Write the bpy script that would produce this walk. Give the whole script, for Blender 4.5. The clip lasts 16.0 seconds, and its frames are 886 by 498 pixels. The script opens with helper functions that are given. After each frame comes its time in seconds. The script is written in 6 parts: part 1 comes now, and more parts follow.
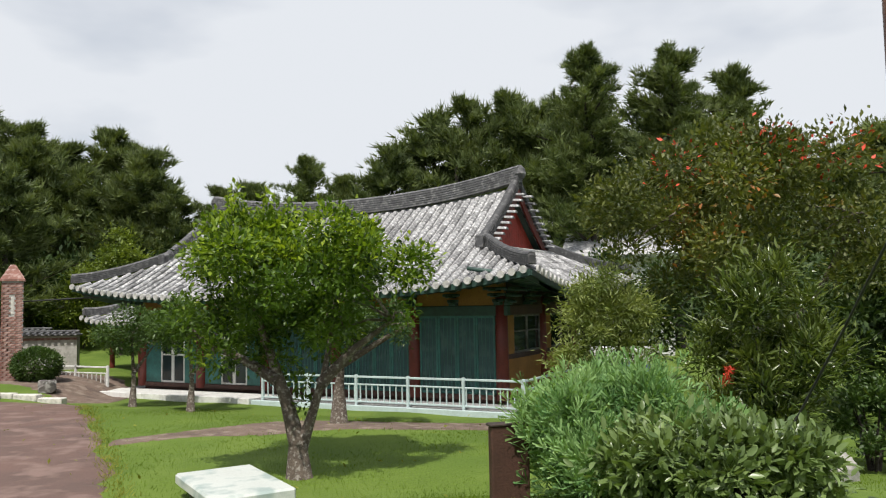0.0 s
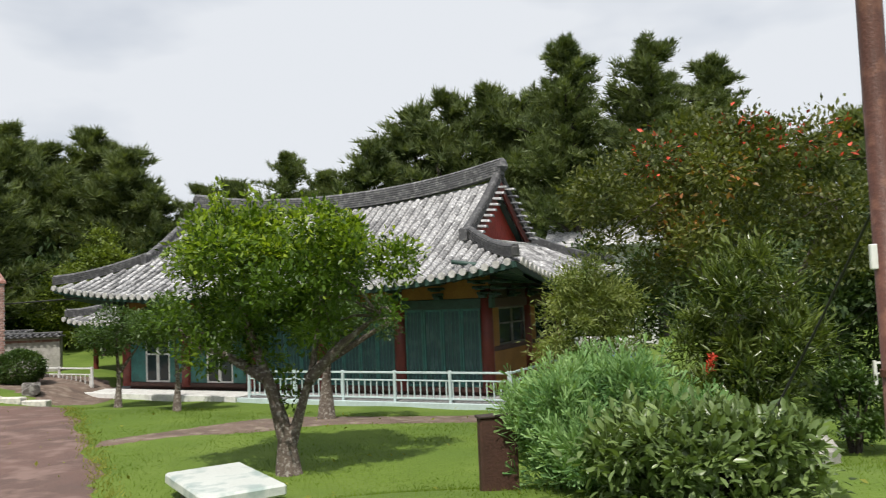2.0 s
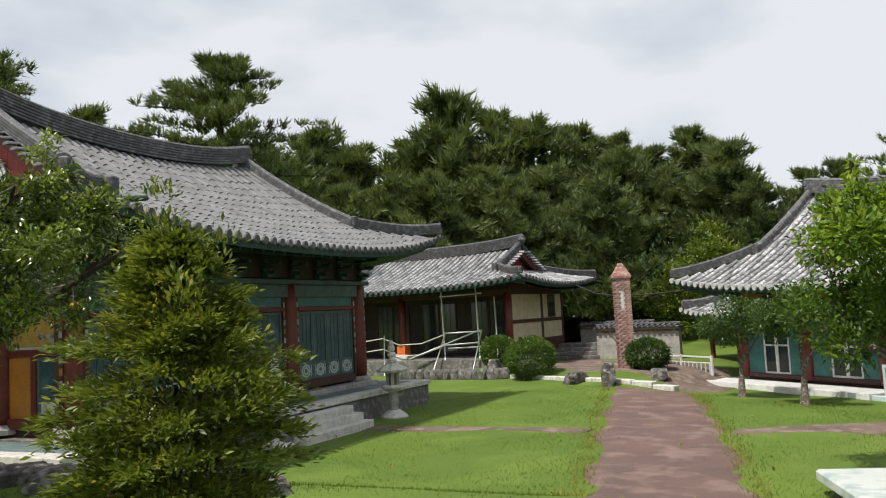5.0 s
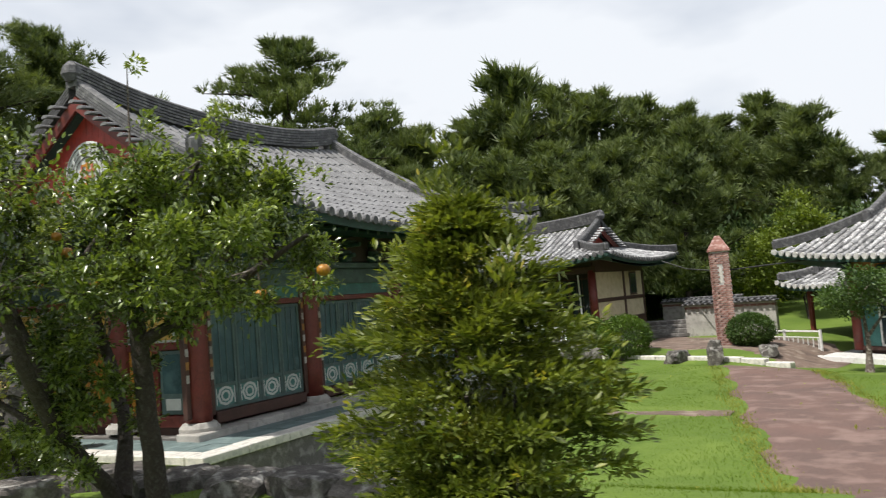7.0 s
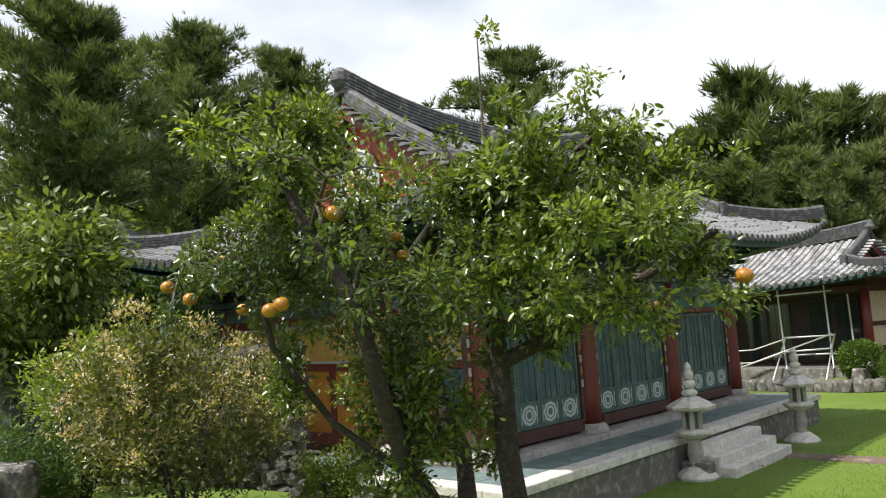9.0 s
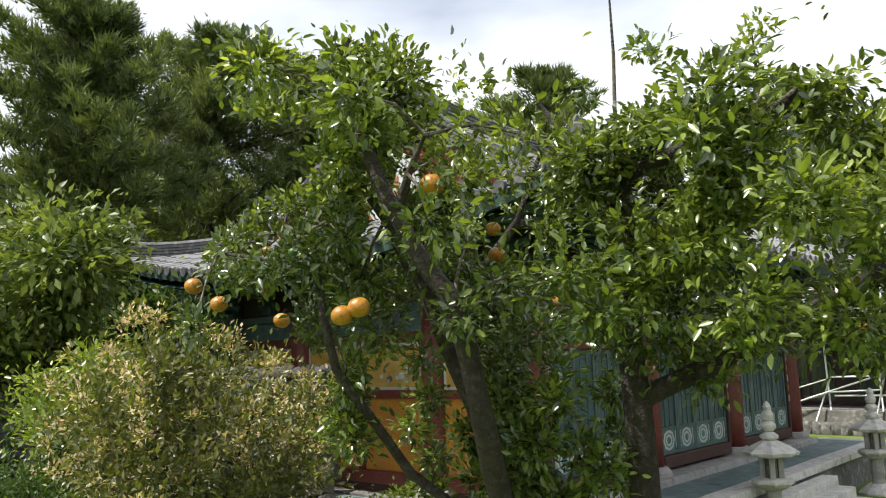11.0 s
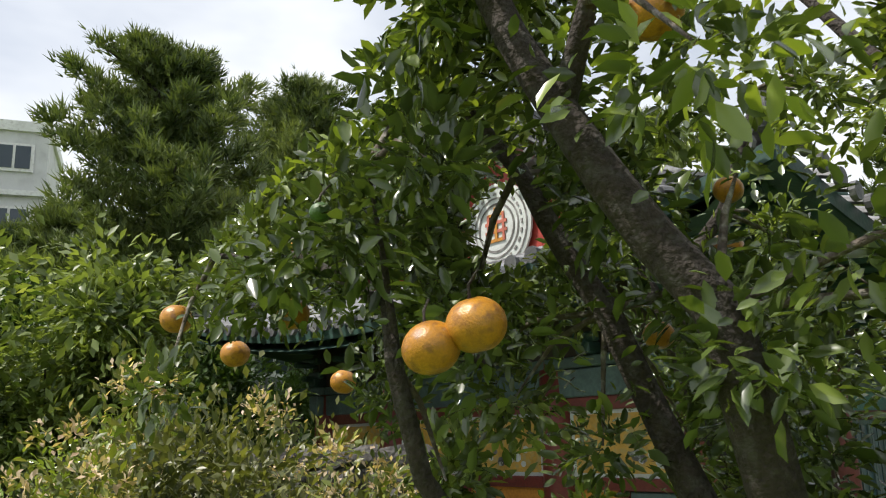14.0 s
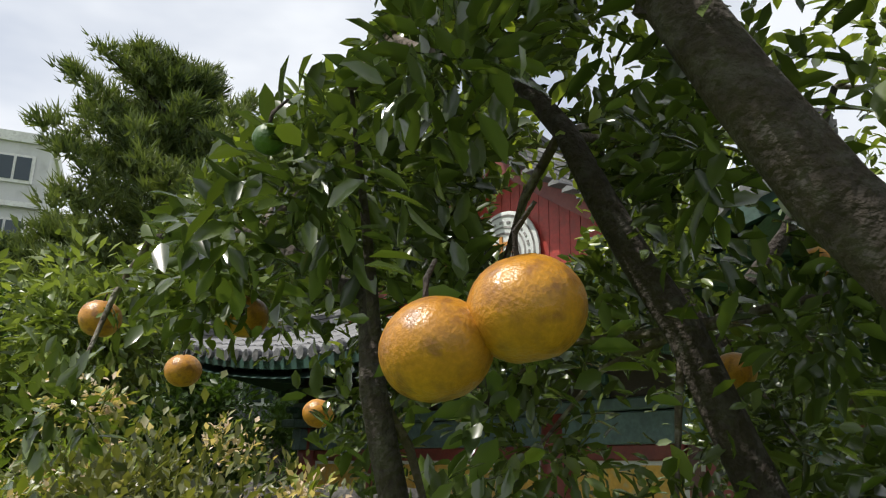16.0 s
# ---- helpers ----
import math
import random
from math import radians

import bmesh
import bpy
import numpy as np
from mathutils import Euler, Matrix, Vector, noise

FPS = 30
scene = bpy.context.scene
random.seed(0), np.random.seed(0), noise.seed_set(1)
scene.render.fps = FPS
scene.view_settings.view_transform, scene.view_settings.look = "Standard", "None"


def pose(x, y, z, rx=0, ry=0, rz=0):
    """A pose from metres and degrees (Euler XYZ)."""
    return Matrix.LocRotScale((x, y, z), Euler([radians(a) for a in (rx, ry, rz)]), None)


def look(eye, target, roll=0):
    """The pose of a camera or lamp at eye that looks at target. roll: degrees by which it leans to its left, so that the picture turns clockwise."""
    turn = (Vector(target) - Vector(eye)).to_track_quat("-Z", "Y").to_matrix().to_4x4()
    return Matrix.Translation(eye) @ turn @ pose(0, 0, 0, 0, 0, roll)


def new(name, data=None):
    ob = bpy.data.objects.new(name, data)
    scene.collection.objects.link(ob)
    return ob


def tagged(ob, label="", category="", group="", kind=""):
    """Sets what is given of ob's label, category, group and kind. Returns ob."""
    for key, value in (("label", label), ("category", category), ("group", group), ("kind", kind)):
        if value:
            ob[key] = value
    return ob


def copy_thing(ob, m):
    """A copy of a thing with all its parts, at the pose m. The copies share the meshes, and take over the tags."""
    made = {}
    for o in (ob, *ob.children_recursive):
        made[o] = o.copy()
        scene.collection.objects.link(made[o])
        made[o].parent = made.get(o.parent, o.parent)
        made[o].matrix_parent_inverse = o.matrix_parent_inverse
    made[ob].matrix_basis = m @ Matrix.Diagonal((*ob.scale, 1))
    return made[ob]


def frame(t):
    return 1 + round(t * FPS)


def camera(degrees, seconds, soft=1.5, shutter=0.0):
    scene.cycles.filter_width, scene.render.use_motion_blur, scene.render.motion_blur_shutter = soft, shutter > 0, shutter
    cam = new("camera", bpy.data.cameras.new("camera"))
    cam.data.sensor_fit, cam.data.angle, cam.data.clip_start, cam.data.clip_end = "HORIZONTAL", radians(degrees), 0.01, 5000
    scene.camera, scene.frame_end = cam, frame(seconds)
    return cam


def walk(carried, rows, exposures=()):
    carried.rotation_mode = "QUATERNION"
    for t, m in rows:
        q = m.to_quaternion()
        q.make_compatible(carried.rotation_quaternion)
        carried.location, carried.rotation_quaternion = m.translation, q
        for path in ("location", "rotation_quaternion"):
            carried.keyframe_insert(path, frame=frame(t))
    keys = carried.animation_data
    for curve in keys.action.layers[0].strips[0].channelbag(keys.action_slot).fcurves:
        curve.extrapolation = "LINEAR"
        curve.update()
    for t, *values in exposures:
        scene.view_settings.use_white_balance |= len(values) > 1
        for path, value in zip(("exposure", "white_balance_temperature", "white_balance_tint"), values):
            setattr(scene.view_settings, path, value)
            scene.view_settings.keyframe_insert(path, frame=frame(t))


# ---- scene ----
cam = camera(58.2, 16.0, soft=1.1, shutter=0.2)
PATH = [
    (0, (0.291, 0.699, 1.581), (0.101, 2.685, 1.716), -1.1),
    (0.5, (0.294, 0.708, 1.58), (0.182, 2.701, 1.705), -2.0),
    (1, (0.285, 0.676, 1.585), (0.229, 2.672, 1.703), -2.1),
    (1.5, (0.271, 0.628, 1.592), (0.227, 2.625, 1.706), -2.2),
    (2, (0.273, 0.636, 1.591), (0.125, 2.627, 1.708), -2.3),
    (2.5, (0.29, 0.695, 1.582), (-0.138, 2.643, 1.729), -2.2),
    (3, (0.182, 0.754, 1.591), (-0.532, 2.616, 1.746), -2.2),
    (3.5, (0.1, 0.722, 1.587), (-0.873, 2.462, 1.755), -2.4),
    (4, (0.1, 0.735, 1.584), (-1.149, 2.286, 1.768), -2.3),
    (4.5, (0.044, 0.687, 1.589), (-1.352, 2.111, 1.745), -0.1),
    (4.7, (-0.025, 0.636, 1.583), (-1.423, 2.056, 1.752), -1.9),
    (6.8, (-1.666, 0.058, 1.671), (-3.13, 1.416, 1.786), -5.3),
    (7, (-1.872, 0.012, 1.665), (-3.359, 1.344, 1.792), -4.7),
    (7.5, (-2.479, -0.133, 1.715), (-4.075, 1.06, 1.895), -3.8),
    (8, (-2.955, -0.264, 1.734), (-4.562, 0.915, 1.9), -5.4),
    (8.5, (-3.433, -0.323, 1.731), (-5.134, 0.706, 1.949), -4.8),
    (9, (-3.884, -0.396, 1.757), (-5.636, 0.547, 1.964), -3.6),
    (11.5, (-5.796, -0.155, 1.746), (-7.554, 0.749, 2.051), -0.9),
    (12, (-6.185, 0.016, 1.773), (-7.992, 0.816, 2.083), -1.0),
    (12.5, (-6.567, 0.149, 1.791), (-8.355, 0.981, 2.121), -1.8),
    (13, (-6.987, 0.307, 1.779), (-8.795, 1.07, 2.165), -2.8),
    (13.5, (-7.285, 0.438, 1.797), (-9.106, 1.153, 2.209), -1.8),
    (14, (-7.532, 0.536, 1.819), (-9.35, 1.234, 2.273), -2.0),
    (14.5, (-7.697, 0.604, 1.805), (-9.512, 1.295, 2.285), -1.7),
    (15, (-7.793, 0.681, 1.806), (-9.605, 1.346, 2.33), 0.0),
    (15.5, (-7.947, 0.713, 1.825), (-9.768, 1.36, 2.34), -0.5),
    (16, (-8.131, 0.743, 1.856), (-9.927, 1.434, 2.402), 1.1),
]
walk(cam, [(t, look(*row)) for t, *row in PATH],
     exposures=[(0, 0.05), (4.5, 0.05), (7.0, 0.24), (9.0, 0.50), (11.5, 0.62), (12.5, 0.58), (14.0, 0.40), (16.0, 0.28)])

# ---- light ----
SUN = Vector((-0.10, -0.58, 1.0)).normalized()
world = bpy.data.worlds.new("world")
scene.world = world
world.use_nodes = True
wn, wl = world.node_tree.nodes, world.node_tree.links
sky = wn.new("ShaderNodeTexSky")
sky.sky_type, sky.sun_disc = "NISHITA", False
sky.sun_elevation = math.asin(SUN.z)
sky.sun_rotation = math.atan2(SUN.x, SUN.y)
sky.dust_density = 3.0
wcoord = wn.new("ShaderNodeTexCoord")
wmap = wn.new("ShaderNodeMapping")
wmap.inputs["Scale"].default_value = (1.0, 1.0, 2.6)
cloud = wn.new("ShaderNodeTexNoise")
cloud.inputs["Scale"].default_value = 1.7
cloud.inputs["Detail"].default_value = 5
cloud.inputs["Roughness"].default_value = 0.5
ramp = wn.new("ShaderNodeValToRGB")
ramp.color_ramp.elements[0].position = 0.30
ramp.color_ramp.elements[0].color = (0.22, 0.22, 0.22, 1)
ramp.color_ramp.elements[1].position = 0.56
white = wn.new("ShaderNodeMixRGB")
white.inputs[2].default_value = (7.4, 7.7, 8.15, 1)
wl.new(wcoord.outputs["Generated"], wmap.inputs["Vector"])
wl.new(wmap.outputs["Vector"], cloud.inputs["Vector"])
wl.new(cloud.outputs["Fac"], ramp.inputs["Fac"])
wl.new(ramp.outputs["Color"], white.inputs["Fac"])
wl.new(sky.outputs["Color"], white.inputs[1])
wl.new(white.outputs["Color"], wn["Background"].inputs["Color"])
wn["Background"].inputs["Strength"].default_value = 0.103
sun_lamp = new("sun", bpy.data.lights.new("sun", "SUN"))
sun_lamp.data.energy, sun_lamp.data.angle, sun_lamp.data.color = 4.5, radians(0.6), (1.0, 0.95, 0.87)
sun_lamp.matrix_world = look(SUN * 60, (0, 0, 0))


# ---- materials ----
def material(name, color, rough=0.7, vary=0.25, scale=3.0, fine=40.0, bump=0.3, metal=0.0, color2=None, stain=None, per=0.0, spec=0.5, detail=6.0):
    """A surface with grain and stains at two scales; per: how much each piece differs."""
    m = bpy.data.materials.new(name)
    m.use_nodes = True
    n, l = m.node_tree.nodes, m.node_tree.links
    b = n["Principled BSDF"]
    b.inputs["Roughness"].default_value, b.inputs["Metallic"].default_value = rough, metal
    b.inputs["Specular IOR Level"].default_value = spec
    co = n.new("ShaderNodeTexCoord")
    big, small = n.new("ShaderNodeTexNoise"), n.new("ShaderNodeTexNoise")
    big.inputs["Scale"].default_value, small.inputs["Scale"].default_value = scale, fine
    big.inputs["Detail"].default_value, small.inputs["Detail"].default_value = detail, 4
    l.new(co.outputs["Object"], big.inputs["Vector"]), l.new(co.outputs["Object"], small.inputs["Vector"])
    r = n.new("ShaderNodeValToRGB")
    c2 = color2 or tuple(c * (1 - vary) for c in color)
    r.color_ramp.elements[0].position, r.color_ramp.elements[1].position = 0.36, 0.64
    r.color_ramp.elements[0].color, r.color_ramp.elements[1].color = (*c2, 1), (*color, 1)
    l.new(big.outputs["Fac"], r.inputs["Fac"])
    mix = n.new("ShaderNodeMixRGB")
    mix.blend_type = "OVERLAY"
    mix.inputs["Fac"].default_value = min(1.0, vary * 1.6)
    l.new(r.outputs["Color"], mix.inputs[1]), l.new(small.outputs["Fac"], mix.inputs[2])
    out = mix.outputs["Color"]
    if stain:
        s = n.new("ShaderNodeTexNoise")
        s.inputs["Scale"].default_value, s.inputs["Detail"].default_value = scale * 2.3, 7
        sr = n.new("ShaderNodeValToRGB")
        sr.color_ramp.elements[0].position, sr.color_ramp.elements[1].position = 0.50, 0.66
        sm = n.new("ShaderNodeMixRGB")
        sm.inputs[2].default_value = (*stain, 1)
        l.new(co.outputs["Object"], s.inputs["Vector"]), l.new(s.outputs["Fac"], sr.inputs["Fac"])
        l.new(sr.outputs["Color"], sm.inputs["Fac"]), l.new(out, sm.inputs[1])
        out = sm.outputs["Color"]
    if per:
        geo, info, add = n.new("ShaderNodeNewGeometry"), n.new("ShaderNodeObjectInfo"), n.new("ShaderNodeMath")
        l.new(geo.outputs["Random Per Island"], add.inputs[0]), l.new(info.outputs["Random"], add.inputs[1])
        fr = n.new("ShaderNodeMath")
        fr.operation = "FRACT"
        l.new(add.outputs[0], fr.inputs[0])
        mp = n.new("ShaderNodeMapRange")
        mp.inputs["To Min"].default_value, mp.inputs["To Max"].default_value = 1 - per, 1 + per
        l.new(fr.outputs[0], mp.inputs["Value"])
        hs = n.new("ShaderNodeHueSaturation")
        l.new(mp.outputs["Result"], hs.inputs["Value"]), l.new(out, hs.inputs["Color"])
        out = hs.outputs["Color"]
    l.new(out, b.inputs["Base Color"])
    if bump:
        bp = n.new("ShaderNodeBump")
        bp.inputs["Strength"].default_value, bp.inputs["Distance"].default_value = bump, 0.02
        l.new(small.outputs["Fac"], bp.inputs["Height"]), l.new(bp.outputs["Normal"], b.inputs["Normal"])
    return m


def leaf_material(name, dark, light, rough=0.45, through_light=0.35, spec=0.4, clump=1.2, tip=None):
    """Foliage: each leaf differs, clumps differ, and light shines through."""
    m = bpy.data.materials.new(name)
    m.use_nodes = True
    n, l = m.node_tree.nodes, m.node_tree.links
    b = n["Principled BSDF"]
    geo, co = n.new("ShaderNodeNewGeometry"), n.new("ShaderNodeTexCoord")
    noi = n.new("ShaderNodeTexNoise")
    noi.inputs["Scale"].default_value = clump
    l.new(co.outputs["Object"], noi.inputs["Vector"])
    add = n.new("ShaderNodeMath")
    add.operation = "MULTIPLY_ADD"
    add.inputs[1].default_value = 0.55
    mp = n.new("ShaderNodeMapRange")
    mp.inputs["From Min"].default_value, mp.inputs["From Max"].default_value = 0.36, 0.64
    mp.inputs["To Max"].default_value = 0.45
    l.new(noi.outputs["Fac"], mp.inputs["Value"])
    l.new(geo.outputs["Random Per Island"], add.inputs[0]), l.new(mp.outputs["Result"], add.inputs[2])
    r = n.new("ShaderNodeValToRGB")
    r.color_ramp.elements[0].color, r.color_ramp.elements[1].color = (*dark, 1), (*light, 1)
    if tip:
        e = r.color_ramp.elements.new(0.84)
        e.color = (*light, 1)
        r.color_ramp.elements[2].color = (*tip, 1)
    l.new(add.outputs[0], r.inputs["Fac"])
    l.new(r.outputs["Color"], b.inputs["Base Color"])
    b.inputs["Roughness"].default_value, b.inputs["Specular IOR Level"].default_value = rough, spec
    t = n.new("ShaderNodeBsdfTranslucent")
    br = n.new("ShaderNodeMixRGB")
    br.blend_type, br.inputs["Fac"].default_value = "MULTIPLY", 1.0
    br.inputs[2].default_value = (1.7, 1.7, 0.6, 1)
    l.new(r.outputs["Color"], br.inputs[1]), l.new(br.outputs["Color"], t.inputs["Color"])
    ms = n.new("ShaderNodeMixShader")
    ms.inputs["Fac"].default_value = through_light
    l.new(b.outputs["BSDF"], ms.inputs[1]), l.new(t.outputs["BSDF"], ms.inputs[2])
    l.new(ms.outputs["Shader"], n["Material Output"].inputs["Surface"])
    return m


M_GRASS_SOIL = material("lawn_soil", (0.100, 0.160, 0.012), 0.95, 0.3, 0.35, 25, 0.5, color2=(0.074, 0.128, 0.009), stain=(0.115, 0.175, 0.02))
M_GRASS = leaf_material("grass_blades", (0.064, 0.118, 0.007), (0.148, 0.215, 0.017), 0.6, 0.4, 0.2, 0.5)
M_DRYGRASS = leaf_material("dry_grass", (0.10, 0.15, 0.02), (0.30, 0.29, 0.07), 0.7, 0.3, 0.2, 1.5)
M_PATH = material("path_paving", (0.15, 0.09, 0.075), 0.9, 0.35, 0.9, 60, 0.4, color2=(0.115, 0.074, 0.063), stain=(0.21, 0.14, 0.12), per=0.10)
M_SOIL = material("bare_soil", (0.17, 0.12, 0.095), 0.95, 0.35, 1.5, 40, 0.6, stain=(0.24, 0.19, 0.15))
M_TILE_A = material("roof_tile_weathered", (0.31, 0.31, 0.315), 0.75, 0.35, 5, 60, 0.4, color2=(0.16, 0.16, 0.165), stain=(0.50, 0.50, 0.50), per=0.42)
M_TILE_B = material("roof_tile_grey", (0.20, 0.20, 0.205), 0.65, 0.2, 3, 60, 0.3, color2=(0.15, 0.15, 0.155), per=0.15)
M_TILE_DARK = material("roof_tile_dark", (0.085, 0.085, 0.09), 0.7, 0.3, 4, 60, 0.3, per=0.3, stain=(0.16, 0.16, 0.16))
M_MORTAR = material("white_mortar", (0.55, 0.54, 0.52), 0.9, 0.25, 4, 50, 0.4, stain=(0.30, 0.30, 0.29))
M_RED = material("red_lacquer_wood", (0.155, 0.025, 0.017), 0.5, 0.3, 3, 30, 0.2, stain=(0.15, 0.03, 0.02))
M_REDBOARD = material("red_gable_board", (0.36, 0.038, 0.025), 0.5, 0.25, 3, 30, 0.2, stain=(0.23, 0.03, 0.02))
M_TEAL = material("teal_paint", (0.05, 0.18, 0.165), 0.45, 0.3, 3, 30, 0.2, stain=(0.04, 0.12, 0.11))
M_GREENDK = material("dark_green_paint", (0.03, 0.075, 0.06), 0.55, 0.3, 4, 30, 0.2, stain=(0.02, 0.045, 0.04))
M_OCHRE = material("ochre_panel", (0.50, 0.21, 0.022), 0.6, 0.25, 2, 30, 0.15, stain=(0.40, 0.17, 0.03))
M_OCHRE_DK = material("ochre_plaster", (0.33, 0.16, 0.04), 0.75, 0.25, 2, 30, 0.15)
M_CREAM = material("cream_plaster", (0.62, 0.53, 0.36), 0.85, 0.12, 2, 40, 0.15, stain=(0.50, 0.42, 0.28))
M_BROWN = material("brown_timber", (0.07, 0.03, 0.022), 0.6, 0.3, 4, 40, 0.3)
M_DARKWALL = material("dark_timber_wall", (0.045, 0.03, 0.025), 0.7, 0.3, 4, 40, 0.3)
M_STONE = material("granite", (0.42, 0.40, 0.37), 0.85, 0.22, 3, 90, 0.4, stain=(0.27, 0.26, 0.24), per=0.08)
M_STONE_WHITE = material("pale_granite", (0.66, 0.63, 0.58), 0.8, 0.18, 4, 90, 0.4, stain=(0.44, 0.43, 0.40))
M_STONE_DK = material("dark_stone", (0.15, 0.14, 0.13), 0.9, 0.3, 3, 60, 0.6, stain=(0.25, 0.24, 0.23), per=0.2)
M_ROCK = material("volcanic_rock", (0.13, 0.115, 0.105), 0.95, 0.4, 3, 30, 1.0, color2=(0.06, 0.055, 0.05), stain=(0.30, 0.29, 0.27), per=0.2)
M_ROCK_DK = material("dark_volcanic_rock", (0.085, 0.078, 0.072), 0.95, 0.4, 5, 30, 1.0, color2=(0.04, 0.037, 0.034), stain=(0.10, 0.095, 0.088), per=0.3)
M_TERRACE = material("terrace_paving", (0.145, 0.20, 0.20), 0.6, 0.25, 2, 40, 0.25, stain=(0.20, 0.26, 0.255), per=0.06)
M_WHITE = material("white_paint", (0.72, 0.72, 0.70), 0.5, 0.12, 3, 40, 0.1, stain=(0.55, 0.54, 0.52))
M_RAILBLUE = material("pale_blue_paint", (0.50, 0.60, 0.61), 0.5, 0.15, 3, 40, 0.1)
M_SLAB = material("weathered_white_slab", (0.58, 0.61, 0.58), 0.6, 0.1, 1.3, 50, 0.2, stain=(0.33, 0.40, 0.385))
M_BRICK = material("pinkish_brick", (0.27, 0.13, 0.105), 0.9, 0.25, 4, 60, 0.4, stain=(0.38, 0.27, 0.24), per=0.3)
M_BARK = material("grey_bark", (0.115, 0.09, 0.07), 0.95, 0.4, 9, 60, 1.0, color2=(0.075, 0.058, 0.045), stain=(0.27, 0.25, 0.22))
M_TEAL_DULL = material("dull_teal_paint", (0.085, 0.135, 0.13), 0.6, 0.3, 3, 30, 0.2, stain=(0.055, 0.085, 0.08))
M_BARK_DK = material("dark_bark", (0.045, 0.034, 0.027), 0.95, 0.35, 14, 70, 1.0, stain=(0.062, 0.055, 0.048))
M_RUST = material("brown_painted_pole", (0.115, 0.045, 0.032), 0.5, 0.25, 5, 60, 0.2, stain=(0.17, 0.075, 0.05))
M_METAL = material("galvanised_pipe", (0.62, 0.63, 0.63), 0.45, 0.12, 8, 60, 0.1, metal=0.6)
M_CONCRETE = material("grey_concrete", (0.33, 0.33, 0.33), 0.9, 0.2, 1, 40, 0.3, stain=(0.24, 0.24, 0.24))
M_BLDG = material("pale_building_wall", (0.60, 0.60, 0.60), 0.85, 0.1, 0.6, 20, 0.1, stain=(0.47, 0.47, 0.47))
M_BLDG_GREY = material("grey_building_wall", (0.17, 0.175, 0.19), 0.85, 0.1, 0.6, 20, 0.1)
M_REDROOF = material("red_roof", (0.35, 0.05, 0.04), 0.6, 0.2, 2, 20, 0.2)
M_ORANGECLOTH = material("orange_cover", (0.75, 0.17, 0.03), 0.8, 0.15, 4, 60, 0.2)
M_BLUE = material("blue_tarp", (0.05, 0.13, 0.50), 0.6, 0.2, 3, 30, 0.2)
M_ROPE = material("white_rope", (0.7, 0.68, 0.62), 0.9, 0.1, 5, 60, 0.2)
M_WIRE = material("dark_wire", (0.03, 0.03, 0.03), 0.6, 0.1, 5, 60, 0)
M_GLASS = material("window_glass", (0.03, 0.045, 0.05), 0.08, 0.15, 1.5, 30, 0.02, spec=0.8)
M_PAPER = material("door_panel_glaze", (0.05, 0.10, 0.11), 0.25, 0.25, 1.5, 30, 0.03, stain=(0.08, 0.14, 0.145))
M_PATTERN = material("pale_painted_pattern", (0.52, 0.54, 0.52), 0.6, 0.15, 5, 60, 0.1)
M_YELLOW = material("yellow_painting", (0.55, 0.32, 0.05), 0.6, 0.25, 6, 30, 0.1, stain=(0.38, 0.30, 0.12))
M_ORANGE_FRUIT = material("citrus_peel", (0.47, 0.215, 0.017), 0.32, 0.22, 22, 240, 0.16, color2=(0.38, 0.165, 0.016), stain=(0.25, 0.105, 0.022), spec=0.5)
M_GREENFRUIT = material("green_citrus_peel", (0.045, 0.10, 0.02), 0.4, 0.2, 14, 170, 0.2)
M_EMBLEM = material("faded_red_paint", (0.42, 0.12, 0.08), 0.6, 0.2, 6, 40, 0.1)
M_REDFLOWER = material("red_blossom", (0.62, 0.06, 0.02), 0.6, 0.2, 8, 40, 0.1, per=0.2)

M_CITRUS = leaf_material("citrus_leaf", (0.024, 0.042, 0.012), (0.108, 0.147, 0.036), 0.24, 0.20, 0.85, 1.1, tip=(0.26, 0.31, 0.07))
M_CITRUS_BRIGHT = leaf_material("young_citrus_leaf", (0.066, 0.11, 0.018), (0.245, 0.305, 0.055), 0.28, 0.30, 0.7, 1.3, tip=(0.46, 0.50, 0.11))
M_PINE = leaf_material("pine_needles", (0.03, 0.053, 0.019), (0.17, 0.21, 0.074), 0.5, 0.26, 0.3, 0.55)
M_PINE_FAR = leaf_material("wood_foliage", (0.020, 0.042, 0.015), (0.085, 0.125, 0.04), 0.55, 0.2, 0.2, 0.35)
M_CONIFER = leaf_material("yew_needles", (0.026, 0.048, 0.010), (0.185, 0.215, 0.04), 0.42, 0.30, 0.35, 3.2, tip=(0.42, 0.35, 0.08))
M_JUNIPER = leaf_material("juniper_sprays", (0.075, 0.18, 0.06), (0.32, 0.47, 0.19), 0.55, 0.25, 0.25, 1.6)
M_IVY = leaf_material("glossy_shrub_leaf", (0.06, 0.10, 0.03), (0.21, 0.285, 0.10), 0.33, 0.20, 0.45, 2.0)
M_LAUREL = leaf_material("laurel_leaf", (0.03, 0.058, 0.014), (0.15, 0.19, 0.045), 0.26, 0.25, 0.55, 1.2)
M_MAPLE = leaf_material("maple_leaf", (0.028, 0.048, 0.013), (0.14, 0.155, 0.038), 0.45, 0.28, 0.35, 0.5, tip=(0.34, 0.11, 0.03))
M_BAMBOO = leaf_material("light_shrub_leaf", (0.065, 0.105, 0.026), (0.30, 0.34, 0.11), 0.45, 0.3, 0.35, 0.9)
M_BUSH = leaf_material("bush_leaf", (0.025, 0.055, 0.014), (0.09, 0.15, 0.035), 0.45, 0.25, 0.35, 1.0)
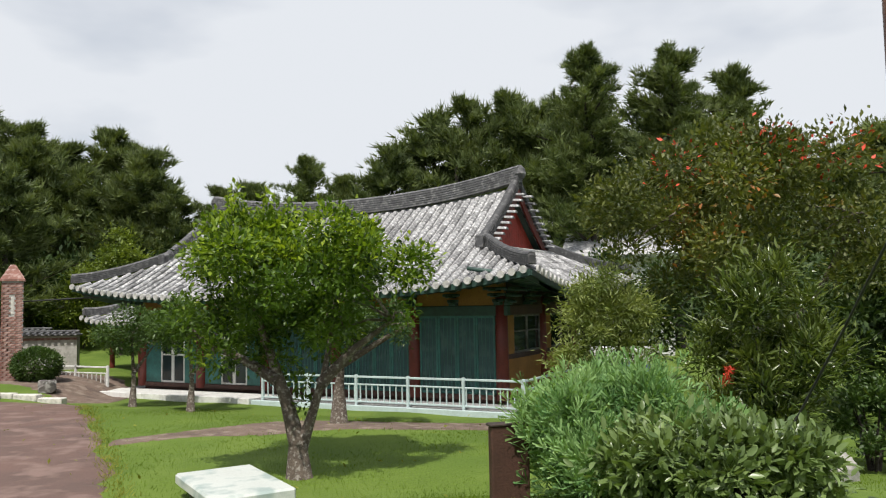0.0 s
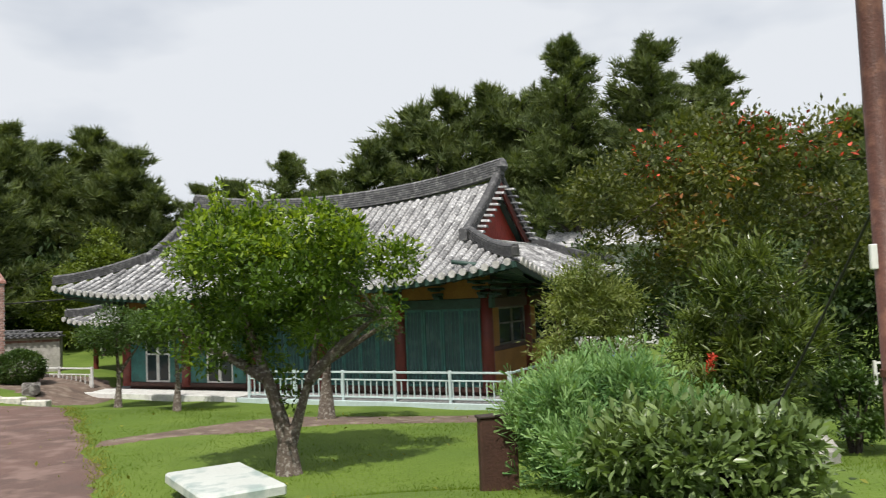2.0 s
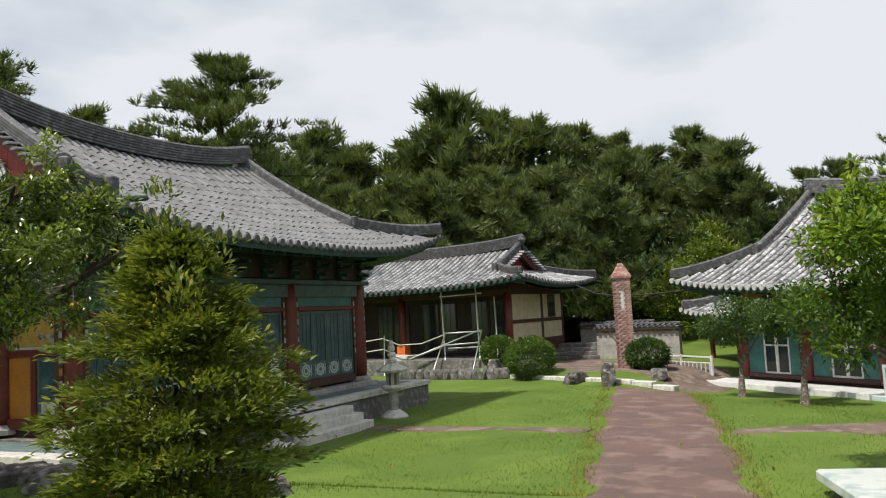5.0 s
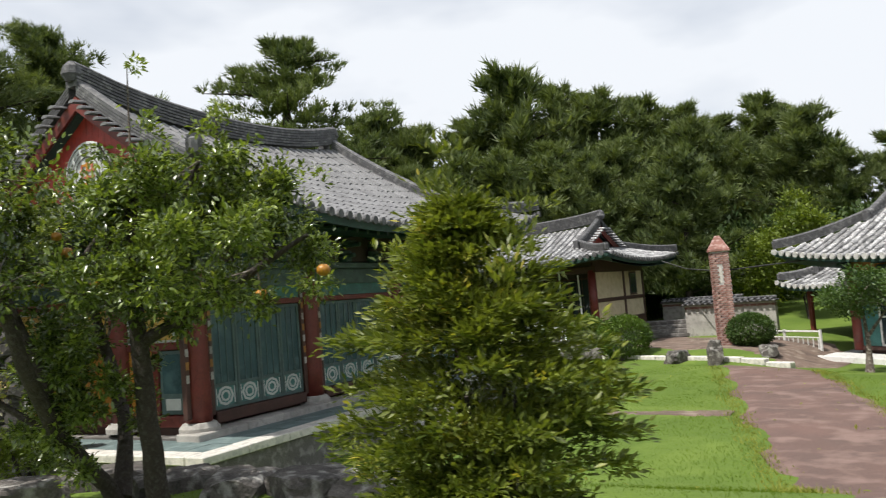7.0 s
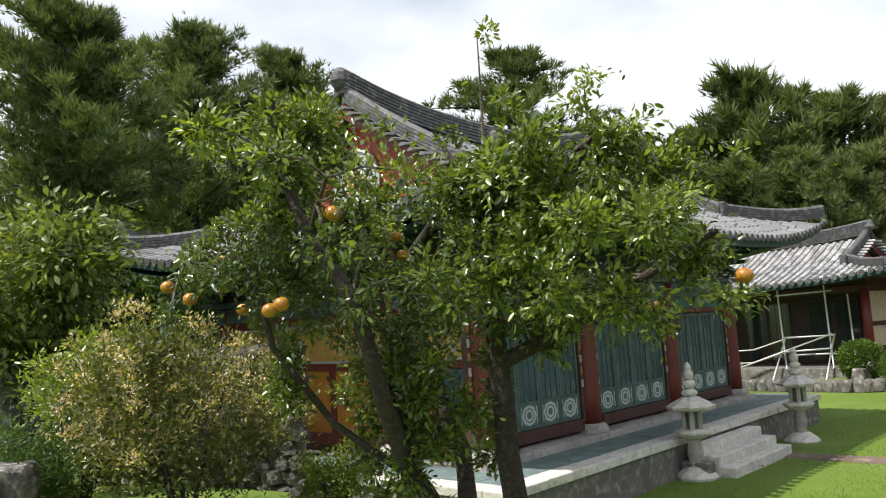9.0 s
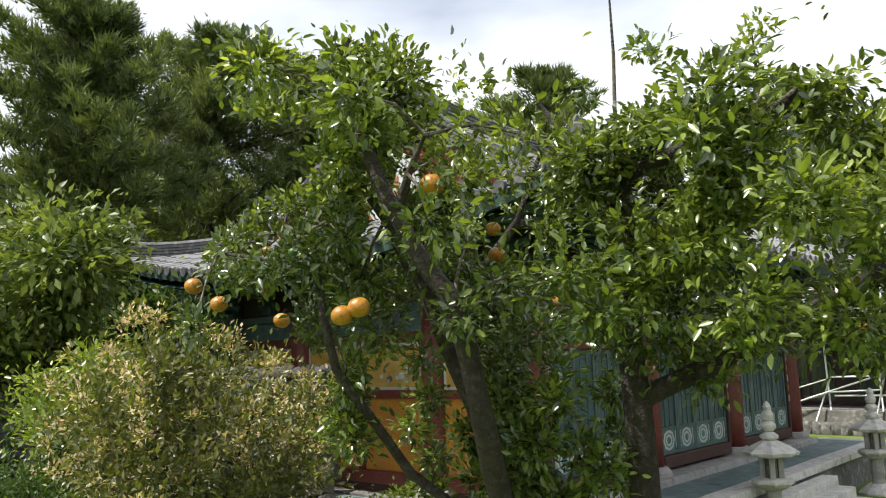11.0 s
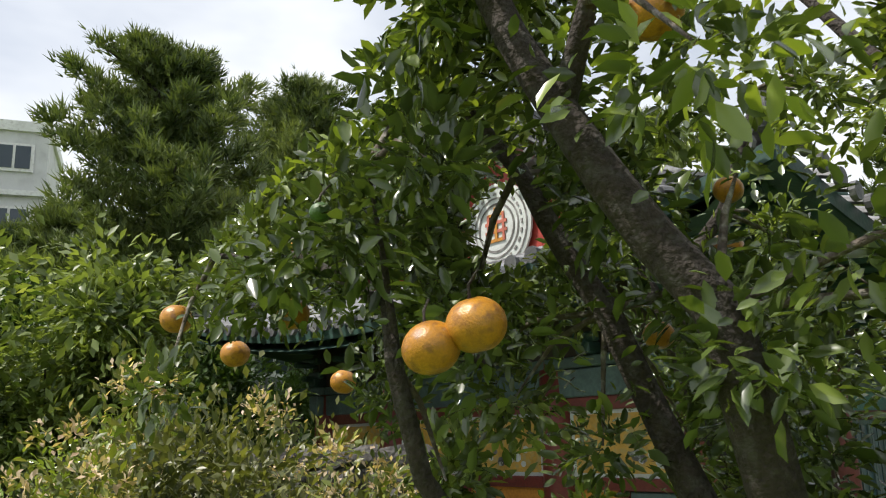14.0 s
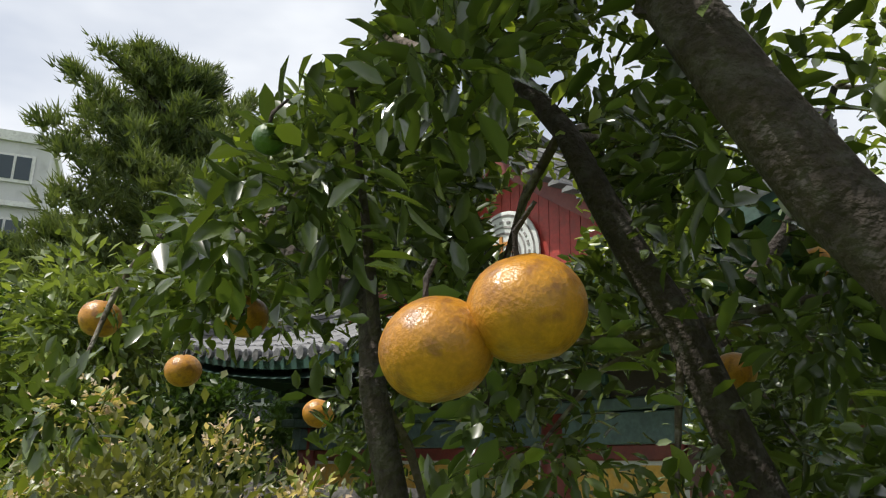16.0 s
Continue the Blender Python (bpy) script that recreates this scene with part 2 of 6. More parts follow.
M_HEDGE = leaf_material("clipped_bush_leaf", (0.035, 0.075, 0.012), (0.12, 0.19, 0.03), 0.5, 0.25, 0.3, 2.0)
M_PALEBUSH = leaf_material("pale_flowering_shrub", (0.03, 0.045, 0.012), (0.17, 0.175, 0.06), 0.4, 0.28, 0.45, 2.4, tip=(0.75, 0.62, 0.52))
M_DROOP = leaf_material("drooping_leaf", (0.03, 0.055, 0.013), (0.20, 0.25, 0.075), 0.4, 0.30, 0.4, 1.6, tip=(0.3, 0.33, 0.12))
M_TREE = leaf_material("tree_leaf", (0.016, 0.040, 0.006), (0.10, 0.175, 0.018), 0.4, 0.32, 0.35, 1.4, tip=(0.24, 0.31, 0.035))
# sunlit copy of tree_leaf: brightness painted on for the forked tree's top
M_TREE_SUNLIT = leaf_material("young_tree_leaf", (0.06, 0.12, 0.012), (0.24, 0.33, 0.034), 0.4, 0.40, 0.35, 1.6, tip=(0.50, 0.56, 0.07))
M_BLOSSOM = leaf_material("pale_blossom", (0.30, 0.20, 0.12), (0.62, 0.50, 0.38), 0.6, 0.3, 0.3, 3.0, tip=(0.80, 0.70, 0.62))
M_LIME = leaf_material("yellow_green_foliage", (0.06, 0.10, 0.015), (0.20, 0.25, 0.04), 0.5, 0.3, 0.3, 0.6)


# ---- builders ----
def mesh_of(name, verts, faces, mat):
    me = bpy.data.meshes.new(name)
    me.from_pydata([tuple(v) for v in verts], [], faces)
    me.materials.append(mat)
    return me


def bm_mesh(name, bm, mat, smooth=False):
    me = bpy.data.meshes.new(name)
    bm.normal_update()
    bm.to_mesh(me)
    bm.free()
    me.materials.append(mat)
    if smooth:
        for p in me.polygons:
            p.use_smooth = True
    return me


def part(name, bm, mat, parent, label="", smooth=False, at=None):
    me = bm if isinstance(bm, bpy.types.Mesh) else bm_mesh(name, bm, mat, smooth)
    ob = new(name, me)
    ob.parent = parent
    if at is not None:
        ob.matrix_basis = at
    if label:
        ob["label"] = label
    return ob


def empty(name, at, label, category, group="", kind=""):
    ob = new(name)
    ob.empty_display_size = 0.2
    ob.matrix_world = at
    return tagged(ob, label, category, group, kind)


def thing(name, bm, mat, at, label, category, group="", kind="", smooth=False):
    me = bm if isinstance(bm, bpy.types.Mesh) else bm_mesh(name, bm, mat, smooth)
    ob = new(name, me)
    ob.matrix_world = at
    return tagged(ob, label, category, group, kind)


def add_box(bm, x0, x1, y0, y1, z0, z1, bevel=0.0, turn=0.0):
    made = bmesh.ops.create_cube(bm, size=1.0, matrix=Matrix.Translation(((x0 + x1) / 2, (y0 + y1) / 2, (z0 + z1) / 2)) @ pose(0, 0, 0, 0, 0, turn) @ Matrix.Diagonal((x1 - x0, y1 - y0, z1 - z0, 1)))
    if bevel:
        edges = list({e for v in made["verts"] for e in v.link_edges})
        bmesh.ops.bevel(bm, geom=edges, offset=bevel, segments=1, affect="EDGES")


def box(x0, x1, y0, y1, z0, z1, bevel=0.0, turn=0.0):
    bm = bmesh.new()
    add_box(bm, x0, x1, y0, y1, z0, z1, bevel, turn)
    return bm


def add_tube(bm, pts, radii, sides=8, cap=True):
    """A round, bending, tapering tube through the points."""
    pts = [Vector(p) for p in pts]
    rings = []
    up = Vector((0.31, 0.17, 0.93))
    for i, p in enumerate(pts):
        d = (pts[min(i + 1, len(pts) - 1)] - pts[max(i - 1, 0)]).normalized()
        a = d.cross(up)
        if a.length < 0.1:
            a = d.cross(Vector((1, 0, 0)))
        a.normalize()
        b = d.cross(a)
        rings.append([bm.verts.new(p + (a * math.cos(2 * math.pi * k / sides) + b * math.sin(2 * math.pi * k / sides)) * radii[i]) for k in range(sides)])
    for r, s in zip(rings, rings[1:]):
        for k in range(sides):
            f = bm.faces.new((r[k], r[(k + 1) % sides], s[(k + 1) % sides], s[k]))
            f.smooth = True
    if cap:
        bm.faces.new(rings[0])
        bm.faces.new(rings[-1][::-1])


def tube(pts, radii, sides=8):
    bm = bmesh.new()
    add_tube(bm, pts, radii if isinstance(radii, (list, tuple)) else [radii] * len(pts), sides)
    return bm


def lathe(profile, sides=16, flute=0.0, lobes=8):
    """A turned shape from (radius, height) pairs."""
    bm = bmesh.new()
    rings = [[bm.verts.new((r * (1 + flute * math.cos(lobes * 2 * math.pi * k / sides)) * math.cos(2 * math.pi * k / sides), r * (1 + flute * math.cos(lobes * 2 * math.pi * k / sides)) * math.sin(2 * math.pi * k / sides), z)) for k in range(sides)] for r, z in profile]
    for r, s in zip(rings, rings[1:]):
        for k in range(sides):
            bm.faces.new((r[k], r[(k + 1) % sides], s[(k + 1) % sides], s[k]))
    bm.faces.new(rings[0][::-1])
    bm.faces.new(rings[-1])
    return bm


def rock_mesh(name, mat, sx, sy, sz, seed, detail=3, rough=0.35):
    bm = bmesh.new()
    bmesh.ops.create_icosphere(bm, subdivisions=detail, radius=1.0)
    off = Vector((seed * 7.1, seed * 3.3, seed * 1.7))
    for v in bm.verts:
        p = v.co.copy()
        n1 = noise.noise(p * 1.1 + off) * rough + noise.noise(p * 2.7 + off) * rough * 0.45 + noise.noise(p * 6 + off) * rough * 0.15
        q = p * (1 + n1)
        q = Vector((max(-0.75, min(0.75, q.x)), max(-0.75, min(0.75, q.y)), max(-0.5, min(0.8, q.z))))
        v.co = Vector((q.x * sx, q.y * sy, q.z * sz))
    return bm_mesh(name, bm, mat)


# leaf shapes: points along the leaf (x along, y across, z fold)
LEAF_BLADE = ([(0, 0, 0), (0.32, 0.2, 0.05), (0.72, 0.17, 0.03), (1, 0, -0.1), (0.72, -0.17, 0.03), (0.32, -0.2, 0.05), (0.5, 0, -0.02)], [(0, 6, 1), (1, 6, 2), (2, 6, 3), (3, 6, 4), (4, 6, 5), (5, 6, 0)])
LEAF_SIMPLE = ([(0, 0, 0), (0.5, 0.24, 0.06), (1, 0, -0.05), (0.5, -0.24, 0.06)], [(0, 2, 1), (0, 3, 2)])
LEAF_NARROW = ([(0, 0, 0), (0.45, 0.10, 0.02), (1, 0, -0.1), (0.45, -0.10, 0.02)], [(0, 2, 1), (0, 3, 2)])
LEAF_NARROW_Y = ([(0, 0, 0), (0.5, 0.17, 0.04), (1, 0, -0.06), (0.5, -0.17, 0.04)], [(0, 2, 1), (0, 3, 2)])
TUFT = ([(0, 0, 0), (1, 0.06, 0.1), (1, -0.06, 0.1), (0.9, 0.55, 0.1), (0.85, 0.62, -0.05), (0.9, -0.55, 0.15), (0.85, -0.62, 0), (0.8, 0.1, 0.62), (0.85, -0.05, 0.55), (0.8, 0.05, -0.5), (0.85, -0.08, -0.45)], [(0, 2, 1), (0, 4, 3), (0, 6, 5), (0, 8, 7), (0, 10, 9)])


TUFT3 = ([(0, 0.085, 0), (0, -0.085, 0), (1, 0, 0.05), (0.82, 0.42, 0.15), (0.82, -0.42, -0.1), (0.05, 0.02, 0.14)], [(0, 1, 2), (0, 5, 3), (5, 1, 4)])


def foliage(name, mat, centres, dirs, sizes, shape, seed=0, jitter=0.6):
    """Leaves of one shape at the centres, pointing along dirs with some scatter, as one mesh."""
    rng = np.random.default_rng(seed)
    base, faces = np.array(shape[0], float), np.array(shape[1], int)
    n = len(centres)
    d = dirs + rng.normal(0, jitter, (n, 3))
    d /= np.linalg.norm(d, axis=1, keepdims=True) + 1e-9
    up = np.tile((0.0, 0.0, 1.0), (n, 1)) + rng.normal(0, 0.55, (n, 3))
    side = np.cross(up, d)
    side /= np.linalg.norm(side, axis=1, keepdims=True) + 1e-9
    nor = np.cross(d, side)
    s = np.asarray(sizes).reshape(-1, 1, 1)
    v = centres[:, None, :] + s * (base[None, :, 0:1] * d[:, None, :] + base[None, :, 1:2] * side[:, None, :] + base[None, :, 2:3] * nor[:, None, :])
    f = faces[None] + (np.arange(n) * len(base))[:, None, None]
    me = bpy.data.meshes.new(name)
    v, f = v.reshape(-1, 3), f.reshape(-1, 3)
    me.vertices.add(len(v))
    me.vertices.foreach_set("co", v.ravel())
    me.loops.add(f.size)
    me.loops.foreach_set("vertex_index", f.ravel().astype(np.int32))
    me.polygons.add(len(f))
    me.polygons.foreach_set("loop_start", np.arange(0, f.size, 3, dtype=np.int32))
    me.update(calc_edges=True)
    me.materials.append(mat)
    return me


def blob_points(rng, clumps, per, spread, squash=0.75, shell=0.55):
    """Points and outward ways scattered over clumps (x, y, z, r)."""
    c = np.array([k[:3] for k in clumps])
    r = np.array([k[3] for k in clumps])
    weights = r ** 2 / (r ** 2).sum()
    total = int(per)
    idx = rng.choice(len(c), total, p=weights)
    d = rng.normal(0, 1, (total, 3))
    d /= np.linalg.norm(d, axis=1, keepdims=True)
    rad = r[idx] * (shell + (1 - shell) * rng.random(total)) * (1 + rng.normal(0, spread, total))
    p = c[idx] + d * rad[:, None] * (1, 1, squash)
    return p, d


def grow_clumps(rng, centre, size, count, r0, r1, bottom=-1.0):
    """Clump centres filling an uneven ellipsoid crown."""
    out = []
    while len(out) < count:
        q = rng.uniform(-1, 1, 3)
        if np.linalg.norm(q) > 1 or q[2] < bottom or np.linalg.norm(q) < 0.35:
            continue
        out.append((centre[0] + q[0] * size[0], centre[1] + q[1] * size[1], centre[2] + q[2] * size[2], rng.uniform(r0, r1)))
    return out


# ---- ground ----
EDGE = [(-40, -4), (-16, 0.4), (-10.8, 2.6), (-8, 4.0), (-5, 5.2), (-1, 6.4), (4, 7.2), (40, 9)]


def smooth_step(a, b, v):
    t = np.clip((v - a) / (b - a), 0, 1)
    return t * t * (3 - 2 * t)


def ground_z(x, y):
    """The upper terrace falls gently to the lawn, which sinks before one hall and rises to the courtyard."""
    x, y = np.asarray(x, float), np.asarray(y, float)
    ye = np.interp(x, [e[0] for e in EDGE], [e[1] for e in EDGE])
    z = -0.74 * smooth_step(0, 4.5, y - ye)
    rail = (x - 0.4) * 0.375 + (y - 18.5) * 0.927
    z = z - 0.25 * smooth_step(-4.5, -0.5, rail) * smooth_step(-14.5, -11.5, x)
    z = z + 0.28 * smooth_step(20.3, 21.6, y + (x + 14) * 0.15) * smooth_step(-11.5, -13.0, x)
    z = z + 0.55 * smooth_step(-15.5, -19, x) * smooth_step(4.5, 1.5, y)
    z = z + 3.5 * smooth_step(34, 62, y) + 3.5 * smooth_step(-30, -55, x) * smooth_step(34, 60, y * 0 + 40)
    return z


def gz(x, y):
    return float(ground_z(x, y))


def axis(lo, hi, near0, near1, fine, coarse):
    return sorted(set([round(v, 3) for v in np.arange(near0, near1, fine)] + [round(v, 3) for v in np.concatenate([np.arange(lo, near0, coarse), np.arange(near1, hi + 1, coarse)])]))


gx, gy = axis(-600, 600, -30, 16, 0.4, 15), axis(-600, 600, -4, 32, 0.4, 15)
gvx, gvy = np.meshgrid(gx, gy)
gzz = ground_z(gvx, gvy) + 0.02 * np.sin(gvx * 1.9) * np.cos(gvy * 1.3)
gverts = np.stack([gvx, gvy, gzz], -1).reshape(-1, 3)
W = len(gx)
gfaces = [(j * W + i, j * W + i + 1, (j + 1) * W + i + 1, (j + 1) * W + i) for j in range(len(gy) - 1) for i in range(W - 1)]
ground = new("ground", mesh_of("ground", gverts, gfaces, M_GRASS_SOIL))
for p in ground.data.polygons:
    p.use_smooth = True
tagged(ground, "wide sunlit green lawn sloping down from a terrace", "ground", kind="structure")


def strip(name, left, right, mat, lift, label, category):
    """A path laid on the ground between two edge lines."""
    steps, across = 60, 6
    tl = np.linspace(0, 1, steps)
    L = np.stack([np.interp(tl, np.linspace(0, 1, len(left)), [p[k] for p in left]) for k in (0, 1)], -1)
    R = np.stack([np.interp(tl, np.linspace(0, 1, len(right)), [p[k] for p in right]) for k in (0, 1)], -1)
    rng = np.random.default_rng(5)
    L += rng.normal(0, 0.04, L.shape)
    R += rng.normal(0, 0.04, R.shape)
    v, f = [], []
    for i in range(steps):
        for j in range(across + 1):
            q = L[i] + (R[i] - L[i]) * j / across
            v.append((q[0], q[1], gz(q[0], q[1]) + lift * (1 if 0 < j < across else -0.6)))
    for i in range(steps - 1):
        for j in range(across):
            a = i * (across + 1) + j
            f.append((a, a + 1, a + across + 2, a + across + 1))
    ob = new(name, mesh_of(name, v, f, mat))
    return tagged(ob, label, category, kind="structure")


# ---- tiled hip-and-gable roofs ----
class Roof:
    def __init__(self, Le, D, Lg, yg, zr, ze, lift, sag):
        self.Le, self.D, self.Lg, self.yg, self.zr, self.ze, self.lift, self.sag = Le, D, Lg, yg, zr, ze, lift, sag

    def z(self, x, y):
        """Height of the roof skin; ax is the way out along the front slope."""
        ax, ay = np.abs(x), np.abs(y)
        q = np.clip((ax - self.Lg) / (self.Le - self.Lg), 0, 1.3)
        eff = np.maximum(ay, np.where(ax > self.Lg, self.yg + q * (self.D - self.yg), 0))
        s = np.clip(eff / self.D, 0, 1.1)
        h = (1 - s) * 0.70 + (1 - s) * np.abs(1 - s) * 0.30
        return self.ze + (self.zr - self.sag - self.ze) * h + self.lift * (ax / self.Le) ** 3 * (ay / self.D) ** 2 + self.sag * (ax / self.Lg) ** 2 * np.clip(1 - s, 0, 1)

    def hip_x(self, ay):
        return self.Lg if ay < self.yg else self.Lg + (ay - self.yg) / (self.D - self.yg) * (self.Le - self.Lg)

    def hip_y(self, ax):
        return 0.0 if ax < self.Lg else self.yg + (ax - self.Lg) / (self.Le - self.Lg) * (self.D - self.yg)


def sweep(pts, prof, ups=None):
    """A closed profile (side, up) carried along points."""
    bm = bmesh.new()
    pts = [Vector(p) for p in pts]
    rings = []
    for i, p in enumerate(pts):
        d = (pts[min(i + 1, len(pts) - 1)] - pts[max(i - 1, 0)])
        side = Vector((d.y, -d.x, 0)).normalized()
        rings.append([bm.verts.new(p + side * a + Vector((0, 0, b))) for a, b in prof])
    k = len(prof)
    for r, s in zip(rings, rings[1:]):
        for j in range(k):
            bm.faces.new((r[j], r[(j + 1) % k], s[(j + 1) % k], s[j]))
    bm.faces.new(rings[0][::-1])
    bm.faces.new(rings[-1])
    return bm


def ridge_profile(w, h, layers):
    """Stacked flat tiles, each layer a little proud, with a round cap."""
    right = []
    for i in range(layers):
        z0, z1 = h * i / (layers + 1), h * (i + 0.72) / (layers + 1)
        zz = h * (i + 1) / (layers + 1)
        right += [(w, z0), (w, z1), (w * 0.82, z1), (w * 0.82, zz)]
    top = h * layers / (layers + 1)
    cap = [(w * 0.9 * math.cos(a), top + (h - top) * 1.3 * math.sin(a)) for a in (0.15, 0.8, 1.57, 2.34, 2.99)]
    left = [(-a, b) for a, b in right[::-1]]
    return right + cap + left


def tile_template(width, length):
    """A cover tile: a half-round barrel, higher at its lower end."""
    v = []
    for along, k in ((0.0, 0.88), (1.0, 1.0)):
        for a in (0.0, 0.62, 1.57, 2.52, 3.14):
            v.append((width * k * math.cos(a), along * length, width * k * 0.8 * math.sin(a) + (0.012 if along else 0)))
    f = [(j, j + 1, j + 6, j + 5) for j in range(4)] + [(5, 6, 7, 8, 9)]
    return v, f


def tile_field(roof, pitch, length, width, side_ends=(1, -1)):
    """Frames (origin, across, down, up) of every cover tile, front first."""
    out = []

    def run(fn, t0, t1, key):
        n = max(1, int(round((t1 - t0) / length)))
        ts = np.linspace(t0, t1, n + 1)
        for a, b in zip(ts, ts[1:]):
            p, q = Vector(fn(a)), Vector(fn(b + 0.03))
            down = (q - p)
            out.append((key, p, down))
    n = int(roof.Le / pitch)
    for sgn in (-1, 1):
        for k in range(-n, n + 1):
            x = k * pitch
            y0 = roof.hip_y(abs(x)) + 0.12
            if roof.D - y0 > 0.25:
                run(lambda t, x=x, sgn=sgn: (x, sgn * t, float(roof.z(x, t)) + 0.02), y0, roof.D + 0.05, "front" if sgn < 0 else "back")
    m = int(roof.D / pitch)
    for e in side_ends:
        for k in range(-m, m + 1):
            y = k * pitch
            ay = abs(y)
            x0 = roof.Lg + 0.04 if ay < roof.yg else roof.hip_x(ay) + 0.1
            if roof.Le - x0 > 0.25:
                run(lambda t, y=y, e=e: (e * t, y, float(roof.z(t, y)) + 0.02), x0, roof.Le + 0.05, "side")
    return out


def frame_of(p, down):
    ln = down.length
    d = down / ln
    across = d.cross(Vector((0, 0, 1))).normalized()
    up = across.cross(d).normalized()
    m = Matrix((across, d, up)).transposed().to_4x4()
    m.translation = p
    return m, ln


def build_roof(house, roof, tile_mat, ridge_mat, cap_mat, pitch, length, width, board_mat, verge=True, pieces=0, piece_zone=None, cap_ends=True):
    # skin with tile troughs, and the timber soffit under it
    nx, ny = int(2 * roof.Le / (pitch / 2)), 26
    for name, drop, mat in (("roof_bed", 0.0, tile_mat), ("roof_soffit", -0.16, M_GREENDK)):
        v, f = [], []
        xs = np.linspace(-roof.Le, roof.Le, nx + 1)
        ys = np.linspace(-roof.D, roof.D, ny * 2 + 1)
        for y in ys:
            for i, x in enumerate(xs):
                ay, ax = abs(y), abs(x)
                v.append((x, y, float(roof.z(x, y)) + drop * (1.6 if min(ay / roof.D, 1) < 0.9 else 1.0)))
        w = nx + 1
        for j in range(len(ys) - 1):
            for i in range(nx):
                cx, cy = abs(xs[i] + xs[i + 1]) / 2, abs(ys[j] + ys[j + 1]) / 2
                if (abs(xs[i]) - roof.Lg) * (abs(xs[i + 1]) - roof.Lg) <= 0 and cy < roof.yg:
                    continue
                f.append((j * w + i, j * w + i + 1, (j + 1) * w + i + 1, (j + 1) * w + i))
        part(name, mesh_of(name, v, f, mat), mat, house)
    # eave fascia
    for (x0, y0), (x1, y1) in (((-1, -1), (1, -1)), ((1, -1), (1, 1)), ((1, 1), (-1, 1)), ((-1, 1), (-1, -1))):
        pts = []
        for t in np.linspace(0, 1, 25):
            x, y = (x0 + (x1 - x0) * t) * roof.Le, (y0 + (y1 - y0) * t) * roof.D
            pts.append((x * 0.995, y * 0.995, float(roof.z(x, y)) - 0.15))
        part("eave_fascia", sweep(pts, [(0.03, 0), (0.03, 0.14), (-0.03, 0.14), (-0.03, 0)]), M_GREENDK, house)
    # cover tiles
    tv, tf = tile_template(width, 1.0)
    tmesh = mesh_of("cover_tile", tv, tf, tile_mat)
    field = tile_field(roof, pitch, length, width)
    V, F, singles = [], [], 0
    tvn = np.array(tv)
    for key, p, down in field:
        m, ln = frame_of(p, down)
        m = m @ Matrix.Diagonal((1, ln, 1, 1)) @ pose(0, 0, 0, 0, 0, random.uniform(-1.5, 1.5))
        if singles < pieces and key == "front" and piece_zone(p):
            ob = new("cover_tile", tmesh)
            ob.parent, ob.matrix_basis = house, m
            singles += 1
            continue
        a = np.array(m)
        o = len(V)
        V.extend((tvn @ a[:3, :3].T + a[:3, 3]).tolist())
        F.extend([tuple(i + o for i in q) for q in tf])
    rest = part("cover_tile_field", mesh_of("cover_tile_field", V, F, tile_mat), tile_mat, house)
    rest["kind"] = "stuff"
    # round tile ends along the eaves
    if cap_ends:
        V, F = [], []
        ring = [(width * 1.02 * math.cos(a), width * 1.02 * math.sin(a)) for a in np.linspace(0, 2 * math.pi, 11)[:-1]]
        ends = []
        n, mm = int(roof.Le / pitch), int(roof.D / pitch)
        for k in range(-n, n + 1):
            ends += [(k * pitch, s * (roof.D + 0.09), 0, s) for s in (-1, 1)]
        for k in range(-mm, mm + 1):
            ends += [(s * (roof.Le + 0.09), k * pitch, s, 0) for s in (-1, 1)]
        for x, y, ox, oy in ends:
            z = float(roof.z(min(max(x, -roof.Le), roof.Le), min(max(y, -roof.D), roof.D))) + 0.005
            o = len(V)
            for dpt in (0, 0.05):
                V += [(x + (-oy * a if oy else ox * dpt), y + (ox * a if ox else oy * dpt), z + b) for a, b in ring]
            F += [tuple(range(o + 10, o + 20))] + [(o + i, o + (i + 1) % 10, o + 10 + (i + 1) % 10, o + 10 + i) for i in range(10)]
        part("eave_tile_border", mesh_of("eave_tile_border", V, F, cap_mat), cap_mat, house)["kind"] = "stuff"
    # main ridge, gable ridges, hip ridges
    pts = [(x, 0, float(roof.z(max(-roof.Lg + 0.01, min(roof.Lg - 0.01, x)), 0)) + 0.02 + 0.10 * (abs(x) / roof.Lg) ** 4) for x in np.linspace(-roof.Lg - 0.12, roof.Lg + 0.12, 31)]
    part("main_ridge", sweep(pts, ridge_profile(0.16, 0.46, 6)), ridge_mat, house, "stacked dark tile ridge")
    for sx in (-1, 1):
        part("ridge_end", lathe([(0.12, -0.1), (0.19, 0.02), (0.16, 0.16), (0.11, 0.22), (0.06, 0.27)], 10), ridge_mat, house, at=pose(sx * (roof.Lg + 0.1), 0, pts[0][2] + 0.2))
        for sy in (-1, 1):
            g = [(sx * roof.Lg, sy * t, float(roof.z(roof.Lg - 0.01, t)) + 0.02) for t in np.linspace(0.1, roof.yg + 0.25, 14)]
            part("gable_ridge", sweep(g, ridge_profile(0.12, 0.30, 4)), ridge_mat, house)
            part("ridge_end", box(-0.11, 0.11, -0.06, 0.06, 0, 0.33, 0.03), ridge_mat, house, at=pose(sx * roof.Lg, sy * (roof.yg + 0.3), g[-1][2]))
            h = []
            for t in np.linspace(0, 1, 14):
                ay = roof.yg + (roof.D - roof.yg) * t
                h.append((sx * roof.hip_x(ay), sy * ay, float(roof.z(roof.hip_x(ay), ay)) + 0.02 + 0.06 * t ** 3))
